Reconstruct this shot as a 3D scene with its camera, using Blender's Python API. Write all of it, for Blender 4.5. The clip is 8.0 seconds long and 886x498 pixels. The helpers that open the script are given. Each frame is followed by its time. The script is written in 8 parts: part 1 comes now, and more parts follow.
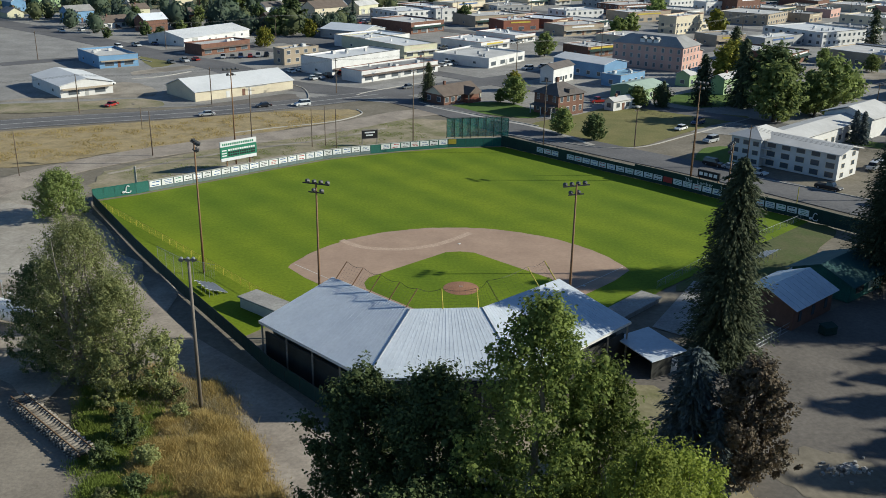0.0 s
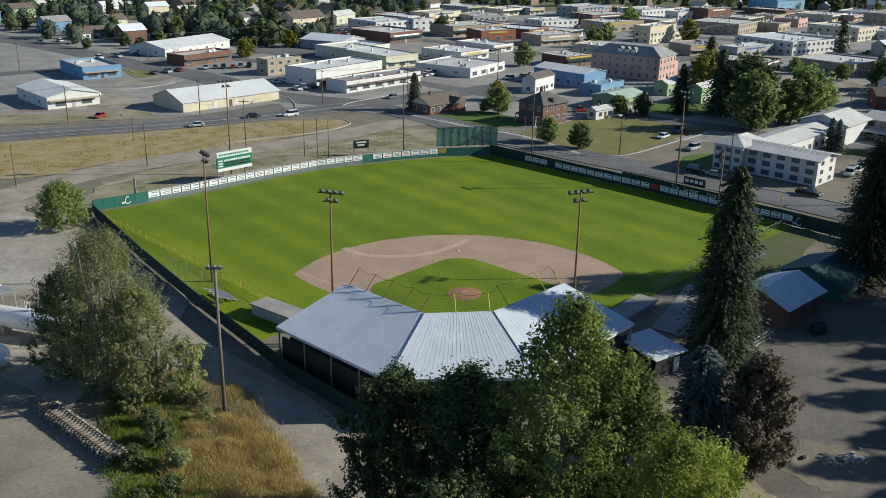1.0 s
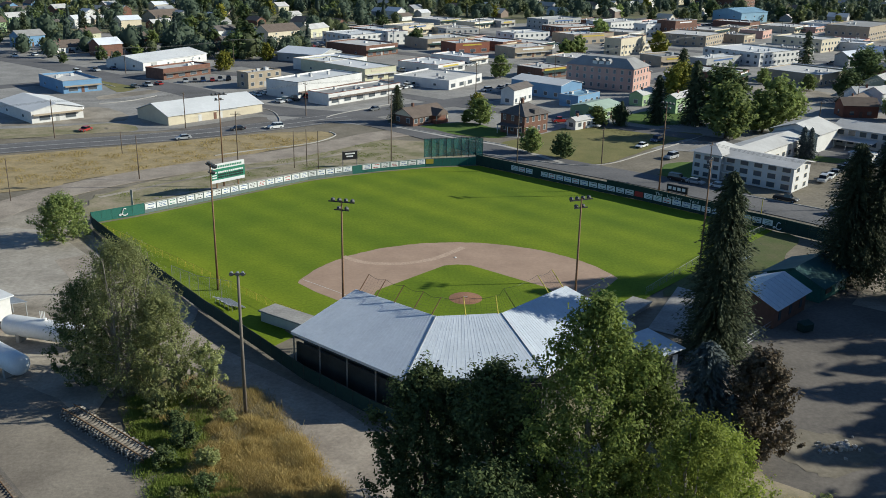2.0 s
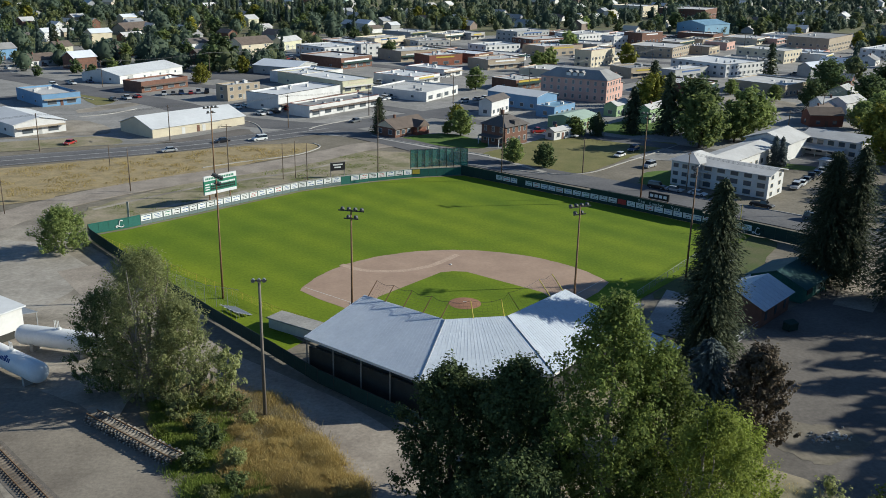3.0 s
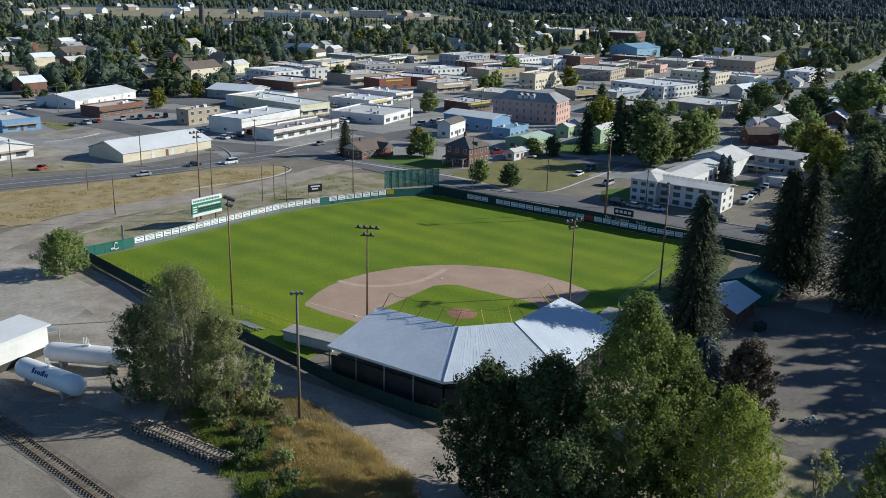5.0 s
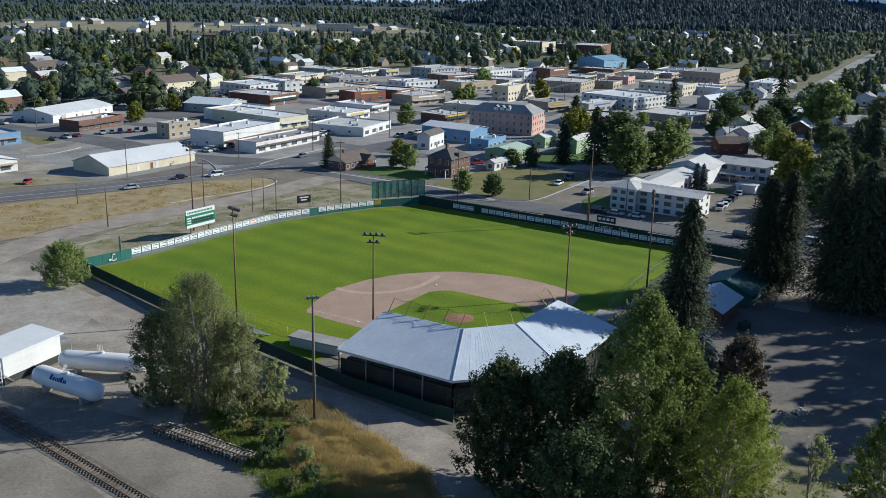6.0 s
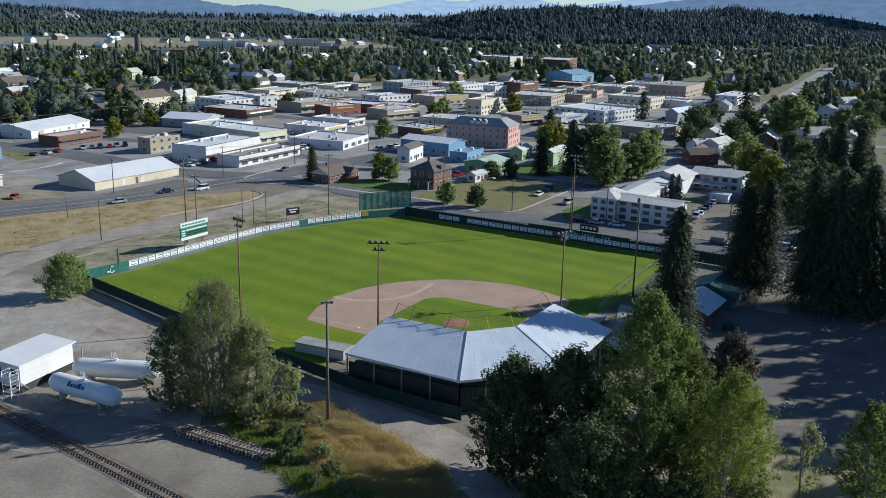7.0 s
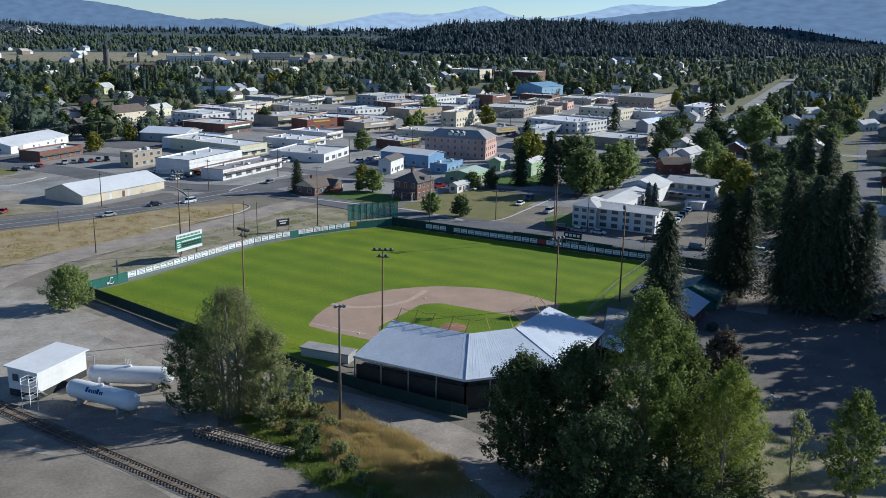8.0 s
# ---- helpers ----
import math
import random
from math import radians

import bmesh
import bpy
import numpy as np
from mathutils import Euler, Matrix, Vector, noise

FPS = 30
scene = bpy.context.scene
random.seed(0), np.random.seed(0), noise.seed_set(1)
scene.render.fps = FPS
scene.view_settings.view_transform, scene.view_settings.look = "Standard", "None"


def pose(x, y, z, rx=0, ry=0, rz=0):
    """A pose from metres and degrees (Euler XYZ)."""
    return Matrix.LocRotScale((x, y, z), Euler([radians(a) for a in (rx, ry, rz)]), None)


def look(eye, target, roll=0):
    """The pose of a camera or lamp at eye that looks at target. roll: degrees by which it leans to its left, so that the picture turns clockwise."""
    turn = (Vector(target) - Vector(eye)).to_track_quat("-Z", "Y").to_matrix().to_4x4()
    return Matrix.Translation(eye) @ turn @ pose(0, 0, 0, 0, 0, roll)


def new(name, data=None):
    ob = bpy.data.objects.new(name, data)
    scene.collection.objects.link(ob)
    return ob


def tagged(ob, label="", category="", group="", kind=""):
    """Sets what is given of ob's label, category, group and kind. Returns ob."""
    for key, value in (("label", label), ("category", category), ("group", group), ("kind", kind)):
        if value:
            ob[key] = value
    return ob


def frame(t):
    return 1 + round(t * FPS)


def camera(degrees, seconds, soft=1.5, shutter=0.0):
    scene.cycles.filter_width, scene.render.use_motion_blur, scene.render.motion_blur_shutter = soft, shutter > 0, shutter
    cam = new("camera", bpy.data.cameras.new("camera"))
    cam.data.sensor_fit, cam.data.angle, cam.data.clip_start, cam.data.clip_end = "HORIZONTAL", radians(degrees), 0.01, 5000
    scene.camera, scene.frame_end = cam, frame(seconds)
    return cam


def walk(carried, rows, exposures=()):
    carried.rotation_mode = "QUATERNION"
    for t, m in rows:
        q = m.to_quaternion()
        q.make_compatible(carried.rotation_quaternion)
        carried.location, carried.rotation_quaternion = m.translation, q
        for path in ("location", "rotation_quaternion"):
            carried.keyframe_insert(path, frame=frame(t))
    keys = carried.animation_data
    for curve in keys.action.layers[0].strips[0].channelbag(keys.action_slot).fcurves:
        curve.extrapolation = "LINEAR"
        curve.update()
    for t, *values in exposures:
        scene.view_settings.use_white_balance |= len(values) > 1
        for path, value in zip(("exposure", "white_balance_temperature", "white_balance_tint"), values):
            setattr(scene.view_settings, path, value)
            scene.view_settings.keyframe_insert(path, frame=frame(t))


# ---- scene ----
cam = camera(51.65, 8.0, soft=0.65)
PATH = [
    (0, (-5.119, -112.302, 53.688), (-4.311, -65.295, 36.668), 0.889),
    (0.5, (-7.770, -114.222, 54.382), (-6.176, -67.170, 37.543), 0.965),
    (1, (-10.544, -116.284, 54.876), (-8.102, -69.178, 38.291), 1.008),
    (1.5, (-13.436, -118.444, 55.245), (-10.097, -71.288, 38.962), 1.032),
    (2, (-16.443, -120.655, 55.568), (-12.168, -73.463, 39.610), 1.052),
    (2.5, (-19.568, -122.819, 55.982), (-14.331, -75.624, 40.323), 1.094),
    (3, (-22.815, -125.025, 56.455), (-16.596, -77.852, 41.092), 1.155),
    (3.5, (-26.130, -127.186, 56.978), (-18.935, -80.065, 41.885), 1.230),
    (4, (-29.477, -129.328, 57.613), (-21.326, -82.280, 42.779), 1.338),
    (4.5, (-32.864, -131.514, 58.124), (-23.771, -84.546, 43.586), 1.408),
    (5, (-36.287, -133.722, 58.531), (-26.269, -86.846, 44.311), 1.439),
    (5.5, (-39.810, -135.965, 58.817), (-28.855, -89.202, 44.919), 1.399),
    (6, (-43.409, -138.185, 59.074), (-31.518, -91.546, 45.532), 1.389),
    (6.5, (-47.122, -140.478, 59.272), (-34.291, -93.977, 46.118), 1.373),
    (7, (-50.923, -142.770, 59.500), (-37.155, -96.430, 46.731), 1.365),
    (7.5, (-54.752, -145.114, 59.750), (-40.075, -98.954, 47.346), 1.315),
    (8, (-58.575, -147.527, 60.043), (-43.033, -101.563, 47.967), 1.199),
]
walk(cam, [(t, look(eye, target, roll)) for t, eye, target, roll in PATH], [(0.0, 0.35, 6330, 2), (3.5, 0.36, 6130, 3), (6.5, 0.36, 5780, 5), (8.0, 0.35, 5660, 6)])

# ---------- world, sun, exposure ----------
SUN_ELEV, SUN_AZ = 24.0, 88.0          # degrees; azimuth from +y towards +x
world = bpy.data.worlds.new("sky_world")
scene.world = world
world.use_nodes = True
wn = world.node_tree.nodes
sky = wn.new("ShaderNodeTexSky")
sky.sky_type, sky.sun_disc = "NISHITA", False
sky.sun_elevation, sky.sun_rotation = radians(SUN_ELEV), radians(SUN_AZ)
sky.altitude, sky.air_density, sky.dust_density, sky.ozone_density = 1200, 0.8, 0.15, 4.0
world.node_tree.links.new(sky.outputs[0], wn["Background"].inputs[0])
wn["Background"].inputs[1].default_value = 0.086
sun = new("sun", bpy.data.lights.new("sun", "SUN"))
sun.data.energy, sun.data.angle, sun.data.color = 5.0, radians(0.6), (1.0, 0.93, 0.82)
sv = Vector((math.sin(radians(SUN_AZ)) * math.cos(radians(SUN_ELEV)), math.cos(radians(SUN_AZ)) * math.cos(radians(SUN_ELEV)), math.sin(radians(SUN_ELEV))))
sun.matrix_world = look(sv * 300, (0, 0, 0))

# ---------- materials ----------
MATS = {}


def mat(name, base, other=None, scale=1.0, rough=0.85, bump=0.0, metal=0.0, fine=None, spec=0.3, stretch=None, vary=0.0, detail=6.0, contrast=0.5, grain=None):
    """A noisy two-tone surface: a broad mottling at `scale` metres and a fine grain, with relief."""
    m = bpy.data.materials.new(name)
    m.use_nodes = True
    nt, nodes, link = m.node_tree, m.node_tree.nodes, m.node_tree.links.new
    b = nodes["Principled BSDF"]
    other = other or tuple(c * 0.78 for c in base)
    fine = fine or scale / 9.0
    co = nodes.new("ShaderNodeTexCoord")
    mp = nodes.new("ShaderNodeMapping")
    link(co.outputs["Object"], mp.inputs[0])
    if stretch:
        mp.inputs["Scale"].default_value = stretch
    n1, n2 = nodes.new("ShaderNodeTexNoise"), nodes.new("ShaderNodeTexNoise")
    for n, s, d in ((n1, scale, detail), (n2, fine, 4.0)):
        link(mp.outputs[0], n.inputs["Vector"])
        n.inputs["Scale"].default_value, n.inputs["Detail"].default_value, n.inputs["Roughness"].default_value = 1.0 / s, d, 0.62
    r = nodes.new("ShaderNodeValToRGB")
    lo = 0.5 - 0.5 * (1 - contrast) * 0.6
    r.color_ramp.elements[0].position, r.color_ramp.elements[1].position = lo, 1 - lo
    r.color_ramp.elements[0].color, r.color_ramp.elements[1].color = (*other, 1), (*base, 1)
    link(n1.outputs[0], r.inputs[0])
    mul = nodes.new("ShaderNodeMix")
    mul.data_type, mul.blend_type = "RGBA", "MULTIPLY"
    mul.inputs[0].default_value = grain if grain is not None else (0.14 if name.startswith(("roof", "wall", "sign", "tank", "car")) else 0.55)
    g = nodes.new("ShaderNodeValToRGB")
    g.color_ramp.elements[0].position, g.color_ramp.elements[1].position = 0.3, 0.7
    g.color_ramp.elements[0].color, g.color_ramp.elements[1].color = (0.62, 0.62, 0.62, 1), (1.25, 1.25, 1.25, 1)
    link(n2.outputs[0], g.inputs[0])
    link(r.outputs[0], mul.inputs[6])
    link(g.outputs[0], mul.inputs[7])
    last = mul.outputs[2]
    if vary:
        oi = nodes.new("ShaderNodeObjectInfo")
        hv = nodes.new("ShaderNodeHueSaturation")
        mr = nodes.new("ShaderNodeMapRange")
        mr.inputs[3].default_value, mr.inputs[4].default_value = 1 - vary, 1 + vary
        link(oi.outputs["Random"], mr.inputs[0])
        link(mr.outputs[0], hv.inputs["Value"])
        link(last, hv.inputs["Color"])
        last = hv.outputs[0]
    link(last, b.inputs["Base Color"])
    b.inputs["Roughness"].default_value, b.inputs["Metallic"].default_value = rough, metal
    b.inputs["Specular IOR Level"].default_value = spec
    if bump:
        bp = nodes.new("ShaderNodeBump")
        bp.inputs["Strength"].default_value, bp.inputs["Distance"].default_value = 0.6, bump
        link(n2.outputs[0], bp.inputs["Height"])
        link(bp.outputs[0], b.inputs["Normal"])
    MATS[name] = m
    return m


def leafmat(name, base, other, trans=0.25):
    """Leaves: colour differs from leaf to leaf, some light passes through."""
    m = bpy.data.materials.new(name)
    m.use_nodes = True
    nodes, link = m.node_tree.nodes, m.node_tree.links.new
    b = nodes["Principled BSDF"]
    ge, r = nodes.new("ShaderNodeNewGeometry"), nodes.new("ShaderNodeValToRGB")
    r.color_ramp.elements[0].color, r.color_ramp.elements[1].color = (*other, 1), (*base, 1)
    n = nodes.new("ShaderNodeTexNoise")
    n.inputs["Scale"].default_value, n.inputs["Detail"].default_value = 0.35, 3.0
    co = nodes.new("ShaderNodeTexCoord")
    link(co.outputs["Object"], n.inputs["Vector"])
    ad = nodes.new("ShaderNodeMath")
    ad.operation = "MULTIPLY_ADD"
    ad.inputs[1].default_value, ad.inputs[2].default_value = 0.55, -0.05
    link(ge.outputs["Random Per Island"], ad.inputs[0])
    a2 = nodes.new("ShaderNodeMath")
    a2.operation = "MULTIPLY_ADD"
    a2.inputs[1].default_value = 0.6
    link(n.outputs[0], a2.inputs[0])
    link(ad.outputs[0], a2.inputs[2])
    link(a2.outputs[0], r.inputs[0])
    oi, hv, mr = nodes.new("ShaderNodeObjectInfo"), nodes.new("ShaderNodeHueSaturation"), nodes.new("ShaderNodeMapRange")
    mr.inputs[3].default_value, mr.inputs[4].default_value = 0.75, 1.25
    link(oi.outputs["Random"], mr.inputs[0])
    link(mr.outputs[0], hv.inputs["Value"])
    link(r.outputs[0], hv.inputs["Color"])
    link(hv.outputs[0], b.inputs["Base Color"])
    b.inputs["Roughness"].default_value, b.inputs["Specular IOR Level"].default_value = 0.7, 0.15
    if trans:
        tr, mx = nodes.new("ShaderNodeBsdfTranslucent"), nodes.new("ShaderNodeMixShader")
        mx.inputs[0].default_value = trans
        link(hv.outputs[0], tr.inputs[0])
        link(b.outputs[0], mx.inputs[1])
        link(tr.outputs[0], mx.inputs[2])
        link(mx.outputs[0], nodes["Material Output"].inputs[0])
    MATS[name] = m
    return m


def glassmat(name, tint, rough=0.08):
    m = bpy.data.materials.new(name)
    m.use_nodes = True
    b = m.node_tree.nodes["Principled BSDF"]
    b.inputs["Base Color"].default_value, b.inputs["Roughness"].default_value = (*tint, 1), rough
    b.inputs["Specular IOR Level"].default_value = 0.6
    MATS[name] = m
    return m


# ground covers
mat("dry_earth", (0.235, 0.205, 0.16), (0.16, 0.14, 0.105), 9.0, 0.95, 0.05, fine=0.8)
mat("gravel_lot", (0.38, 0.335, 0.275), (0.215, 0.187, 0.15), 13.0, 0.95, 0.05, fine=0.55, contrast=0.7)
mat("yard_dirt", (0.285, 0.248, 0.2), (0.185, 0.158, 0.128), 9.0, 0.95, 0.05, fine=0.5)
mat("yard_slab", (0.41, 0.372, 0.32), (0.29, 0.26, 0.22), 7.0, 0.95, 0.01, fine=0.8)
mat("gravel_road", (0.385, 0.33, 0.27), (0.255, 0.216, 0.178), 5.0, 0.95, 0.03, fine=0.5)
mat("asphalt", (0.165, 0.16, 0.16), (0.115, 0.112, 0.114), 14.0, 0.9, 0.01, fine=0.7)
mat("lot_dirt", (0.19, 0.168, 0.147), (0.125, 0.112, 0.10), 11.0, 0.95, 0.03, fine=0.6)
mat("pale_asphalt", (0.33, 0.315, 0.295), (0.225, 0.215, 0.20), 12.0, 0.9, 0.01, fine=0.9)
mat("dry_grass", (0.40, 0.31, 0.165), (0.27, 0.215, 0.12), 3.0, 0.95, 0.15, fine=0.5)
mat("dry_lawn", (0.215, 0.19, 0.075), (0.15, 0.15, 0.052), 7.0, 0.95, 0.05, fine=0.5)
mat("sparse_verge", (0.175, 0.17, 0.08), (0.36, 0.30, 0.215), 8.0, 0.95, 0.05, fine=0.7)
mat("suburb_ground", (0.12, 0.135, 0.055), (0.19, 0.165, 0.10), 14.0, 0.95, 0.05, fine=2.0)
mat("lawn", (0.10, 0.165, 0.03), (0.075, 0.125, 0.022), 5.0, 0.95, 0.04, fine=0.4)
# lawn copy with shade put into its darker green
mat("shade_painted_lawn", (0.075, 0.105, 0.028), (0.115, 0.115, 0.05), 5.0, 0.95, 0.05, fine=0.5)
mat("clay", (0.42, 0.295, 0.215), (0.34, 0.235, 0.172), 7.0, 0.95, 0.01, fine=0.6, grain=0.25)
mat("worn_clay", (0.52, 0.385, 0.29), (0.44, 0.315, 0.232), 3.0, 0.95, 0.01, fine=0.4)
mat("mound_clay", (0.33, 0.175, 0.105), (0.27, 0.14, 0.085), 1.4, 0.95, 0.02)
mat("concrete", (0.36, 0.345, 0.32), (0.27, 0.255, 0.24), 4.0, 0.9, 0.01)
mat("kerb_concrete", (0.45, 0.43, 0.40), (0.36, 0.34, 0.31), 3.0, 0.9, 0.01)
mat("ballast", (0.20, 0.175, 0.15), (0.13, 0.115, 0.098), 0.8, 0.95, 0.06, fine=0.15)
mat("weeds", (0.14, 0.14, 0.05), (0.27, 0.215, 0.12), 2.5, 0.95, 0.2, fine=0.4)
# built
mat("roof_metal", (0.70, 0.73, 0.77), (0.64, 0.67, 0.71), 7.0, 0.5, 0.0, 0.0, fine=1.1)
mat("roof_white", (0.66, 0.668, 0.675), (0.58, 0.588, 0.595), 9.0, 0.8, 0.0, fine=1.0)
mat("roof_grey", (0.33, 0.325, 0.32), (0.25, 0.245, 0.24), 5.0, 0.9, 0.01)
mat("roof_paleg", (0.57, 0.56, 0.545), (0.46, 0.45, 0.435), 6.0, 0.9, 0.01)
mat("roof_shingle", (0.15, 0.13, 0.12), (0.11, 0.098, 0.09), 2.0, 0.9, 0.02, fine=0.25)
mat("roof_brown", (0.165, 0.13, 0.108), (0.125, 0.098, 0.082), 2.5, 0.9, 0.02, fine=0.3)
mat("roof_teal", (0.045, 0.12, 0.115), (0.03, 0.085, 0.082), 3.0, 0.6, 0.0)
mat("roof_blue", (0.24, 0.40, 0.52), (0.20, 0.34, 0.45), 5.0, 0.6, 0.0)
mat("roof_mint", (0.42, 0.52, 0.43), (0.36, 0.45, 0.37), 4.0, 0.7, 0.0)
mat("wall_white", (0.66, 0.65, 0.63), (0.57, 0.56, 0.54), 4.0, 0.8, 0.0, fine=0.7)
mat("wall_cream", (0.62, 0.55, 0.41), (0.54, 0.47, 0.35), 4.0, 0.85, 0.0)
mat("wall_tan", (0.40, 0.33, 0.245), (0.33, 0.27, 0.2), 3.0, 0.85, 0.0)
mat("wall_grey", (0.40, 0.40, 0.39), (0.33, 0.33, 0.32), 3.0, 0.85, 0.0)
mat("wall_blue", (0.17, 0.31, 0.48), (0.14, 0.26, 0.41), 4.0, 0.7, 0.0)
mat("wall_pink", (0.56, 0.35, 0.29), (0.48, 0.29, 0.24), 4.0, 0.85, 0.0)
mat("wall_brick", (0.20, 0.105, 0.075), (0.14, 0.075, 0.055), 1.5, 0.9, 0.01, fine=0.2)
mat("wall_red", (0.26, 0.10, 0.065), (0.21, 0.08, 0.052), 2.0, 0.85, 0.0)
mat("wall_green", (0.32, 0.43, 0.24), (0.27, 0.37, 0.2), 3.0, 0.85, 0.0)
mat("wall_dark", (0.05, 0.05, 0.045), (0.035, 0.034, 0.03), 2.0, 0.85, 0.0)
mat("wall_yellow", (0.58, 0.56, 0.40), (0.50, 0.48, 0.34), 3.0, 0.85, 0.0)
mat("fence_green", (0.032, 0.15, 0.12), (0.026, 0.12, 0.098), 2.0, 0.7, 0.0, fine=0.3)
mat("fence_faded", (0.17, 0.215, 0.215), (0.12, 0.155, 0.155), 2.0, 0.8, 0.0, fine=0.3)
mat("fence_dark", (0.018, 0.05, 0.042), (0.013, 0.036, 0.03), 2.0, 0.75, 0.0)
mat("sign_white", (0.76, 0.76, 0.75), (0.68, 0.68, 0.67), 1.0, 0.6, 0.0, vary=0.08)
mat("sign_blue", (0.06, 0.13, 0.32), None, 0.4, 0.6)
mat("sign_red", (0.42, 0.045, 0.04), None, 0.4, 0.6)
mat("sign_black", (0.018, 0.018, 0.02), None, 0.4, 0.6)
mat("sign_green", (0.03, 0.2, 0.12), None, 0.4, 0.6)
mat("sign_yellow", (0.55, 0.42, 0.06), None, 0.4, 0.6)
mat("yellow_paint", (0.62, 0.5, 0.08), None, 0.4, 0.6)
mat("rust_steel", (0.235, 0.135, 0.07), (0.17, 0.095, 0.05), 0.8, 0.75, 0.0)
mat("galv_steel", (0.42, 0.43, 0.44), (0.34, 0.35, 0.36), 0.6, 0.45, 0.0, 0.6)
mat("dark_steel", (0.06, 0.06, 0.06), None, 0.6, 0.55, 0.0, 0.4)
mat("pole_wood", (0.17, 0.125, 0.09), (0.115, 0.085, 0.062), 0.5, 0.9, 0.01, stretch=(1, 1, 0.1))
mat("pole_grey", (0.20, 0.175, 0.145), (0.13, 0.11, 0.09), 0.5, 0.9, 0.01, stretch=(1, 1, 0.1))
mat("weathered_wood", (0.34, 0.31, 0.27), (0.24, 0.21, 0.18), 0.6, 0.9, 0.01)
mat("sleeper_wood", (0.20, 0.17, 0.14), (0.12, 0.095, 0.075), 0.5, 0.9, 0.02, vary=0.35)
mat("seat_boards", (0.10, 0.10, 0.09), (0.07, 0.07, 0.062), 1.0, 0.8, 0.0)
mat("bark", (0.13, 0.10, 0.075), (0.08, 0.062, 0.048), 0.5, 0.95, 0.03, stretch=(1, 1, 0.3))
mat("pale_bark", (0.34, 0.30, 0.24), (0.20, 0.17, 0.135), 0.6, 0.95, 0.02, stretch=(1, 1, 0.4))
mat("tank_white", (0.78, 0.78, 0.77), (0.70, 0.70, 0.69), 2.5, 0.4, 0.0)
mat("lamp_housing", (0.12, 0.12, 0.12), None, 0.3, 0.5, 0.0, 0.5)
mat("tyre_rubber", (0.02, 0.02, 0.02), None, 0.3, 0.9)
mat("blue_lettering", (0.02, 0.06, 0.22), None, 0.5, 0.6)
mat("chalk", (0.70, 0.69, 0.66), (0.55, 0.52, 0.48), 0.6, 0.95)
mat("road_paint", (0.55, 0.55, 0.53), (0.36, 0.35, 0.34), 1.5, 0.9)
mat("rock", (0.52, 0.50, 0.46), (0.34, 0.32, 0.29), 20.0, 0.95, 0.0)
glassmat("window_glass", (0.085, 0.10, 0.115))
glassmat("car_glass", (0.012, 0.014, 0.016), 0.05)
for cname, col in (("white", (0.72, 0.72, 0.71)), ("silver", (0.42, 0.43, 0.44)), ("black", (0.014, 0.014, 0.016)), ("red", (0.33, 0.03, 0.025)), ("blue", (0.03, 0.06, 0.15)), ("grey", (0.13, 0.135, 0.14)), ("tan", (0.34, 0.27, 0.19))):
    mm = mat("car_" + cname, col, tuple(c * 0.92 for c in col), 2.0, 0.28, spec=0.6)
leafmat("leaf_aspen", (0.27, 0.325, 0.085), (0.06, 0.086, 0.024), 0.45)
leafmat("leaf_dark", (0.165, 0.21, 0.082), (0.066, 0.094, 0.038), 0.38)
leafmat("leaf_birch", (0.33, 0.375, 0.075), (0.15, 0.19, 0.036), 0.45)
leafmat("leaf_willow", (0.41, 0.425, 0.19), (0.16, 0.185, 0.07), 0.5)
leafmat("leaf_garden", (0.235, 0.26, 0.115), (0.11, 0.13, 0.058), 0.4)
leafmat("leaf_light", (0.31, 0.365, 0.125), (0.19, 0.24, 0.08), 0.48)
leafmat("leaf_yellow", (0.32, 0.29, 0.05), (0.15, 0.17, 0.03))
leafmat("needle_green", (0.128, 0.148, 0.075), (0.042, 0.056, 0.032), 0.22)
leafmat("needle_blue", (0.165, 0.195, 0.185), (0.055, 0.072, 0.07), 0.2)
leafmat("needle_brown", (0.18, 0.135, 0.09), (0.05, 0.045, 0.03), 0.15)
leafmat("straw", (0.62, 0.48, 0.20), (0.46, 0.35, 0.14), 0.4)
leafmat("straw_pale", (0.50, 0.43, 0.26), (0.34, 0.28, 0.16), 0.35)
leafmat("weed_leaf", (0.27, 0.33, 0.07), (0.13, 0.17, 0.04), 0.42)
# darker leaves: the shade over this tree group is put into the colour
leafmat("leaf_maple_shaded", (0.135, 0.175, 0.065), (0.03, 0.046, 0.02), 0.3)
# far leaves: colours lifted and blued, distance haze painted in
leafmat("far_wood_hazed", (0.108, 0.142, 0.092), (0.075, 0.104, 0.074), 0.4)
leafmat("far_light_hazed", (0.165, 0.19, 0.09), (0.112, 0.135, 0.068), 0.4)
leafmat("far_conifer_hazed", (0.082, 0.112, 0.086), (0.058, 0.082, 0.068), 0.4)
# ridge leaves: distance haze is put in as a bluish tint
leafmat("ridge_wood_hazed", (0.088, 0.124, 0.136), (0.072, 0.106, 0.12), 0.4)


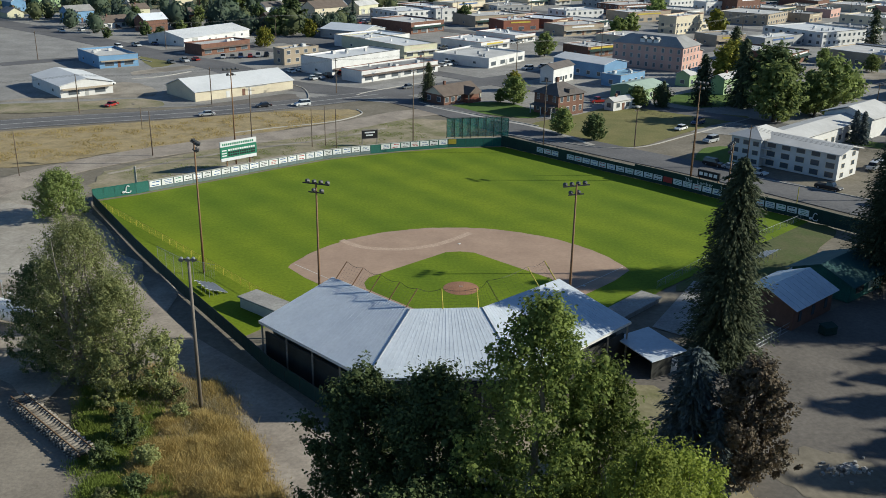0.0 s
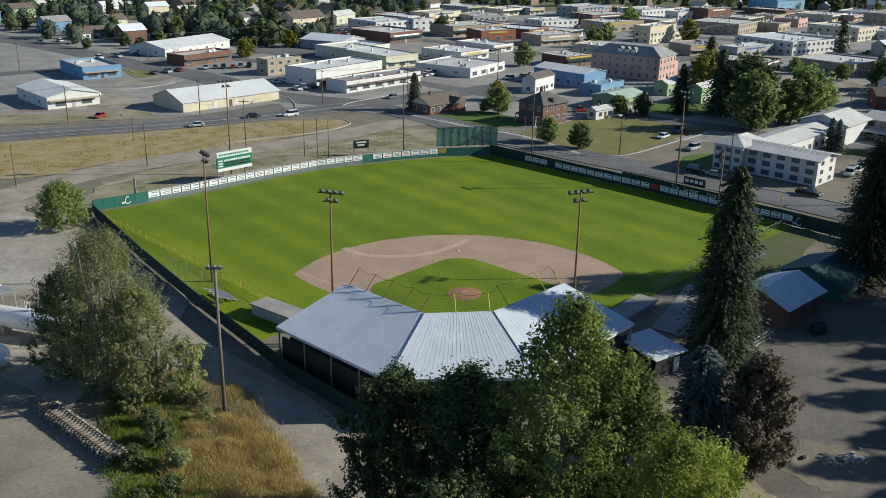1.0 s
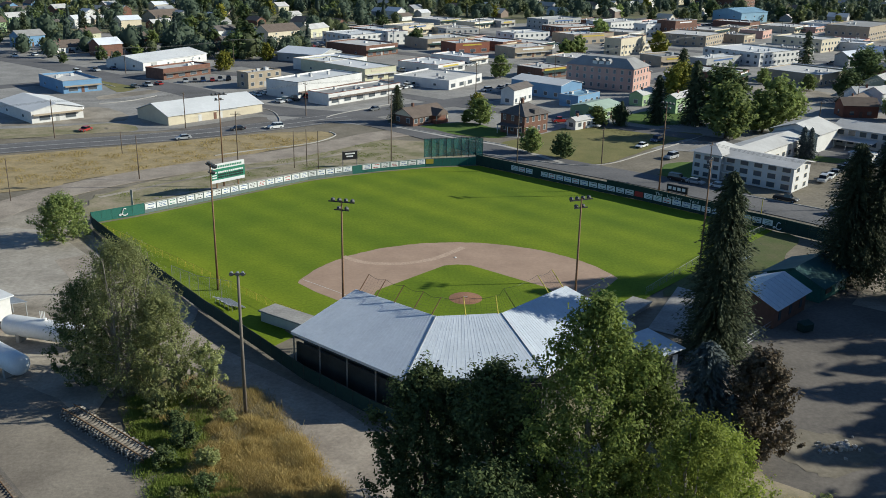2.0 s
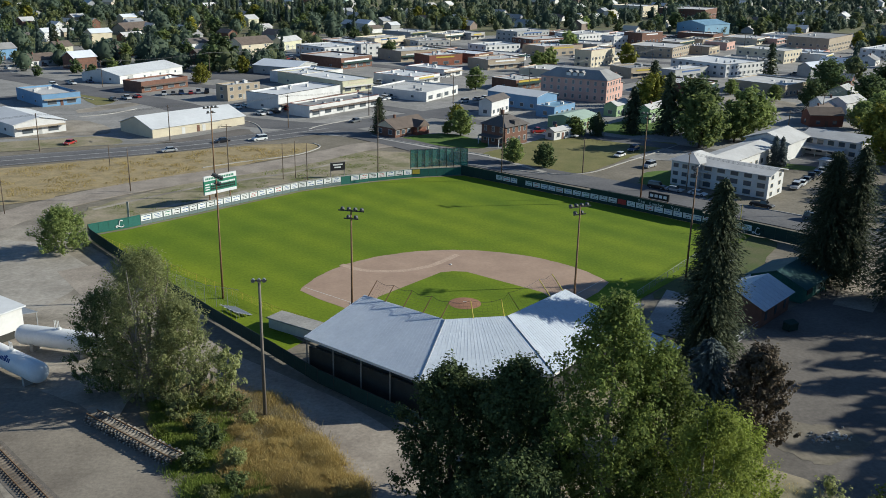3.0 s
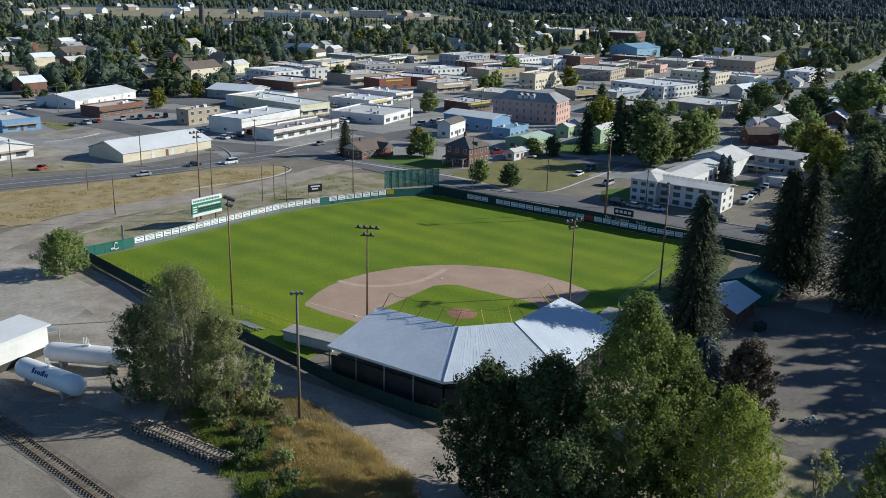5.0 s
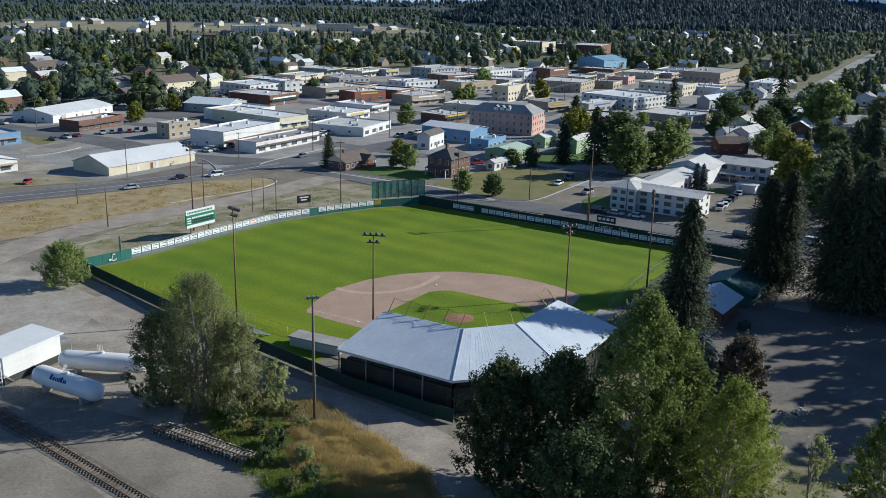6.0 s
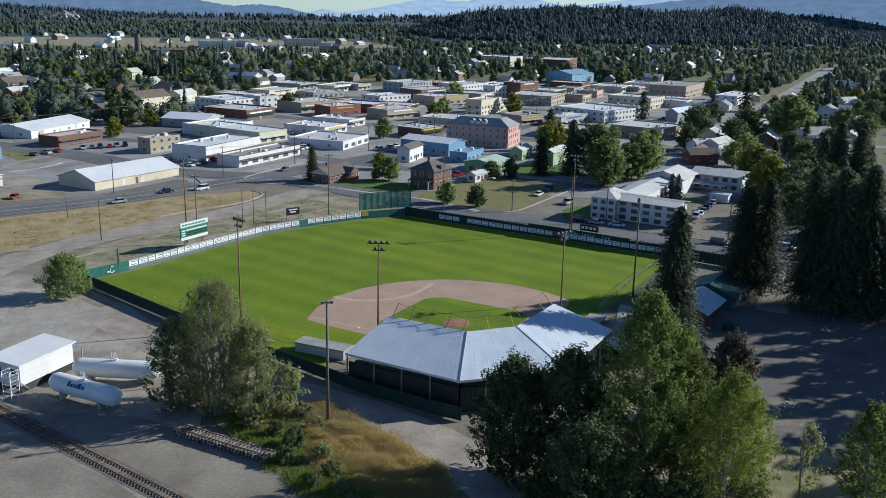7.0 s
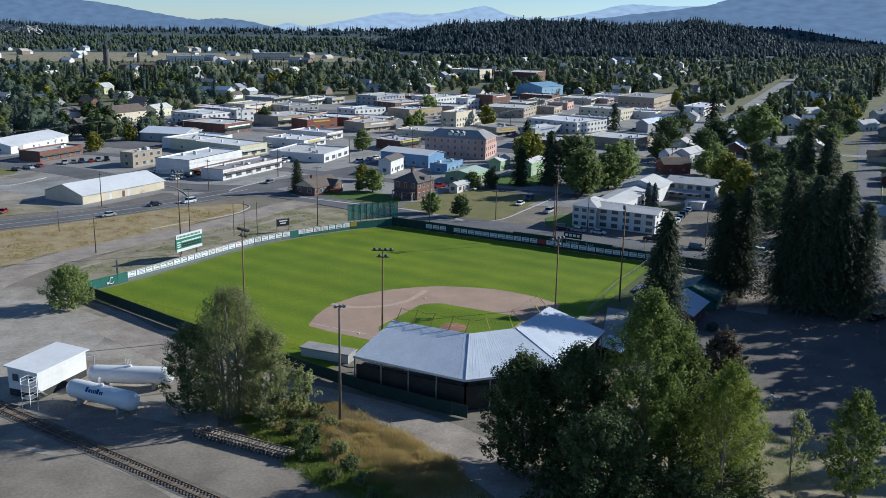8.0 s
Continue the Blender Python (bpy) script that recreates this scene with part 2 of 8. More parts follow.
# ---------- mesh helpers ----------
class MB:
    """Collects vertices and faces of one mesh."""

    def __init__(self):
        self.v, self.f = [], []

    def add(self, vs, fs):
        o = len(self.v)
        self.v.extend(vs)
        self.f.extend([tuple(i + o for i in f) for f in fs])
        return self

    def box(self, x0, y0, z0, x1, y1, z1):
        vs = [(x, y, z) for z in (z0, z1) for x, y in ((x0, y0), (x1, y0), (x1, y1), (x0, y1))]
        return self.add(vs, [(0, 3, 2, 1), (4, 5, 6, 7), (0, 1, 5, 4), (1, 2, 6, 5), (2, 3, 7, 6), (3, 0, 4, 7)])

    def bevel_box(self, x0, y0, z0, x1, y1, z1, b):
        """A box whose upper edges are chamfered by b."""
        r0 = [(x0, y0), (x1, y0), (x1, y1), (x0, y1)]
        r1 = [(x0 + b, y0 + b), (x1 - b, y0 + b), (x1 - b, y1 - b), (x0 + b, y1 - b)]
        vs = [(*p, z0) for p in r0] + [(*p, z1 - b) for p in r0] + [(*p, z1) for p in r1]
        fs = [(3, 2, 1, 0), (8, 9, 10, 11)]
        for k in (0, 4):
            fs += [(k + i, k + (i + 1) % 4, k + 4 + (i + 1) % 4, k + 4 + i) for i in range(4)]
        return self.add(vs, fs)

    def prism(self, pts, z0, z1):
        n = len(pts)
        vs = [(*p, z0) for p in pts] + [(*p, z1) for p in pts]
        return self.add(vs, [tuple(range(n - 1, -1, -1)), tuple(range(n, 2 * n))] + [(i, (i + 1) % n, n + (i + 1) % n, n + i) for i in range(n)])

    def tube(self, a, b, r0, r1=None, n=8, cap=True):
        a, b = Vector(a), Vector(b)
        r1 = r0 if r1 is None else r1
        d = (b - a).normalized()
        s = d.orthogonal().normalized()
        t = d.cross(s)
        ring = [(math.cos(2 * math.pi * i / n), math.sin(2 * math.pi * i / n)) for i in range(n)]
        vs = [tuple(a + (s * c + t * q) * r0) for c, q in ring] + [tuple(b + (s * c + t * q) * r1) for c, q in ring]
        fs = [(i, (i + 1) % n, n + (i + 1) % n, n + i) for i in range(n)]
        if cap:
            fs += [tuple(range(n - 1, -1, -1)), tuple(range(n, 2 * n))]
        return self.add(vs, fs)

    def quad(self, a, b, c, d):
        return self.add([tuple(a), tuple(b), tuple(c), tuple(d)], [(0, 1, 2, 3)])

    def slab(self, pts, t):
        """A sloping plate: top corners pts, thickness t downwards."""
        n = len(pts)
        vs = [tuple(p) for p in pts] + [(p[0], p[1], p[2] - t) for p in pts]
        return self.add(vs, [tuple(range(n)), tuple(range(2 * n - 1, n - 1, -1))] + [((i + 1) % n, i, n + i, n + (i + 1) % n) for i in range(n)])

    def path(self, pts, r, n=6):
        """One connected round rod along pts."""
        pts = [Vector(p) for p in pts]
        vs, m = [], len(pts)
        for i, p in enumerate(pts):
            d = (pts[min(i + 1, m - 1)] - pts[max(i - 1, 0)]).normalized()
            a = d.cross(Vector((0.03, 1.0, 0.07))).normalized()
            b = d.cross(a)
            vs += [tuple(p + (a * math.cos(2 * math.pi * k / n) + b * math.sin(2 * math.pi * k / n)) * r) for k in range(n)]
        fs = [(i * n + k, i * n + (k + 1) % n, (i + 1) * n + (k + 1) % n, (i + 1) * n + k) for i in range(m - 1) for k in range(n)]
        return self.add(vs, fs + [tuple(range(n)), tuple(range(m * n - 1, (m - 1) * n - 1, -1))])

    def mesh(self, name, material, smooth=False):
        me = bpy.data.meshes.new(name)
        me.from_pydata(self.v, [], self.f)
        me.materials.append(MATS[material] if isinstance(material, str) else material)
        if smooth:
            me.polygons.foreach_set("use_smooth", [True] * len(me.polygons))
        me.update()
        return me


def part(name, mb, material, parent=None, label="", smooth=False, m=None):
    ob = new(name, mb.mesh(name, material, smooth) if isinstance(mb, MB) else mb)
    if parent is not None:
        ob.parent = parent
    if m is not None:
        ob.matrix_basis = m
    if label:
        ob["label"] = label
    return ob


def thing(name, label, category, m=None, group=""):
    ob = new(name)
    ob.empty_display_size = 0.5
    if m is not None:
        ob.matrix_basis = m
    return tagged(ob, label, category, group)


def structure(name, mb, material, label, smooth=False):
    return tagged(part(name, mb, material, None, "", smooth), label, name.split("_")[0], kind="structure")


def rot(dx, dy):
    return math.degrees(math.atan2(dy, dx))


def ribbon(pts, width, z, z0=None):
    """A flat strip along pts; widths may differ from point to point."""
    mb, left, right = MB(), [], []
    for i, p in enumerate(pts):
        a, b = Vector(pts[max(i - 1, 0)]), Vector(pts[min(i + 1, len(pts) - 1)])
        d = (b - a).normalized()
        w = (width[i] if isinstance(width, (list, tuple)) else width) / 2
        left.append((p[0] - d.y * w, p[1] + d.x * w))
        right.append((p[0] + d.y * w, p[1] - d.x * w))
    low = z - 0.06 if z0 is None else z0
    n = len(pts)
    v = [(x, y, h) for h in (z, low) for side in (right, left) for x, y in side]
    f = []
    for i in range(n - 1):
        f += [(i, i + 1, n + i + 1, n + i), (2 * n + i, 2 * n + i + 1, i + 1, i), (n + i, n + i + 1, 3 * n + i + 1, 3 * n + i)]
    f += [(0, n, 3 * n, 2 * n), (n - 1, 3 * n - 1, 4 * n - 1, 2 * n - 1)]
    mb.add(v, f)
    return mb


def poly(pts, z):
    return MB().prism(pts, z - 0.03, z)


def smooth_line(pts, n=8):
    """Catmull-Rom through pts."""
    out = []
    for i in range(len(pts) - 1):
        p = [Vector(pts[min(max(k, 0), len(pts) - 1)]) for k in (i - 1, i, i + 1, i + 2)]
        for s in range(n):
            t = s / n
            out.append(tuple(0.5 * (2 * p[1] + (p[2] - p[0]) * t + (2 * p[0] - 5 * p[1] + 4 * p[2] - p[3]) * t * t + (3 * p[1] - p[0] - 3 * p[2] + p[3]) * t ** 3)))
    return out + [tuple(pts[-1])]


def blob(pts, z, wob=0.8, n=6, seed=1):
    """A patch of ground with a smooth, slightly ragged outline."""
    r = random.Random(seed)
    loop = smooth_line(list(pts) + [pts[0]], n)[:-1]
    loop = [(x + r.uniform(-wob, wob), y + r.uniform(-wob, wob)) for x, y in loop]
    return MB().add([(x, y, z) for x, y in loop], [tuple(range(len(loop)))])

# ---------- ground ----------
gs = 4600.0
structure("ground", MB().add([(-gs, -1200, -0.12), (gs, -1200, -0.12), (gs, gs, -0.12), (-gs, gs, -0.12)], [(0, 1, 2, 3)]), "dry_earth", "dry brown earth and thin grass of the valley floor")

LF = [(-71.6, 62.4), (-64.5, 67.3), (-58.3, 72.5), (-51.7, 78.1), (-44.8, 84.3), (-37.3, 90.8), (-29.9, 97.0), (-21.6, 101.6), (-12.1, 105.9), (-0.5, 110.1), (12.9, 112.2)]
RF = [(12.9, 112.2), (35.1, 88.6), (47.1, 76.3), (58.2, 63.5), (66.2, 55.7), (72.6, 47.9), (79.6, 39.5)]


def grass_material():
    """Mown outfield: fine blades, patches, and broad faint mowing bands."""
    m = mat("field_grass", (0.16, 0.222, 0.016), (0.122, 0.184, 0.013), 11.0, 0.9, 0.02, fine=0.5, spec=0.15)
    nodes, link = m.node_tree.nodes, m.node_tree.links.new
    b = nodes["Principled BSDF"]
    src = b.inputs["Base Color"].links[0].from_socket
    co = nodes.new("ShaderNodeTexCoord")
    w = nodes.new("ShaderNodeTexWave")
    w.inputs["Scale"].default_value, w.inputs["Distortion"].default_value, w.inputs["Detail"].default_value, w.inputs["Detail Scale"].default_value = 0.034, 0.9, 2.0, 0.25
    mp = nodes.new("ShaderNodeMapping")
    mp.inputs["Rotation"].default_value = (0, 0, radians(-38))
    link(co.outputs["Object"], mp.inputs[0])
    link(mp.outputs[0], w.inputs[0])
    n = nodes.new("ShaderNodeTexNoise")
    n.inputs["Scale"].default_value, n.inputs["Detail"].default_value = 0.022, 2.0
    link(co.outputs["Object"], n.inputs["Vector"])
    r = nodes.new("ShaderNodeValToRGB")
    r.color_ramp.elements[0].color, r.color_ramp.elements[1].color = (0.885, 0.915, 0.92, 1), (1.10, 1.075, 1.0, 1)
    link(w.outputs["Fac"], r.inputs[0])
    r2 = nodes.new("ShaderNodeValToRGB")
    r2.color_ramp.elements[0].position, r2.color_ramp.elements[1].position = 0.3, 0.7
    r2.color_ramp.elements[0].color, r2.color_ramp.elements[1].color = (0.86, 0.91, 0.92, 1), (1.2, 1.1, 1.0, 1)
    link(n.outputs[0], r2.inputs[0])
    last = src
    for f in (r, r2):
        x = nodes.new("ShaderNodeMix")
        x.data_type, x.blend_type = "RGBA", "MULTIPLY"
        x.inputs[0].default_value = 1.0
        link(last, x.inputs[6])
        link(f.outputs[0], x.inputs[7])
        last = x.outputs[2]
    link(last, b.inputs["Base Color"])


grass_material()
field_pts = LF + RF[1:5] + [(67.6, 53.3), (30.4, 17.6), (21.5, 4.6), (11.3, -2.4), (-0.9, -8.5), (-6.8, -9.0), (-16.5, 0.2), (-30.4, 14.2), (-68.8, 58.4)]
structure("lawn_outfield", poly(field_pts, 0.02), "field_grass", "bright green mown baseball outfield")
# foul-side strips of grass, between the low rail and the boundary fence
structure("lawn_third_side", poly([(-70.2, 58.9), (-68.8, 58.4), (-30.4, 14.2), (-24.1, 7.9), (-30.2, 0.1), (-41.0, 14.0), (-54.1, 33.7)], 0.012), "field_grass", "green grass strip beside the warning rail")
structure("ground_dugout_sand", blob([(-29.5, 10.3), (-25.1, 10.1), (-21.8, 4.1), (-23.8, 2.3), (-27.6, 5.5)], 0.03, 0.3, 4), "dry_earth", "bare sandy patch in front of the dugout")
# the first-base strip has its shade in the grass colour
structure("lawn_first_side", blob([(67.1, 52.9), (70.5, 47.9), (58.8, 32.1), (48.3, 21.9), (41.0, 14.8), (35.9, 17.2), (34.0, 20.2), (48.6, 35.4)], 0.012, 0.3, 5), "shade_painted_lawn", "green grass behind the first-base rail, darkened for shade")

CX, CY, RAD = 0.0, 18.6, 28.96
arc = [(CX + RAD * math.cos(radians(a)), CY + RAD * math.sin(radians(a))) for a in np.linspace(16, 164, 60)]
rng = random.Random(3)
arc = [(x + rng.uniform(-0.12, 0.12), y + rng.uniform(-0.12, 0.12)) for x, y in arc]
structure("infield_dirt", poly(arc + [(-24.5, 22.0), (-12.0, 9.0), (-4.0, -1.5), (4.0, -1.5), (12.0, 9.0), (24.5, 22.0)], 0.035), "clay", "raked reddish clay infield")
structure("trim_worn_clay", ribbon(smooth_line([(-20.4, 40.0), (-16.3, 36.4), (-9.9, 35.6), (-4.5, 37.6), (-1.2, 40.4), (2.5, 44.6)], 6), 1.3, 0.039), "worn_clay", "paler scuffed arc across the clay")


def cut(corner, towards_a, towards_b, r):
    c = Vector(corner)
    a, b = (Vector(towards_a) - c).normalized(), (Vector(towards_b) - c).normalized()
    return [tuple(c + a * r), tuple(c + (a + b).normalized() * r * 0.55), tuple(c + b * r)]


dia = [(0.3, 36.6), (16.9, 20.0), (0.0, 3.2), (-16.9, 20.0)]
dpts = []
for i in range(4):
    dpts += cut(dia[i], dia[i - 1], dia[(i + 1) % 4], 3.4)
structure("lawn_infield", poly(dpts, 0.05), "field_grass", "green mown grass diamond of the infield")
ms = MB()
rings = [(2.75, 0.06), (2.0, 0.15), (1.0, 0.25), (0.35, 0.27)]
n = 32
for r, z in rings:
    ms.v += [(CX + r * math.cos(2 * math.pi * i / n), 18.2 + r * math.sin(2 * math.pi * i / n) * 1.0, z) for i in range(n)]
for k in range(3):
    ms.f += [(k * n + i, k * n + (i + 1) % n, (k + 1) * n + (i + 1) % n, (k + 1) * n + i) for i in range(n)]
ms.f.append(tuple(range(3 * n, 4 * n)))
mound = thing("pitchers_mound", "low domed red clay pitching mound with white rubber", "mound")
part("dome", ms, "mound_clay", mound, smooth=True)
part("pitching_rubber", MB().box(-0.31, 18.36, 0.25, 0.31, 18.52, 0.31), "chalk", mound, "white rubber slab")
for bx, by, bz in ((19.2, 19.6, 0), (0.3, 38.6, 0), (-19.2, 19.6, 0)):
    b = thing("base_bag", "square white canvas base lying on clay", "base", pose(bx, by, 0.035, 0, 0, 45), "bases")
    part("bag", MB().bevel_box(-0.2, -0.2, 0, 0.2, 0.2, 0.1, 0.03), "chalk", b)
# faint foul lines on the clay and grass
for sx, end in ((-1, (-66.5, 69.5)), (1, (66.0, 55.5))):
    structure("trim_foul_line", ribbon([(sx * 17.5, 18.4), (sx * 27.0, 28.0)], 0.10, 0.045, 0.036), "chalk", "thin white chalk foul line")


# ---------- outfield fence ----------
def sign_board(w, h, kind, r):
    """A white advertising board with plain bars for its lettering."""
    out = []
    out.append(("board", MB().box(-w / 2, -0.05, 0, w / 2, 0, h), kind))
    if kind in ("sign_white",):
        ink = r.choice(["sign_black", "sign_blue", "sign_red", "sign_green", "sign_black", "sign_blue"])
        rows = r.choice([2, 3, 2])
        for k in range(rows):
            z = h * (0.22 + 0.56 * (rows - 1 - k) / max(rows - 1, 1))
            hh = h * (0.075 if rows == 2 else 0.05)
            x = -w * r.uniform(0.18, 0.36)
            while x < w * 0.24:
                l = r.uniform(0.35, 0.8)
                out.append(("lettering_bar", MB().box(x, -0.062, z - hh, min(x + l, w * 0.42), -0.05, z + hh), ink))
                x += l + 0.12
    return out


def fence_run(name, pts, height, wall, label, capm, ads=None, post=2.4, low=0.84):
    """A board fence along pts: panels, posts, a cap rail, and advertising boards on the inner face."""
    f = thing(name, label, "fence")
    r = random.Random(len(pts) * 7 + 1)
    dist, acc = [], 0.0
    for a, b in zip(pts, pts[1:]):
        L = math.dist(a, b)
        k = max(1, round(L / post))
        for i in range(k):
            p, q = [(a[0] + (b[0] - a[0]) * s, a[1] + (b[1] - a[1]) * s) for s in (i / k, (i + 1) / k)]
            l = math.dist(p, q)
            m = pose(p[0], p[1], 0, 0, 0, rot(q[0] - p[0], q[1] - p[1]))
            h = height(acc) if callable(height) else height
            part("panel", MB().box(0.02, -0.02, 0.04, l - 0.02, 0.05, h), wall(acc) if callable(wall) else wall, f, m=m)
            part("post", MB().box(-0.06, 0.05, 0, 0.06, 0.19, h - 0.05), "weathered_wood", f, m=m)
            cm = capm(acc) if callable(capm) else capm
            if cm:
                part("cap_rail", MB().box(0, -0.06, h, l, 0.12, h + 0.14), cm, f, m=m)
            kind = ads(acc) if ads else None
            if kind:
                bw = l - 0.3
                bm = m @ pose(l / 2, -0.024, low)
                board = None
                for nm, mb, mt in sign_board(bw, 1.2, kind, r):
                    o = part(nm, mb, mt, f if board is None else board, m=bm if board is None else None)
                    board = board or o
            acc += l
    return f


def lf_ads(s):
    if s < 9.5 or 66.0 < s < 68.5 or s > 87.5:
        return None
    return "sign_yellow" if s > 84.8 else "sign_white"


fence_run("outfield_fence", LF, 2.15, lambda s: "fence_green" if s < 9.5 or s > 66 else "fence_faded", "faded grey-green board outfield fence, green ends, hung with white advertising boards", lambda s: "kerb_concrete" if s > 9 else "fence_green", lf_ads)
structure("ground_fence_strip", ribbon([(x + 0.45, y - 0.55) for x, y in LF], 0.9, 0.034, 0.0), "dry_earth", "bare worn earth along the fence foot")
rf_r = random.Random(5)


def rf_ads(s):
    if s < 10 or s > 78 or rf_r.random() < 0.05:
        return None
    return "sign_white" if rf_r.random() < 0.97 else "sign_red"


# right-field run: the darker green has the shade of its field side painted in
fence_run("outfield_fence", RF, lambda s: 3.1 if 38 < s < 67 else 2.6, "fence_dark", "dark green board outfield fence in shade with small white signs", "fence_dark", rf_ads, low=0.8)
# the painted words along the fence, and the curling emblem on each end of it
def words(body, size, material, depth=0.01):
    """Flat lettering as a mesh, standing upright in the xz plane."""
    c = bpy.data.curves.new("words", "FONT")
    c.body, c.size, c.extrude, c.align_x, c.space_character = body, size, depth, "CENTER", 1.25
    o = bpy.data.objects.new("words", c)
    scene.collection.objects.link(o)
    me = bpy.data.meshes.new_from_object(o.evaluated_get(bpy.context.evaluated_depsgraph_get()))
    bpy.data.objects.remove(o)
    me.transform(Matrix.Rotation(radians(90), 4, "X"))
    me.materials.clear()
    me.materials.append(MATS[material])
    return me


(ax, ay), (bx, by) = (47.1, 76.3), (58.2, 63.5)
w = thing("painted_sign", "white painted words on the dark green fence", "sign", pose(ax + (bx - ax) * 0.5, ay + (by - ay) * 0.5, 0, 0, 0, rot(bx - ax, by - ay)))
for wx, word in ((-4.6, "The"), (-0.6, "Lumber"), (4.2, "Yard")):
    part("word", words(word, 1.0, "sign_white"), None, w, m=pose(wx, -0.045, 2.15))


def emblem(x, y, a):
    e = thing("team_emblem", "curling white painted emblem on the green fence", "emblem", pose(x, y, 0, 0, 0, a), "fence emblems")
    mb = MB()
    pts = smooth_line([(0.75, 1.75), (0.35, 1.9), (0.05, 1.55), (-0.1, 0.9), (-0.55, 0.55), (-0.75, 0.75), (-0.35, 0.85), (0.2, 0.5), (0.8, 0.55), (0.95, 0.85)], 5)
    mb.path([(p[0], -0.06, p[1]) for p in pts], 0.11)
    part("stroke", mb, "sign_white", e)


emblem(-66.2, 66.1, rot(7.4, 4.9))
emblem(68.2, 52.9, rot(6.4, -7.9))

# batter's-eye screen in centre field
eye = thing("screen_fence", "tall green mesh batter's-eye screen on steel posts", "screen")
mesh_m = mat("screen_mesh", (0.08, 0.30, 0.25), (0.06, 0.24, 0.20), 1.2, 0.8)
sm_nodes, sm_link = mesh_m.node_tree.nodes, mesh_m.node_tree.links.new
sm_mix, sm_clear = sm_nodes.new("ShaderNodeMixShader"), sm_nodes.new("ShaderNodeBsdfTransparent")
sm_mix.inputs[0].default_value = 0.38
sm_link(sm_nodes["Principled BSDF"].outputs[0], sm_mix.inputs[1])
sm_link(sm_clear.outputs[0], sm_mix.inputs[2])
sm_link(sm_mix.outputs[0], sm_nodes["Material Output"].inputs[0])
EYE = [(-0.8, 111.4), (13.0, 113.9), (14.6, 112.2)]
for (a, b, k) in ((EYE[0], EYE[1], 7), (EYE[1], EYE[2], 1)):
    for i in range(k):
        p, q = [(a[0] + (b[0] - a[0]) * s, a[1] + (b[1] - a[1]) * s) for s in (i / k, (i + 1) / k)]
        l = math.dist(p, q)
        m = pose(p[0], p[1], 0, 0, 0, rot(q[0] - p[0], q[1] - p[1]))
        part("screen_panel", MB().box(0.05, 0.0, 2.3, l - 0.05, 0.03, 7.0), "screen_mesh", eye, m=m)
        part("post", MB().tube((0, -0.05, 0), (0, -0.05, 7.2), 0.07), "fence_dark", eye, m=m)
        part("top_rail", MB().tube((0, -0.05, 7.1), (l, -0.05, 7.1), 0.05), "fence_dark", eye, m=m)
part("post", MB().tube((14.6, 112.2, 0), (14.6, 112.2, 7.2), 0.07), "fence_dark", eye)

fp = thing("foul_pole", "short pale yellow foul pole at the left-field fence", "pole")
part("shaft", MB().box(-64.69, 67.53, 0, -64.29, 67.73, 5.6), "kerb_concrete", fp)
fp2 = thing("foul_pole", "thin yellow foul pole at the right-field fence", "pole")
part("shaft", MB().tube((66.0, 56.2, 0), (66.0, 56.2, 6.0), 0.08), "yellow_paint", fp2)


# ---------- scoreboard ----------
sb = thing("scoreboard", "green and white baseball scoreboard on two steel posts", "scoreboard", pose(-50.8, 83.6, 0, 0, 0, rot(6.7, 6.2)))
W = 9.2
part("board", MB().box(0, -0.15, 3.0, W, 0.15, 5.75), "sign_green", sb, "green board")
part("header_panel", MB().box(0.03, -0.18, 5.75, W - 0.03, 0.18, 6.9), "sign_white", sb, "white header panel")
part("lower_panel", MB().box(0.1, -0.19, 2.55, W - 0.1, 0.17, 3.25), "sign_white", sb, "white sponsor panel")
bars = MB()
for i in range(17):
    bars.box(0.5 + i * 0.47, -0.22, 6.05, 0.5 + i * 0.47 + 0.3, -0.18, 6.5)
part("lettering_bar", bars, "sign_green", sb)
for row, z in enumerate((4.75, 4.15, 3.6)):
    for i in range(12):
        part("score_window", MB().box(1.9 + i * 0.58, -0.2, z, 1.9 + i * 0.58 + 0.42, -0.15, z + 0.38), "sign_black" if row else "sign_white", sb)
    part("team_bar", MB().box(0.35, -0.2, z + 0.05, 1.5, -0.15, z + 0.3), "sign_white", sb)
for x in (1.6, 7.4):
    part("post", MB().box(x, 0.17, 0, x + 0.25, 0.4, 5.6), "rust_steel", sb)
bb = thing("billboard", "small dark sign board with pale lettering on two posts", "sign", pose(-19.9, 111.1, 0, 0, 0, 20))
part("panel", MB().box(-2.0, -0.1, 1.9, 2.0, 0.1, 3.9), "sign_black", bb)
part("frame", MB().box(-2.1, -0.05, 3.9, 2.1, 0.15, 4.15).box(-2.1, -0.05, 1.7, 2.1, 0.15, 1.9), "weathered_wood", bb)
for z, x0, x1 in ((3.2, -1.3, 1.3), (2.5, -1.0, 0.8)):
    part("lettering_bar", MB().box(x0, -0.13, z, x1, -0.1, z + 0.35), "sign_white", bb)
for x in (-1.9, 1.9):
    part("post", MB().box(x - 0.1, 0.1, 0, x + 0.1, 0.3, 3.9), "weathered_wood", bb)
sb2 = thing("scoreboard", "low dark scoreboard facing the field behind the right-field fence", "scoreboard", pose(53.9, 73.7, 0, 0, 0, -48))
part("board", MB().box(-2.6, -0.2, 2.7, 2.6, 0.2, 4.3), "sign_black", sb2)
for i in range(4):
    part("score_window", MB().box(-2.2 + i * 1.15, -0.23, 3.2, -1.4 + i * 1.15, -0.2, 3.9), "sign_white", sb2)
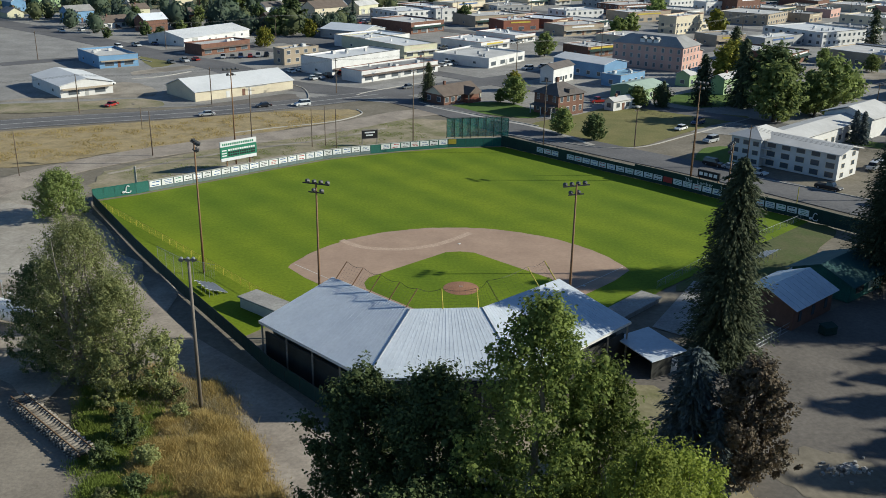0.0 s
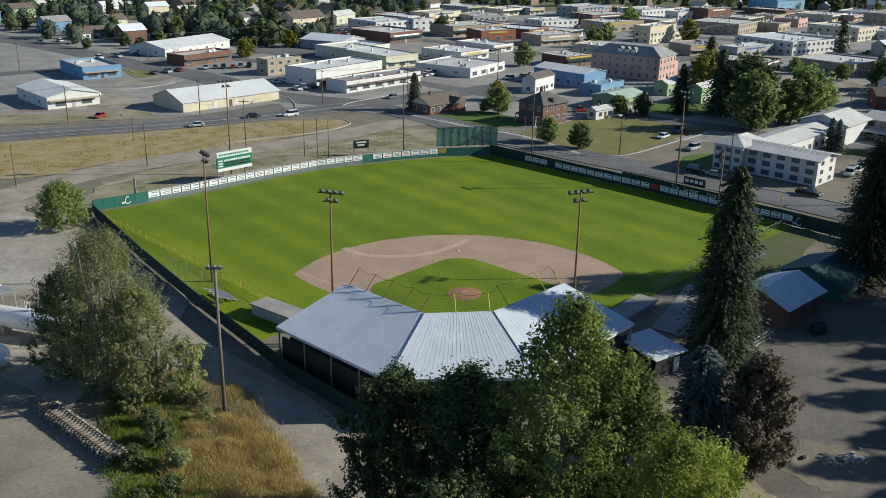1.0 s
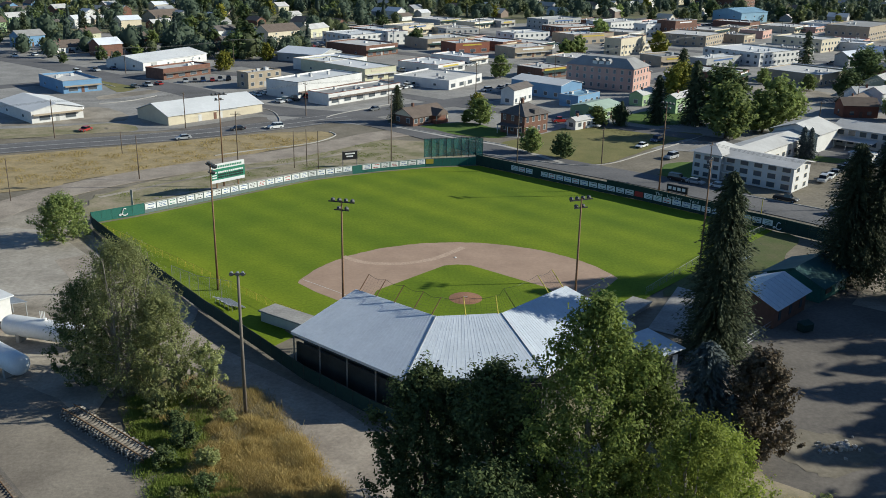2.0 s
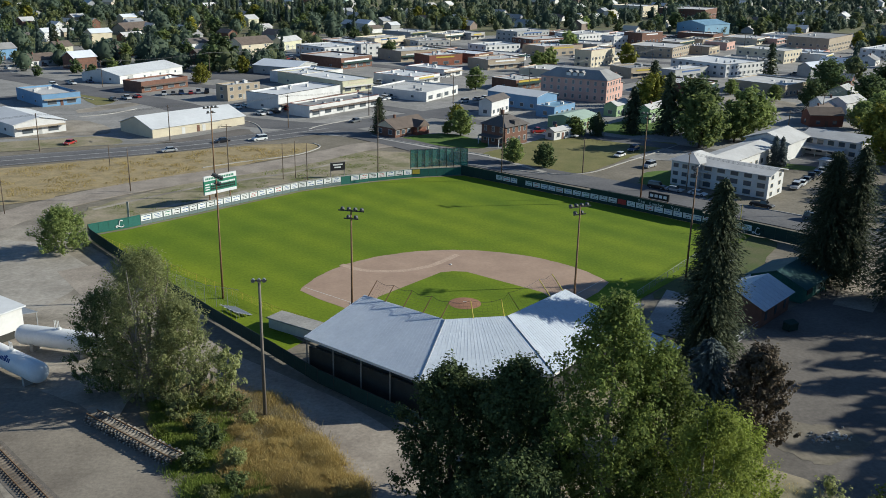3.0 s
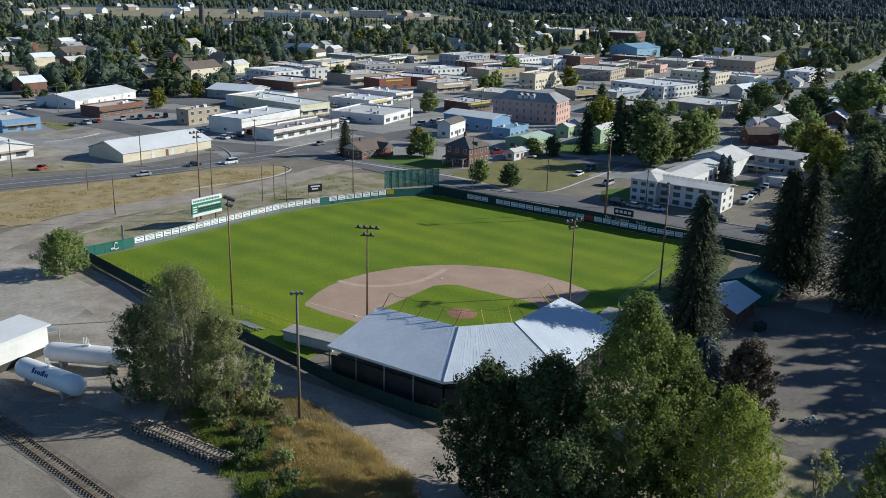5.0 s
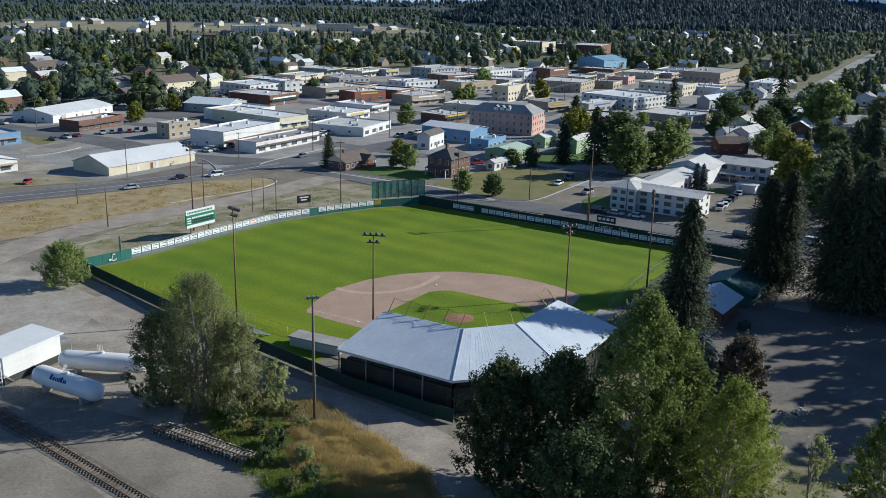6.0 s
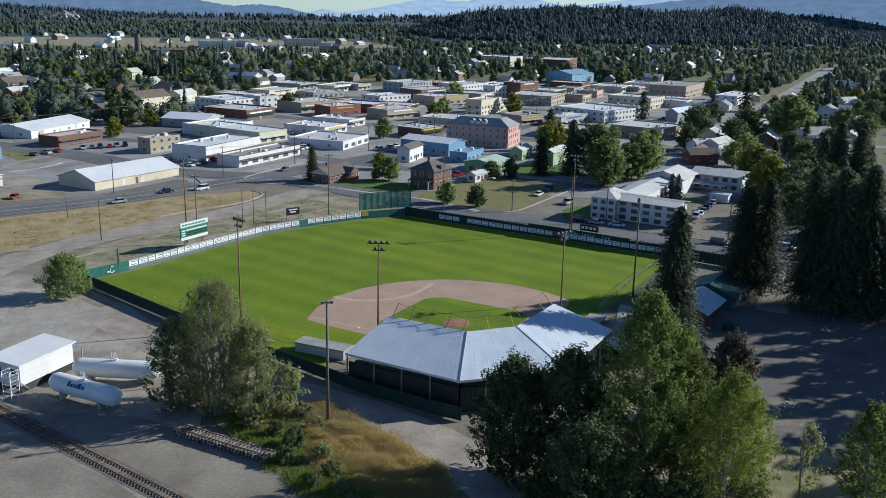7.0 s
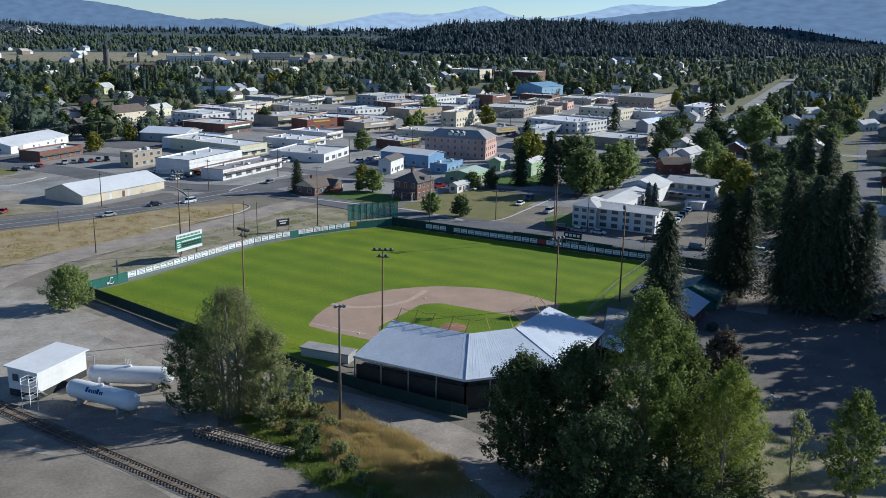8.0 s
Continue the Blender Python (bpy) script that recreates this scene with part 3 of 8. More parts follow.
for x in (-2.2, 2.2):
    part("post", MB().box(x - 0.1, 0, 0, x + 0.1, 0.2, 2.8), "rust_steel", sb2)


# ---------- light poles ----------
def light_pole(x, y, h, aim, label, lamps=6, steel="rust_steel"):
    p = thing("light_pole", label, "light pole", pose(x, y, 0, 0, 0, aim), "floodlight poles")
    part("shaft", MB().tube((0, 0, 0), (0, 0, h), 0.2, 0.11, 10), steel, p, smooth=True)
    for k, z in enumerate((h - 0.15, h - 1.3)):
        wdt = 1.9 if k == 0 else 1.1
        arm = part("crossarm", MB().box(-wdt, -0.07, z - 0.07, wdt, 0.07, z + 0.07), "dark_steel", p)
        n = lamps - 2 if k == 0 else 2
        for i in range(n):
            xx = -wdt + 2 * wdt * (i + 0.5) / n
            lamp = part("floodlight", MB().tube((xx, -0.05, z + 0.3), (xx, -0.45, z + 0.12), 0.16, 0.33, 10), "lamp_housing", arm)
    return p


for x, y, h, a in ((-40.7, 23.7, 21.2, -60), (-19.5, 0.4, 21.7, -20), (13.8, 0.4, 21.8, 20), (41.9, 25.7, 21.3, 60)):
    light_pole(x, y, h, a + 180, "tall rust-brown steel floodlight pole with lamp cluster beside the field")
for x, y, h, a in ((-49.2, 91.9, 21.5, -150), (52.4, 81.8, 21.5, 130)):
    light_pole(x, y, h, a + 180 - 180, "tall brown floodlight pole behind the outfield fence")
for x, y, h in ((-46.5, 97.9, 16.5), (-9.2, 114.5, 18.5), (22.6, 105.5, 18.0), (53.8, 85.9, 15.5), (-70.2, 98.8, 10.5), (-93.4, 79.7, 9.5), (-34.0, 109.3, 9.5), (-30.9, 110.7, 9.8), (-27.8, 106.9, 10.0), (-80.8, 126.2, 6.0)):
    up = thing("utility_pole", "slender brown wooden utility pole", "utility pole", pose(x, y, 0), "utility poles")
    part("shaft", MB().tube((0, 0, 0), (0, 0, h), 0.15 if h > 10 else 0.1, 0.09, 8), "pole_wood", up, smooth=True)
    if h > 12:
        part("crossarm", MB().box(-1.2, -0.06, h - 0.7, 1.2, 0.06, h - 0.55), "pole_wood", up)
wp = thing("utility_pole", "tall weathered timber pole with lamps by the gravel road", "utility pole", pose(-31.2, -18.7, 0))
part("shaft", MB().tube((0, 0, 0), (0, 0, 18.4), 0.24, 0.16, 12), "pole_grey", wp, smooth=True)
part("crossarm", MB().box(-0.9, -0.07, 18.2, 0.9, 0.07, 18.36), "pole_wood", wp)
for i in (-0.7, 0.0, 0.6):
    part("floodlight", MB().tube((i, -0.1, 18.55), (i, -0.5, 18.4), 0.15, 0.28, 10), "galv_steel", wp)

# ---------- boundary fence, rails ----------
def screen_fence(pts, h, label, wallm="fence_dark", step=3.0, rail="dark_steel", infill=True, name="boundary_fence"):
    f = thing(name, label, "fence")
    for a, b in zip(pts, pts[1:]):
        L = math.dist(a, b)
        k = max(1, round(L / step))
        for i in range(k):
            p, q = [(a[0] + (b[0] - a[0]) * s, a[1] + (b[1] - a[1]) * s) for s in (i / k, (i + 1) / k)]
            l = math.dist(p, q)
            m = pose(p[0], p[1], 0, 0, 0, rot(q[0] - p[0], q[1] - p[1]))
            part("post", MB().tube((0, 0, 0), (0, 0, h + 0.05), 0.04, n=6), rail, f, m=m)
            part("top_rail", MB().tube((0, 0, h), (l, 0, h), 0.03, n=6), rail, f, m=m)
            if infill:
                mb = MB()
                mb.box(0.05, -0.015, 0.08, l - 0.05, 0.015, h - 0.05)
                part("windscreen", mb, wallm, f, m=m)
            else:
                mb = MB()
                d = 0.33
                k2 = int(l / d)
                for j in range(k2):
                    mb.tube((j * d, 0, 0.05), (min((j + 2) * d, l), 0, h), 0.006, n=3, cap=False)
                    mb.tube((j * d, 0, h), (min((j + 2) * d, l), 0, 0.05), 0.006, n=3, cap=False)
                part("wire_mesh", mb, rail, f, m=m)
    return f


screen_fence([(-71.6, 62.4), (-70.4, 59.2), (-54.4, 33.7), (-41.2, 13.7), (-31.2, -0.5), (-24.6, -10.1), (-16.0, -19.9), (-12.1, -23.8)], 2.2, "dark green windscreen fence along the gravel road")
screen_fence([(-68.5, 58.0), (-49.7, 36.9), (-30.4, 14.7), (-26.0, 11.0)], 1.25, "low chain-link rail with yellow top along the third-base side", rail="yellow_paint", infill=False, name="chainlink_fence", step=2.6)
screen_fence([(67.9, 55.3), (46.8, 36.2), (30.3, 18.6)], 1.3, "low chain-link rail along the first-base side", rail="galv_steel", infill=False, name="chainlink_fence", step=2.6)
screen_fence([(-48.5, 26.0), (-43.3, 20.8), (-37.5, 18.0)], 3.6, "tall chain-link backstop of the bullpen", rail="galv_steel", infill=False, name="chainlink_fence", step=2.4)

# ---------- grandstand ----------
gst = thing("grandstand", "roofed wooden grandstand wrapped round home plate, pale metal roof", "grandstand")
I = [Vector(p) for p in ((-17.7, 0.1, 8.9), (-7.2, -10.3, 9.0), (1.5, -9.7, 9.0), (12.2, -0.2, 9.1))]
O = [Vector(p) for p in ((-26.4, -6.7, 5.6), (-11.8, -21.5, 5.5), (5.6, -21.1, 5.5), (20.8, -6.2, 5.7))]
for k in range(3):
    n = round(((I[k + 1] - I[k]).length + (O[k + 1] - O[k]).length) / 2 / 0.95)
    seams = MB()
    for i in range(n):
        a, b = i / n, (i + 1) / n
        g = 0.006
        c = [I[k].lerp(I[k + 1], a), I[k].lerp(I[k + 1], b - g / 10), O[k].lerp(O[k + 1], b - g / 10), O[k].lerp(O[k + 1], a)]
        part("roof_panel", MB().slab([c[3], c[2], c[1], c[0]], 0.05), "roof_sheet" if "roof_sheet" in MATS else mat("roof_sheet", (0.63, 0.675, 0.73), (0.56, 0.605, 0.665), 3.0, 0.45, 0.0, 0.0, fine=0.5, vary=0.02, grain=0.22, spec=0.5), gst)
        seams.tube(c[0] + Vector((0, 0, 0.03)), c[3] + Vector((0, 0, 0.008)), 0.009, n=4)
        mid = I[k].lerp(I[k + 1], (a + b) / 2), O[k].lerp(O[k + 1], (a + b) / 2)
        seams.tube(mid[0] + Vector((0, 0, 0.01)), mid[1] + Vector((0, 0, 0.005)), 0.012, n=4)
    part("roof_seam", seams, "roof_metal", gst)
for k in (1, 2):
    part("ridge_cap", MB().tube(I[k] + Vector((0, 0, 0.04)), O[k] + Vector((0, 0, 0.04)), 0.07, n=6), "galv_steel", gst, "bent metal ridge cap")
for k in range(3):
    part("fascia", MB().slab([O[k] + Vector((0, 0, -0.02)), O[k + 1] + Vector((0, 0, -0.02)), O[k + 1] * 0.992 + Vector((0, 0, 0.0)), O[k] * 0.992], 0.35), "wall_white", gst, "pale eave board")
    part("fascia", MB().slab([I[k] * 1.0 + Vector((0, 0.0, -0.05)), I[k + 1] + Vector((0, 0.0, -0.05)), I[k + 1] + Vector((0, 0.15, -0.05)), I[k] + Vector((0.1, 0.12, -0.05))], 0.4), "wall_white", gst)
for a, b in ((I[0], O[0]), (I[3], O[3])):
    part("gable_board", MB().slab([a + Vector((0, 0, -0.05)), b + Vector((0, 0, -0.05)), b + Vector((0.08, -0.08, -0.05)), a + Vector((0.08, -0.08, -0.05))], 0.3), "wall_white", gst)


def gp(k, t, s, z):
    """A plan point of the stand: along facet k by t, from inner (s=0) to outer (s=1) edge."""
    p = I[k].lerp(I[k + 1], t).lerp(O[k].lerp(O[k + 1], t), s)
    return (p.x, p.y, z)


for k in range(3):
    for row in range(9):
        s0, s1, z = 0.12 + row * 0.08, 0.12 + (row + 1) * 0.08 + 0.004, 0.9 + row * 0.36
        q = [gp(k, 0.02, s0, z), gp(k, 0.98, s0, z), gp(k, 0.98, s1, z), gp(k, 0.02, s1, z)]
        part("seating_tier", MB().slab(q[::-1], 0.36 + z * 0.3), "seat_boards", gst)
        b0, b1 = s0 + 0.015, s0 + 0.042
        q = [gp(k, 0.03, b0, z + 0.42), gp(k, 0.97, b0, z + 0.42), gp(k, 0.97, b1, z + 0.42), gp(k, 0.03, b1, z + 0.42)]
        part("bench", MB().slab(q[::-1], 0.06), "weathered_wood", gst)
    q = [gp(k, 0.0, 0.90, 3.9), gp(k, 1.0, 0.90, 3.9), gp(k, 1.0, 0.925, 3.9), gp(k, 0.0, 0.925, 3.9)]
    part("back_wall", MB().prism([p[:2] for p in q][::-1], 0, 3.9), "wall_dark", gst, "very dark board back wall")
    for i in range(int((O[k + 1] - O[k]).length / 4.2) + 1):
        t = i / max(1, int((O[k + 1] - O[k]).length / 4.2))
        for s, z in ((0.96, 5.45), (0.5, 7.2), (0.06, 8.6)):
            p = gp(k, t, s, 0)
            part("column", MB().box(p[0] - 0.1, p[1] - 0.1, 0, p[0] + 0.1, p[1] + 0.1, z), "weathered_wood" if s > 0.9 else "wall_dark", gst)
for k, t in ((0, 0.0), (2, 1.0)):
    q = [gp(k, t, s, 0) for s in (0.1, 0.92)]
    d = Vector(q[1]) - Vector(q[0])
    nrm = Vector((-d.y, d.x, 0)).normalized() * 0.1
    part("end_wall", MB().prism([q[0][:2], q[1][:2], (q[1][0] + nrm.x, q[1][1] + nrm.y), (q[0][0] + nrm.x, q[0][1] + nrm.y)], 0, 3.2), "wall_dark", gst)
# arms that lean out from the roof's front edge and carry the backstop net
net = thing("backstop_net", "yellow leaning steel arms, cables and fine backstop netting", "backstop net")
tips = []
for k, t, reach in ((0, 0.05, 1.0), (0, 0.27, 1.0), (0, 0.5, 1.0), (0, 0.74, 1.0), (0, 0.95, 1.0), (1, 0.45, 0.95), (1, 0.95, 0.95), (2, 0.2, 1.1), (2, 0.72, 1.1), (2, 0.95, 1.1)):
    foot, edge = I[k].lerp(I[k + 1], t), (I[k + 1] - I[k]).normalized()
    out = Vector((-edge.y, edge.x, 0))
    tip = foot + (out * 1.9 + Vector((0, 0, 1.9))) * reach
    part("arm", MB().tube(foot + Vector((0, 0, -0.3)) - out * 0.3, tip, 0.085, 0.06, 6), "yellow_paint" if k else "rust_steel", net)
    tips.append((tip, foot))
for (p, f0), (q, f1) in zip(tips, tips[1:]):
    part("cable", MB().path([p.lerp(q, i / 5) - Vector((0, 0, 0.35 * math.sin(math.pi * i / 5))) for i in range(6)], 0.025, 4), "dark_steel", net)
    strands = MB()
    for i in range(1, 6):
        strands.tube(f0.lerp(p, i / 6), f1.lerp(q, i / 6), 0.006, n=3, cap=False)
        strands.tube(f0.lerp(f1, i / 6), p.lerp(q, i / 6), 0.006, n=3, cap=False)
    part("netting", strands, "dark_steel", net)

# ---------- dugouts, bleachers, first-base yard ----------
def dugout(x, y, a, l, label, z=0.0, back="concrete"):
    d = thing("dugout", label, "dugout", pose(x, y, z, 0, 0, a))
    part("roof", MB().bevel_box(-0.2, -0.3, 1.65, l + 0.2, 3.3, 1.85, 0.05), "concrete", d, "flat pale concrete roof")
    part("back_wall", MB().box(0, 0, 0, l, 0.2, 1.65), back, d)
    for x0 in (0, l - 0.2):
        part("end_wall", MB().box(x0, 0.2, 0, x0 + 0.2, 2.9, 1.65), "concrete", d)
    for i in range(4):
        part("post", MB().box(0.2 + i * (l - 0.6) / 3, 2.85, 0, 0.35 + i * (l - 0.6) / 3, 3.0, 1.65), "wall_dark", d)
    part("bench", MB().box(0.3, 0.5, 0.4, l - 0.3, 0.9, 0.46).box(0.5, 0.6, 0, 0.6, 0.8, 0.4).box(l - 0.6, 0.6, 0, l - 0.5, 0.8, 0.4), "weathered_wood", d)
    part("front_rail", MB().tube((0, 3.2, 1.0), (l, 3.2, 1.0), 0.04).tube((0, 3.2, 0.5), (l, 3.2, 0.5), 0.03), "dark_steel", d)


dugout(-32.3, 10.2, rot(10.2, -8.6), 9.8, "long low pale dugout on the third-base side", back="wall_white")
dugout(21.3, 5.0, rot(9.0, 9.4), 12.0, "long low concrete dugout on the first-base side", -1.0)
structure("pavement_yard", poly([(26.5, 4.7), (37.1, 22.2), (44.5, 14.9), (37.7, 4.8), (32.5, -0.2)], 0.02), "concrete", "cracked pale concrete yard beside the grandstand")


def bleachers(x, y, a, rows=5, l=5.5, label="small aluminium spectator bleachers on grass"):
    b = thing("bleachers", label, "bleachers", pose(x, y, 0, 0, 0, a), "bleachers")
    for r in range(rows):
        part("seat_plank", MB().box(0, r * 0.62, 0.40 + r * 0.24, l, r * 0.62 + 0.28, 0.44 + r * 0.24), "galv_steel", b)
        part("foot_plank", MB().box(0, r * 0.62 - 0.3, 0.16 + r * 0.24, l, r * 0.62 - 0.06, 0.2 + r * 0.24), "galv_steel", b)
    for i in range(4):
        xx = 0.3 + i * (l - 0.6) / 3
        fr = MB().tube((xx, -0.2, 0.1), (xx, rows * 0.62, 0.35 + rows * 0.24), 0.04, n=6)
        for r in range(rows):
            fr.tube((xx, r * 0.62 + 0.1, 0), (xx, r * 0.62 + 0.1, 0.4 + r * 0.24), 0.03, n=6)
        part("frame", fr, "galv_steel", b)


bleachers(-35.4, 15.2, 128, 5, 4.6)
bleachers(52.7, 35.5, -135, label="blue-grey aluminium bleachers beside the first-base rail")
bleachers(57.2, 30.0, -135, 3)

# ---------- roads and ground covers ----------
structure("ground_town", poly([(-296.3, 168.0), (-149.2, 139.9), (-25.8, 170.8), (23.2, 149.1), (94.2, 120.6), (157.6, 99.8), (232.6, 228.2), (347.9, 435.4), (394.6, 614.7), (-45.3, 541.3), (-290.9, 374.9)], -0.05), "pale_asphalt", "worn pale paving between the shops of the town")
structure("ground_suburb", poly([(-1040.7, 285.7), (-290.9, 374.9), (-45.7, 526.8), (375.9, 595.4), (336.0, 433.9), (221.4, 227.4), (146.1, 73.8), (155.6, 22.7), (2888.4, -324.9), (4137.3, 3630.6), (-1201.0, 1074.2)], -0.04), "suburb_ground", "dry green-brown grass between far houses")
structure("ground_lot_west", blob([(-226.0, -75.9), (-222.7, 53.1), (-104.9, 69.8), (-87.8, 78.0), (-75.6, 70.7), (-72.1, 59.3), (-55.6, 31.7), (-42.5, 12.5), (-50.0, -13.8), (-44.7, -33.2), (-59.1, -68.0), (-118.7, -105.7)], -0.02, 1.2), "gravel_lot", "dusty gravel yard with tyre tracks")
structure("ground_dry_field", blob([(-177.8, 80.5), (-98.8, 87.2), (-82.5, 99.3), (-60.2, 114.7), (-44.4, 128.0), (-32.5, 138.3), (-25.4, 149.4), (-29.1, 156.0), (-47.6, 153.0), (-74.8, 140.0), (-110.9, 123.8), (-177.4, 97.3)], -0.02, 0.7), "dry_grass", "long dry yellow grass beside the highway")
structure("ground_verge", blob([(-76.2, 84.2), (-62.4, 102.1), (-38.8, 120.5), (-14.8, 143.1), (4.9, 138.2), (11.3, 115.9), (-11.7, 108.0), (-29.6, 99.5), (-52.4, 81.2), (-64.2, 71.1), (-74.7, 68.8)], -0.03, 0.8), "sparse_verge", "thin patchy grass behind the outfield fence")
structure("ground_lot_east", blob([(13.0, -11.3), (23.3, -3.3), (43.7, 3.9), (56.2, 13.0), (71.0, 25.3), (88.0, 41.7), (100.4, 36.0), (110.4, 13.8), (143.7, -18.4), (100.1, -59.2), (48.4, -52.9), (26.4, -39.0), (16.6, -27.1)], -0.03, 0.8), "lot_dirt", "bare grey dirt parking lot")
structure("ground_woods_floor", blob([(-11.6, -117.6), (-12.1, -58.6), (-5.5, -33.1), (6.8, -19.2), (19.0, -12.2), (26.9, -19.1), (28.5, -37.0), (46.4, -50.9), (89.6, -59.1), (77.6, -119.5)], -0.025, 0.8), "sparse_verge", "dry brown grass under the trees")
structure("ground_weeds", blob([(-49.8, -6.0), (-40.1, -4.0), (-31.5, -12.6), (-25.9, -22.4), (-19.3, -35.1), (-18.0, -58.6), (-31.8, -60.5), (-38.9, -33.1), (-44.4, -23.4)], -0.01, 0.7), "weeds", "weedy bank of dry and green grass")
structure("ground_clay_path", blob([(63.0, 37.2), (75.5, 41.5), (81.6, 34.6), (79.2, 21.4), (66.7, 19.2), (58.7, 27.1)], -0.01, 0.6), "dry_earth", "bare tan earth beside the clubhouse")
structure("lawn_park", blob([(14.6, 126.9), (24.4, 119.5), (38.4, 113.1), (48.6, 114.6), (61.2, 127.1), (73.9, 139.7), (88.8, 152.5), (72.3, 157.7), (51.9, 164.5), (37.4, 151.8), (25.0, 141.2)], 0.0, 0.4), "dry_lawn", "yellowing open lawn beside the street")
structure("lawn_house", blob([(-2.5, 160.4), (7.3, 154.1), (23.1, 147.1), (27.4, 155.2), (17.7, 170.5), (5.7, 167.8)], 0.0, 0.3), "lawn", "green front lawn of a bungalow")
structure("lawn_motel", blob([(102.5, 124.5), (108.5, 132.0), (119.0, 122.5), (113.0, 113.5), (106.0, 117.5)], 0.0, 0.3), "lawn", "bright green motel courtyard lawn")
structure("lawn_motel_side", blob([(58.5, 101.0), (64.5, 95.3), (73.0, 103.6), (75.3, 113.7), (65.0, 113.3)], 0.0, 0.3), "lawn", "dark green shaded grass beside the motel")
structure("ground_dry_east", blob([(87.0, 3.4), (97.8, 13.7), (114.7, 15.9), (154.8, -10.1), (122.1, -28.7)], -0.005, 0.6), "dry_grass", "dry yellow grass beside the street")
structure("ground_lot_drive", ribbon(smooth_line([(97.0, 51.0), (90.0, 42.0), (82.0, 30.5), (74.5, 21.0), (66.0, 11.0)], 6), 6.5, -0.002), "gravel_lot", "pale dusty drive between tall spruces")
PATCHES = (
    ("ground_yard_dark", [(-108.2, -58.1), (-82.6, -14.0), (-70.0, -7.6), (-59.5, -10.0), (-51.1, -17.6), (-43.5, -25.4), (-38.8, -32.2), (-42.0, -42.9), (-59.1, -68.0)], "yard_dirt", "dark bare dirt round the railway track"),
    ("ground_yard_slab", [(-103.8, 37.4), (-91.1, 58.8), (-77.0, 55.3), (-66.0, 38.3), (-70.2, 20.8), (-81.8, 14.8), (-96.8, 20.3)], "yard_slab", "pale worn concrete yard with cracks"),
    ("ground_shoulder", [(-149.2, 139.9), (-115.9, 146.4), (-101.8, 151.9), (-83.8, 158.2), (-92.9, 169.6), (-112.7, 162.7), (-139.6, 155.5)], "sparse_verge", "weedy gravel shoulder of the highway"),
    ("ground_dirt_lot", [(-139.6, 157.3), (-122.9, 164.9), (-100.4, 170.1), (-90.9, 175.5), (-96.2, 189.5), (-109.0, 198.1), (-118.8, 179.4)], "gravel_lot", "bare gravel lot beside a long shed"),
    ("ground_median", [(-119.7, 253.2), (-107.3, 230.5), (-103.2, 245.1), (-118.6, 259.0)], "dry_lawn", "dry triangular grass median"),
    ("ground_median_low", [(-109.6, 212.8), (-93.3, 228.8), (-96.8, 235.7), (-111.2, 221.7)], "gravel_lot", "bare median strip between two streets"),
    ("ground_apron", [(-75.0, 159.2), (-54.8, 160.8), (-46.2, 170.5), (-49.8, 181.0), (-60.6, 171.6)], "lot_dirt", "brown earth apron in front of the warehouse"),
    )
TOWN_PATCHES = (
    ("pavement_showroom", [(-31.2, 190.9), (-28.3, 185.2), (-1.2, 210.5), (-3.0, 218.2), (-15.1, 207.6)], "concrete", "pale concrete forecourt of the showroom"),
    ("pavement_lot_mid", [(15.1, 223.5), (34.9, 213.1), (49.5, 230.0), (31.7, 244.5)], "concrete", "pale concrete parking apron between shops"),
    ("ground_back_lot", [(-79.7, 316.0), (-51.8, 289.9), (-21.9, 322.0), (-50.0, 359.6)], "asphalt", "dark asphalt parking lot"),
    ("ground_dark_lot", [(67.7, 301.3), (92.0, 277.5), (113.5, 301.6), (91.1, 325.6)], "asphalt", "dark asphalt parking lot behind shops"),
    ("ground_tan_yard", [(128.6, 225.8), (160.0, 197.4), (180.3, 223.4), (150.6, 252.0)], "gravel_lot", "tan gravel yard beside a clinic"),
    ("lawn_back_yard", [(66.7, 179.4), (78.7, 166.1), (102.1, 181.5), (94.1, 199.2)], "lawn", "shaded green back yard"),
)
for nm, pts, mt, lab in PATCHES + TOWN_PATCHES:
    structure(nm, blob(pts, -0.012, 0.5, 4), mt, lab)
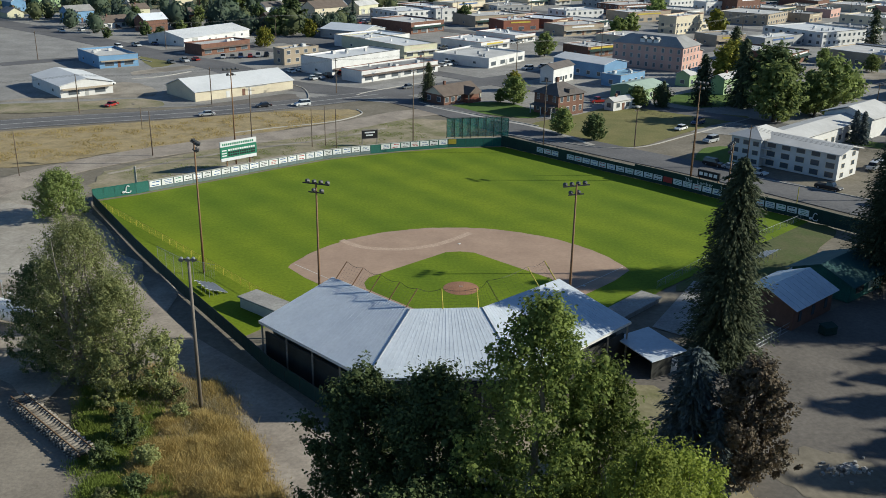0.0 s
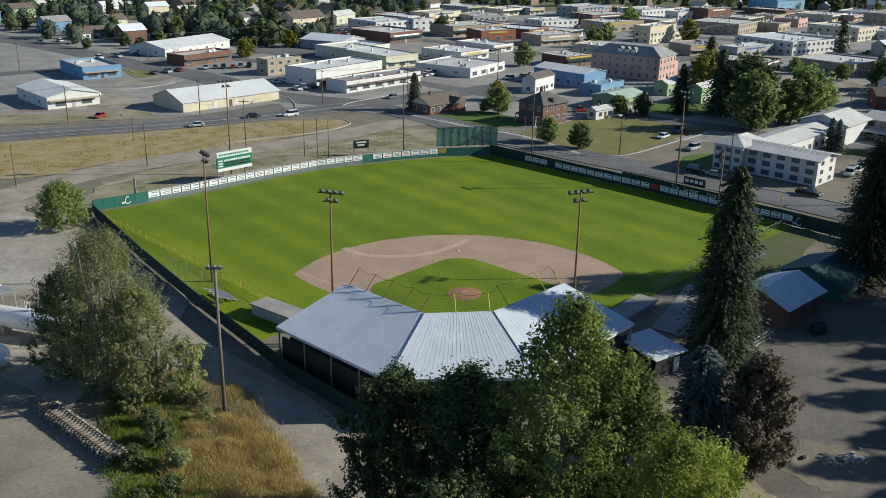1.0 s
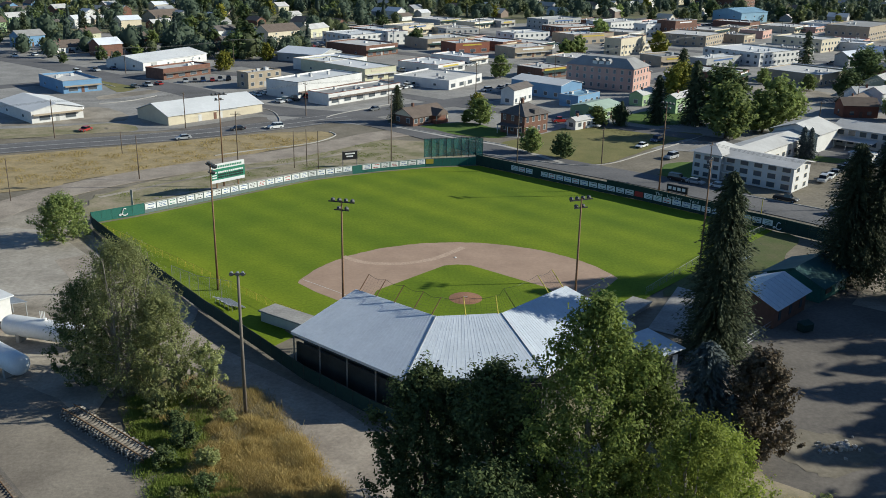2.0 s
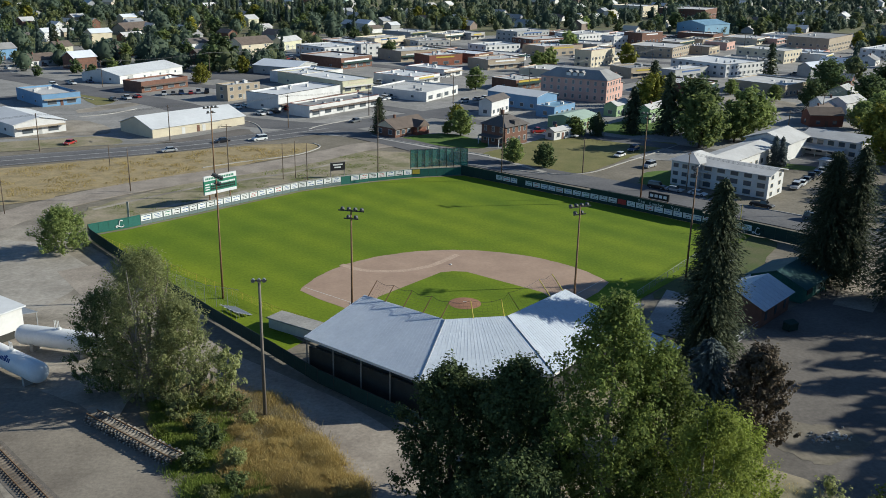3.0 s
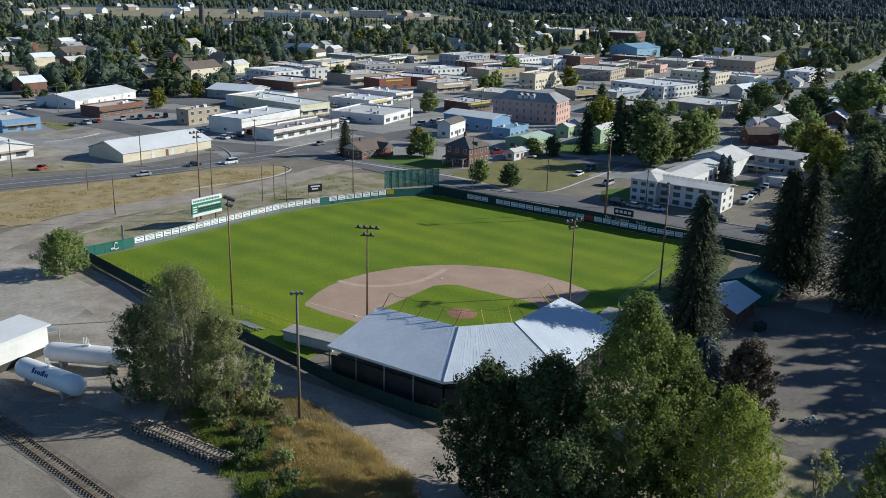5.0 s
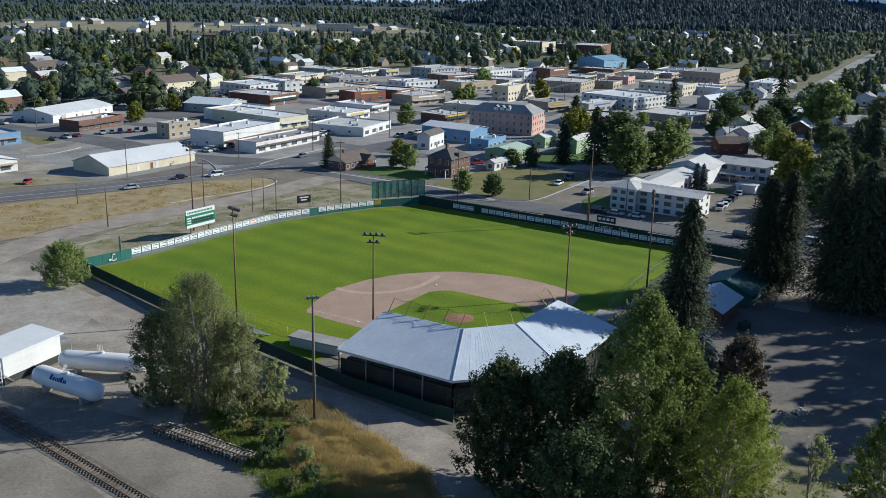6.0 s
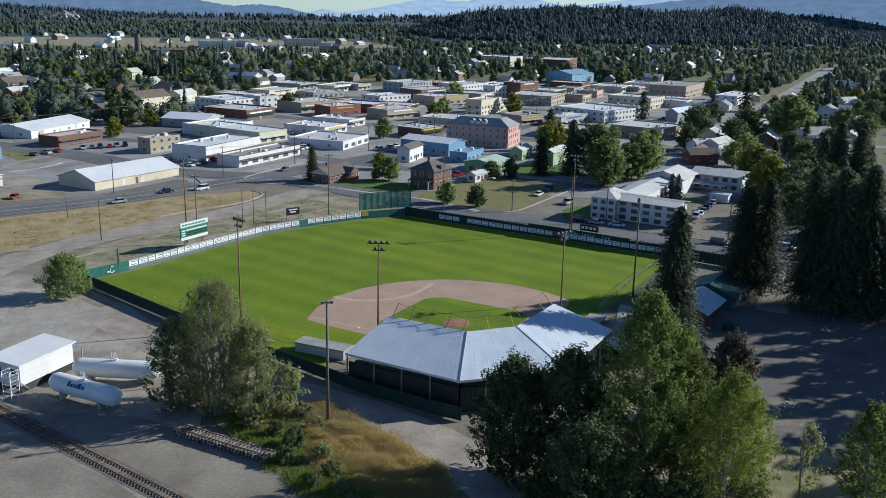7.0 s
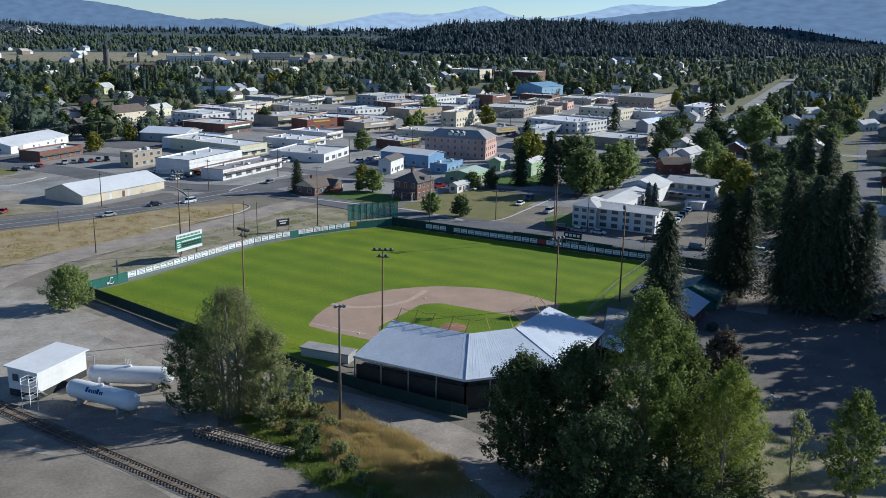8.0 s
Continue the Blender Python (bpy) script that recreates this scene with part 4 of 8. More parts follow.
roads = [
    ("road_highway", [(-239.3, 82.0), (-149.8, 115.4), (-110.7, 134.3), (-74.6, 148.6), (-47.4, 163.7), (-21.6, 181.8), (6.6, 203.2)], 13, "asphalt", "two-lane asphalt highway with pale lane lines"),
    ("road_north", [(-21.6, 181.8), (-56.1, 198.9), (-83.7, 235.3), (-120.2, 268.3), (-158.4, 307.9), (-265.0, 405.3)], 15, "asphalt", "wide asphalt street leading out of town"),
    ("road_field_street", [(-21.6, 181.8), (-0.6, 157.6), (18.7, 131.0), (38.3, 110.2), (58.2, 91.0), (78.3, 67.6), (100.6, 42.0), (125.3, 14.1), (154.5, -18.4)], 12, "asphalt", "asphalt street along the ballpark fence"),
    ("road_main", [(-21.6, 181.8), (18.8, 211.9), (68.6, 255.4), (122.1, 306.5), (199.8, 384.1), (338.2, 519.8), (625.1, 813.7)], 13, "asphalt", "asphalt main street between shops"),
    ("road_cross", [(-82.4, 287.0), (-42.9, 261.8), (-4.7, 227.9), (34.3, 189.3), (70.3, 159.6), (100.9, 135.0), (136.2, 108.2)], 8, "asphalt", "narrow asphalt cross street"),
] + [
    ("road_cross_east", [(-48.8, 406.0), (-1.2, 365.2), (69.8, 301.5), (118.6, 251.5), (171.1, 204.3), (236.3, 149.9)], 10, "asphalt", "asphalt cross street between blocks"),
    ("road_back", [(-164.9, 232.5), (-99.3, 285.4), (-40.9, 341.3), (50.8, 438.6), (180.6, 579.0), (344.1, 755.9)], 9, "asphalt", "back street behind the stores"),
    ("road_far", [(-25.9, 544.5), (71.8, 461.3), (175.4, 373.1), (273.9, 287.1), (366.3, 210.7)], 10, "asphalt", "far cross street"),
    ("road_long_east", [(98.0, 12.0), (111.0, 28.0), (137.0, 56.0), (182.0, 104.0), (240.0, 165.0), (309.0, 240.0), (418.0, 350.0), (581.0, 505.0), (1014.0, 918.0)], 9, "asphalt", "long straight residential street"),
    ("road_avenue", [(263.4, 325.1), (320.5, 382.9), (393.1, 456.1), (672.0, 758.4), (1053.9, 1153.9)], 11, "pale_asphalt", "pale avenue running out of town"),
    ("road_suburb", [(161.9, 271.3), (221.6, 237.8), (285.7, 205.5), (364.6, 145.6), (474.6, 72.8)], 8, "pale_asphalt", "narrow street between houses"),
]
for i, (nm, pts, w, mt, lab) in enumerate(roads):
    structure(nm, ribbon(smooth_line(pts, 6), w, 0.002 + i * 0.004), mt, lab)
structure("road_gravel", ribbon(smooth_line([(-99.8, 49.0), (-92.6, 74.0), (-79.8, 93.7), (-59.3, 110.9), (-32.7, 129.5), (-13.6, 149.0), (-2.6, 155.5)], 6), [10] * 37, -0.004), "gravel_road", "pale gravel lane round the ballpark")
structure("road_alley", ribbon(smooth_line([(-67.8, 42.1), (-56.8, 23.0), (-43.8, 1.8), (-31.5, -11.7), (-22.9, -21.4), (-15.4, -35.1), (-10.1, -60.6), (-7.4, -107.8)], 6), 9.5, -0.004), "gravel_road", "dusty gravel road behind the grandstand")
lines = MB()
for side in (-5.4, -0.15, 0.15, 5.4):
    pts = smooth_line(roads[0][1][:6], 6)
    off = []
    for i, p in enumerate(pts):
        a, b = Vector(pts[max(i - 1, 0)]), Vector(pts[min(i + 1, len(pts) - 1)])
        d = (b - a).normalized()
        off.append((p[0] - d.y * side, p[1] + d.x * side))
    s = ribbon(off, 0.16, 0.016, 0.006)
    lines.add(s.v, s.f)
structure("trim_lane_lines", lines, "road_paint", "worn white lane lines on the highway")
for nm, pts in (("kerb_island", [(-56.1, 123.6), (-46.5, 130.2), (-36.5, 135.7), (-29.5, 141.4), (-24.7, 150.4), (-26.7, 156.1)]), ("kerb_park", [(14.6, 125.9), (26.4, 118.6), (37.9, 111.9), (48.6, 113.1), (63.2, 126.2), (88.7, 150.5)]), ("kerb_bungalow", [(-8.2, 168.9), (-1.5, 160.0), (13.1, 147.0), (24.9, 136.3)]), ("kerb_motel", [(68.4, 84.4), (84.6, 69.9), (98.8, 54.1)]), ("kerb_east", [(130.0, 27.5), (122.0, 28.5), (119.0, 33.0), (143.5, 57.5), (186.5, 101.0), (240.0, 157.0)]), ("kerb_median", [(-107.6, 204.5), (-98.6, 211.0), (-91.6, 222.1)]), ("kerb_fork", [(-142.4, 281.6), (-124.7, 257.8), (-111.8, 243.6)]), ("kerb_warehouse", [(-47.0, 162.5), (-42.9, 171.1), (-46.1, 188.6), (-51.9, 197.6)]), ("kerb_showroom", [(-28.5, 179.4), (-23.4, 187.5), (-3.2, 209.4)])):
    tagged(structure(nm, ribbon(smooth_line(pts, 6), 0.35, 0.15, -0.05), "kerb_concrete", "pale concrete kerb edge"), category="kerb")
structure("pavement_park", ribbon(smooth_line([(-6.3, 164.1), (11.1, 146.4), (24.3, 134.8), (36.4, 114.5)], 6), 1.6, 0.03), "kerb_concrete", "pale concrete sidewalk")


for nm, pts, w, mt, lab in (
    ("ground_wheel_track", [(-75.3, 82.3), (-58.7, 98.3), (-46.9, 107.5), (-31.1, 117.9), (-17.0, 131.3)], 1.3, "gravel_lot", "pale wheel track through thin grass"),
    ("ground_wheel_track_low", [(-63.0, 80.8), (-49.2, 91.9), (-33.4, 104.2), (-15.5, 113.8), (2.4, 119.5)], 1.5, "gravel_lot", "pale wheel track along the fence"),
    ("ground_wheel_track_yard", [(-97.1, 8.9), (-82.1, 3.3), (-64.7, 11.2), (-56.8, 23.0), (-62.0, 42.2), (-76.8, 63.0)], 1.1, "gravel_road", "curving tyre track in the yard"),
    ("ground_wheel_track_rail", [(-93.6, -2.6), (-78.8, -14.0), (-63.8, -25.5), (-54.5, -39.0)], 1.2, "gravel_lot", "pale tyre track beside the railway"),
):
    structure(nm, ribbon(smooth_line(pts, 6), w, 0.0, -0.02), mt, lab)


# ---------- buildings ----------
DETAIL = [2]


def windows_on(b, length, z0, z1, n, m, frame_mat="wall_white", tall=None, inset=0.9):
    """Framed panes along a wall of that length, on the wall's outer face (local -y)."""
    if n < 1:
        return
    step = length / n
    w = min(step * 0.55, tall or 1.5)
    for i in range(n):
        cx = (i + 0.5) * step
        if DETAIL[0] < 1:
            return
        if DETAIL[0] < 2:
            part("window", MB().box(cx - w / 2, -0.05, z0, cx + w / 2, -0.002, z1), "window_glass", b, m=m)
            continue
        f = MB().box(cx - w / 2 - 0.09, -0.05, z0 - 0.09, cx + w / 2 + 0.09, -0.002, z1 + 0.09)
        fr = part("window", f, frame_mat, b, m=m)
        part("pane", MB().box(cx - w / 2, -0.07, z0, cx + w / 2, -0.045, z1), "window_glass", fr)


def building(kind, x, y, a, w, d, h, style, wall, roof, label):
    """A rectangular building: near corner at x, y; w along its angle a, d to the left of that."""
    b = thing(kind.replace("shed_", ""), label, kind.replace("shed_", "").replace("_", " "), pose(x, y, 0, 0, 0, a), "town buildings")
    r = random.Random(int(x * 7 + y * 13))
    if d < 0:
        d = 8.0
    part("wall", MB().box(0, 0, -0.1, w, d, h), wall, b)
    if style == "gable":
        rise = min(w, d) * (0.165 if kind == "shed_warehouse" else 0.3 if kind in ("house", "cottage", "apartment") and min(w, d) < 14 else 0.11)
        e = 0.4
        if w >= d:
            p = [(-e, -e, h), (w + e, -e, h), (w + e, d / 2, h + rise), (-e, d / 2, h + rise), (w + e, d + e, h), (-e, d + e, h)]
            g = MB().add([(0, 0, h), (0, d, h), (0, d / 2, h + rise * 0.97), (w, 0, h), (w, d, h), (w, d / 2, h + rise * 0.97)], [(0, 2, 1), (3, 4, 5), (0, 3, 5, 2), (1, 2, 5, 4)])
        else:
            p = [(w + e, -e, h), (w + e, d + e, h), (w / 2, d + e, h + rise), (w / 2, -e, h + rise), (-e, d + e, h), (-e, -e, h)]
            g = MB().add([(0, 0, h), (w, 0, h), (w / 2, 0, h + rise * 0.97), (0, d, h), (w, d, h), (w / 2, d, h + rise * 0.97)], [(0, 1, 2), (3, 5, 4), (1, 4, 5, 2), (0, 2, 5, 3)])
        part("gable_wall", g, wall, b)
        up = Vector((0, 0, 0.12))
        for q in ((p[0], p[1], p[2], p[3]), (p[3], p[2], p[4], p[5])):
            part("roof", MB().slab([Vector(c) + up for c in q], 0.14), roof, b)
        if w > 18:
            cnt = int(w / 1.2)
            sm = MB()
            for i in range(1, cnt):
                t = i / cnt
                for q0, q1 in ((p[0], p[3]), (p[5], p[3])):
                    if w >= d:
                        o = Vector(((w + 2 * e) * t, 0, 0))
                        sm.tube(Vector(q0) + o + up, Vector(q1) + o + up, 0.03, n=3, cap=False)
            if sm.v:
                part("roof_seam", sm, roof, b)
        elif r.random() < 0.6 and DETAIL[0] and kind in ("house", "cottage"):
            part("chimney", MB().box(w * 0.3, d * 0.4, h, w * 0.3 + 0.6, d * 0.4 + 0.6, h + rise + 0.9), "wall_brick", b)
    else:
        part("roof", MB().box(0.22, 0.22, h - 0.25, w - 0.22, d - 0.22, h + 0.05), roof, b)
        pr = MB()
        ph = r.uniform(0.3, 0.7)
        for q in ((0, 0, w, 0.2), (0, d - 0.2, w, d), (0, 0.2, 0.2, d - 0.2), (w - 0.2, 0.2, w, d - 0.2)):
            pr.box(q[0] - 0.03, q[1] - 0.03, h + 0.0, q[2] + 0.03, q[3] + 0.03, h + ph)
        part("parapet", pr, wall, b)
        if DETAIL[0]:
            cp = MB()
            for q in ((-0.1, -0.1, w + 0.1, 0.24), (-0.1, d - 0.24, w + 0.1, d + 0.1), (-0.1, 0.24, 0.24, d - 0.24), (w - 0.24, 0.24, w + 0.1, d - 0.24)):
                cp.box(q[0], q[1], h + ph + 0.003, q[2], q[3], h + ph + 0.12)
            part("coping", cp, r.choice(["wall_dark", "roof_brown", "wall_white", "roof_grey", "wall_red", "wall_tan"]), b)
        for i in range(r.randint(2, 5)):
            ux, uy = r.uniform(0.15, 0.8) * w, r.uniform(0.15, 0.8) * d
            s = r.uniform(0.7, 1.6)
            part("roof_vent", MB().bevel_box(ux, uy, h + 0.04, ux + s, uy + s * 0.8, h + r.uniform(0.7, 1.3), 0.08), r.choice(["galv_steel", "roof_paleg", "wall_white"]), b)
    front = pose(0, 0, 0)
    side = pose(0, d, 0, 0, 0, -90)
    storeys = 2 if h >= 5.6 else 1
    if kind == "shed_warehouse":
        storeys = 0
        for xx in (0.3, 0.52):
            part("door", MB().box(w * xx, -0.06, 0, w * xx + 1.2, -0.003, 2.1), "wall_white", b)
        part("lettering_bar", MB().box(w * 0.5, -0.05, 2.3, w * 0.72, -0.003, 2.9), "wall_grey", b)
    for k in range(storeys):
        z0 = 0.9 + k * 3.0
        if style == "awning" or (storeys == 1 and kind in ("store", "showroom", "shop", "gas_station")):
            windows_on(b, w, 0.7, 2.1, max(2, int(w / 5.5)), front, "wall_grey", 3.2)
            windows_on(b, d, 1.2, 2.0, int(d / 12), side, tall=1.2)
            if style != "awning" and r.random() < 0.75:
                part("canopy", MB().slab([(0.4, -1.3, 2.45), (w - 0.4, -1.3, 2.45), (w - 0.4, -0.02, 2.7), (0.4, -0.02, 2.7)], 0.12), r.choice(["wall_grey", "roof_brown", "wall_tan", "roof_paleg"]), b)
        elif style == "gable" and w > 16:
            windows_on(b, w, z0 + 0.3, z0 + 1.2, int(w / 9), front, tall=1.1)
            windows_on(b, d, z0 + 0.3, z0 + 1.2, int(d / 10), side, tall=1.1)
            if k == 0:
                part("roller_door", MB().box(w * 0.12, -0.06, 0, w * 0.12 + 3.4, -0.003, min(3.0, h - 0.4)), "wall_grey", b)
        else:
            windows_on(b, w, z0, z0 + 1.3, max(1, int(w / (3.6 if DETAIL[0] == 2 else 5.5))), front)
            windows_on(b, d, z0, z0 + 1.3, max(1, int(d / (4.2 if DETAIL[0] == 2 else 5.5))), side)
    dr = DETAIL[0] and part("door", MB().box(w * 0.46, -0.06, 0, w * 0.46 + 1.1, -0.003, 2.1), r.choice(["wall_dark", "wall_brick", "wall_grey"]), b, m=front)
    if style == "awning":
        part("awning", MB().slab([(0.3, -1.4, 2.55), (w - 0.3, -1.4, 2.55), (w - 0.3, -0.03, 3.25), (0.3, -0.03, 3.25)], 0.08), "fence_dark", b, "dark green fabric awning")
        part("signband", MB().box(w * 0.1, -0.12, 3.35, w * 0.9, -0.01, min(4.1, h)), r.choice(["sign_yellow", "sign_white"]), b)
    elif kind in ("store", "shop") and r.random() < 0.5:
        part("signband", MB().box(w * 0.2, -0.12, h - 1.0, w * 0.75, -0.01, h - 0.3), r.choice(["sign_white", "sign_red", "sign_blue", "sign_yellow", "wall_cream"]), b)
    return b


building("shed_warehouse", -76.2, 165.3, 42.8, 35.6, 18.0, 2.8, "gable", "wall_cream", "roof_white", "long low cream warehouse with a pale metal roof")
building("shop", -125.6, 225.9, 37.1, 14.4, 24.4, 3.8, "flat", "wall_blue", "roof_paleg", "blue-fronted workshop with flat pale roof")
building("shop", -117.9, 168.2, 39.7, 16.3, 26.3, 3.6, "gable", "wall_white", "roof_white", "long white shed with a patched pale roof")
building("garage", -110.7, 288.2, 59.7, 42.0, 21.1, 3.4, "gable", "wall_white", "roof_white", "large white garage with a shallow white roof")
building("gas_station", -96.8, 261.5, 50.9, 24.9, 11.0, 3.8, "flat", "wall_brick", "roof_paleg", "brown brick filling station with a flat roof")
building("shop", -60.4, 239.6, 44.3, 16.3, 7.0, 5.6, "flat", "wall_tan", "roof_paleg", "tan brick garage with a flat grey roof")
building("showroom", -28.4, 202.0, 46.0, 37.7, 10.5, 3.5, "flat", "wall_white", "roof_grey", "low white showroom with a long window front")
building("showroom", -39.8, 214.7, 50.4, 36.1, 15.9, 5.5, "flat", "wall_white", "roof_white", "taller white showroom with stepped white roofs")
building("shed", -36.2, 316.2, 60.8, 19.7, 23.6, 3.8, "gable", "wall_grey", "roof_metal", "pale grey gabled metal shed")
building("shop", -15.5, 261.0, 40.8, 17.6, 43.1, 4.6, "flat", "wall_yellow", "roof_white", "long shop with white roof and yellowish end wall")
building("shop", 17.2, 238.4, 53.9, 26.6, 26.0, 3.2, "flat", "wall_white", "roof_paleg", "white block shop with a pale flat roof")
building("store", -14.5, 342.5, 46.8, 23.7, 28.3, 4.9, "awning", "wall_brick", "roof_paleg", "red-brown storefront row with dark green awnings")
building("store", -22.6, 388.2, 38.9, 25.8, 25.5, 5.8, "flat", "wall_white", "roof_white", "white two-storey store with a pale roof")
building("store", -2.2, 401.4, 32.9, 13.7, 12.5, 6.4, "flat", "wall_white", "roof_white", "tall white store building with flat roof")
building("apartment", -68.4, 404.8, 46.9, 23.9, 12.2, 5.7, "gable", "wall_cream", "roof_brown", "long two-storey apartment row with a brown roof")
building("house", -46.5, 434.5, 58.8, 19.5, 8.3, 4.8, "gable", "wall_yellow", "roof_paleg", "pale yellow house with a grey roof")
building("house", -137.9, 377.7, 42.0, 12.2, 11.5, 3.5, "gable", "wall_red", "roof_brown", "red-brown house with brown roof")
building("house", -155.7, 530.5, 51.1, 23.9, 13.9, 3.2, "gable", "wall_tan", "roof_brown", "long brown-roofed ranch house")
building("store", 33.5, 311.9, 45.8, 14.9, 23.6, 3.2, "flat", "wall_white", "roof_white", "white storefront with pale flat roof")
building("store", 33.0, 429.4, 25.0, 22.6, 9.7, 6.0, "flat", "wall_grey", "roof_paleg", "grey two-storey store building")
building("store", 18.3, 376.8, 33.0, 32.8, 21.1, 5.0, "awning", "wall_tan", "roof_paleg", "tan storefront with striped awning")
building("store", 31.7, 358.3, 27.9, 21.4, 14.4, 5.0, "flat", "wall_red", "roof_white", "red-trimmed storefront with a white roof")
building("cottage", 37.4, 203.7, 53.4, 14.5, 5.3, 5.2, "gable", "wall_white", "roof_shingle", "white gabled cottage with dark shingle roof")
building("hall", 57.2, 216.5, 41.5, 13.2, 24.0, 5.1, "gable", "wall_blue", "roof_white", "blue-walled hall with a wide white roof")
building("hall", 59.8, 199.5, 47.1, 15.9, 7.7, 3.6, "flat", "wall_blue", "roof_blue", "low blue annex with a light blue roof")
building("hall", 61.6, 174.7, 46.5, 15.5, 11.4, 3.6, "gable", "wall_green", "roof_mint", "pale green hall with a mint metal roof")
building("cottage", 49.7, 158.3, 38.9, 8.7, 3.5, 2.8, "gable", "wall_white", "roof_paleg", "small white cottage beside parked cars")
building("store", 59.9, 269.5, 37.7, 17.2, 14.3, 4.1, "awning", "wall_brick", "roof_paleg", "brown storefront with yellow signband")
building("store", 60.0, 342.3, 32.2, 25.8, 15.7, 4.8, "flat", "wall_tan", "roof_paleg", "tan storefront row with flat roof")
building("store", 117.5, 354.3, 45.4, 27.0, 9.9, 8.3, "flat", "wall_cream", "roof_white", "cream two-storey block with tall windows")
building("store", 125.4, 311.0, 27.1, 17.8, 14.6, 4.4, "flat", "wall_tan", "roof_grey", "low tan store with grey roof")
building("store", 145.2, 304.4, 36.0, 29.4, 9.5, 4.4, "flat", "wall_grey", "roof_white", "store with a broad white roof")
building("store", 176.1, 316.5, 31.4, 32.6, 34.1, 5.8, "flat", "wall_white", "roof_white", "big white windowless store")
building("clinic", 173.9, 249.9, 38.0, 27.4, 26.8, 4.7, "flat", "wall_tan", "roof_paleg", "low tan clinic with a pale flat roof")
building("store", 237.7, 377.8, 39.0, 23.7, 29.3, 6.5, "flat", "wall_cream", "roof_paleg", "long cream hall with a pale roof")
building("store", 297.3, 436.6, 45.0, 54.3, 26.5, 8.9, "flat", "wall_tan", "roof_grey", "tan and brown two-storey block")
building("store", 181.0, 458.6, 36.8, 23.7, 14.1, 9.5, "flat", "wall_brick", "roof_grey", "three-storey brown brick block")
building("store", 162.6, 459.6, 33.3, 19.8, 10.2, 7.4, "flat", "wall_white", "roof_white", "white two-storey store front")
building("store", 180.6, 402.2, 50.5, 31.1, 28.8, 5.8, "flat", "wall_tan", "roof_paleg", "long tan storefront row")
building("arena", 269.0, 568.8, 31.6, 32.5, 26.5, 7.7, "gable", "roof_blue", "roof_blue", "light blue metal hall")
building("school", 335.3, 730.2, 53.7, 48.2, 44.5, 10.1, "flat", "wall_brick", "roof_paleg", "brick school with rows of windows")
building("office", 293.5, 785.2, 47.0, 36.5, 33.6, 9.4, "flat", "wall_cream", "roof_white", "cream office block with tall windows")
building("house", 222.0, 317.6, 31.6, 21.4, 7.6, 4.9, "gable", "wall_grey", "roof_metal", "grey house with a pale metal roof")
building("house", 172.5, 199.1, 34.5, 16.4, 7.0, 5.3, "gable", "wall_white", "roof_paleg", "white gabled house among trees")
building("house", 154.3, 186.1, 42.0, 15.3, 4.2, 4.7, "gable", "wall_red", "roof_brown", "dark red gabled house among trees")
building("house", 84.1, 202.3, 48.3, 11.7, 5.2, 3.9, "gable", "wall_green", "roof_paleg", "pale green house beneath tall trees")
building("house", 91.5, 187.5, 46.1, 16.3, 4.7, 5.1, "gable", "wall_green", "roof_paleg", "grey-green gabled house beneath tall trees")
building("store", 314.1, 399.0, 39.3, 44.9, 16.0, 5.6, "flat", "wall_white", "roof_white", "white store with broad pale roof")
building("store", 107.3, 499.0, 38.4, 35.0, 18.8, 6.2, "flat", "wall_grey", "roof_paleg", "grey store building with flat pale roof")
building("store", 105.0, 408.2, 31.9, 32.5, 18.6, 5.1, "flat", "wall_tan", "roof_white", "tan store with white roof")
building("store", 145.7, 482.2, 38.3, 35.0, 20.4, 6.3, "flat", "wall_white", "roof_paleg", "pale two-storey store with grey roof")
building("store", 106.9, 448.8, 33.0, 33.8, 18.7, 5.7, "flat", "wall_brick", "roof_paleg", "brown brick store with pale roof")
building("store", 69.9, 407.0, 30.2, 26.7, 16.5, 5.6, "flat", "wall_white", "roof_white", "white store with flat roof")



# brick house with a hipped roof
bh = thing("house", "two-storey dark brick house with hipped shingle roof and porch", "house", pose(31.9, 149.0, 0, 0, 0, 39.7))
w, d, h = 10.9, 9.6, 6.0
part("wall", MB().box(0, 0, 0, w, d, h), "wall_brick", bh)
e = 0.7
part("roof", MB().add([(-e, -e, h), (w + e, -e, h), (w + e, d + e, h), (-e, d + e, h), (w * 0.36, d / 2, h + 3.0), (w * 0.64, d / 2, h + 3.0)], [(3, 2, 1, 0), (0, 1, 5, 4), (1, 2, 5), (2, 3, 4, 5), (3, 0, 4)]), "roof_shingle", bh)
part("chimney", MB().box(w * 0.45, d * 0.55, h + 1, w * 0.45 + 0.8, d * 0.55 + 0.8, h + 4.2), "wall_brick", bh)
part("dormer", MB().box(w * 0.4, -0.1, h + 0.1, w * 0.6, 2.2, h + 1.6), "roof_shingle", bh)
for z0 in (1.0, 4.1):
    windows_on(bh, w, z0, z0 + 1.5, 4, pose(0, 0, 0), tall=1.0)
    windows_on(bh, d, z0, z0 + 1.5, 3, pose(0, d, 0, 0, 0, -90), tall=1.0)
part("porch_roof", MB().slab([(-2.4, 0.5, 2.7), (-0.02, 0.5, 3.1), (-0.02, d - 0.5, 3.1), (-2.4, d - 0.5, 2.7)], 0.2), "roof_shingle", bh)
for yy in (0.7, d / 2, d - 0.7):
    part("porch_post", MB().box(-2.3, yy - 0.1, 0, -2.1, yy + 0.1, 2.6), "wall_white", bh)

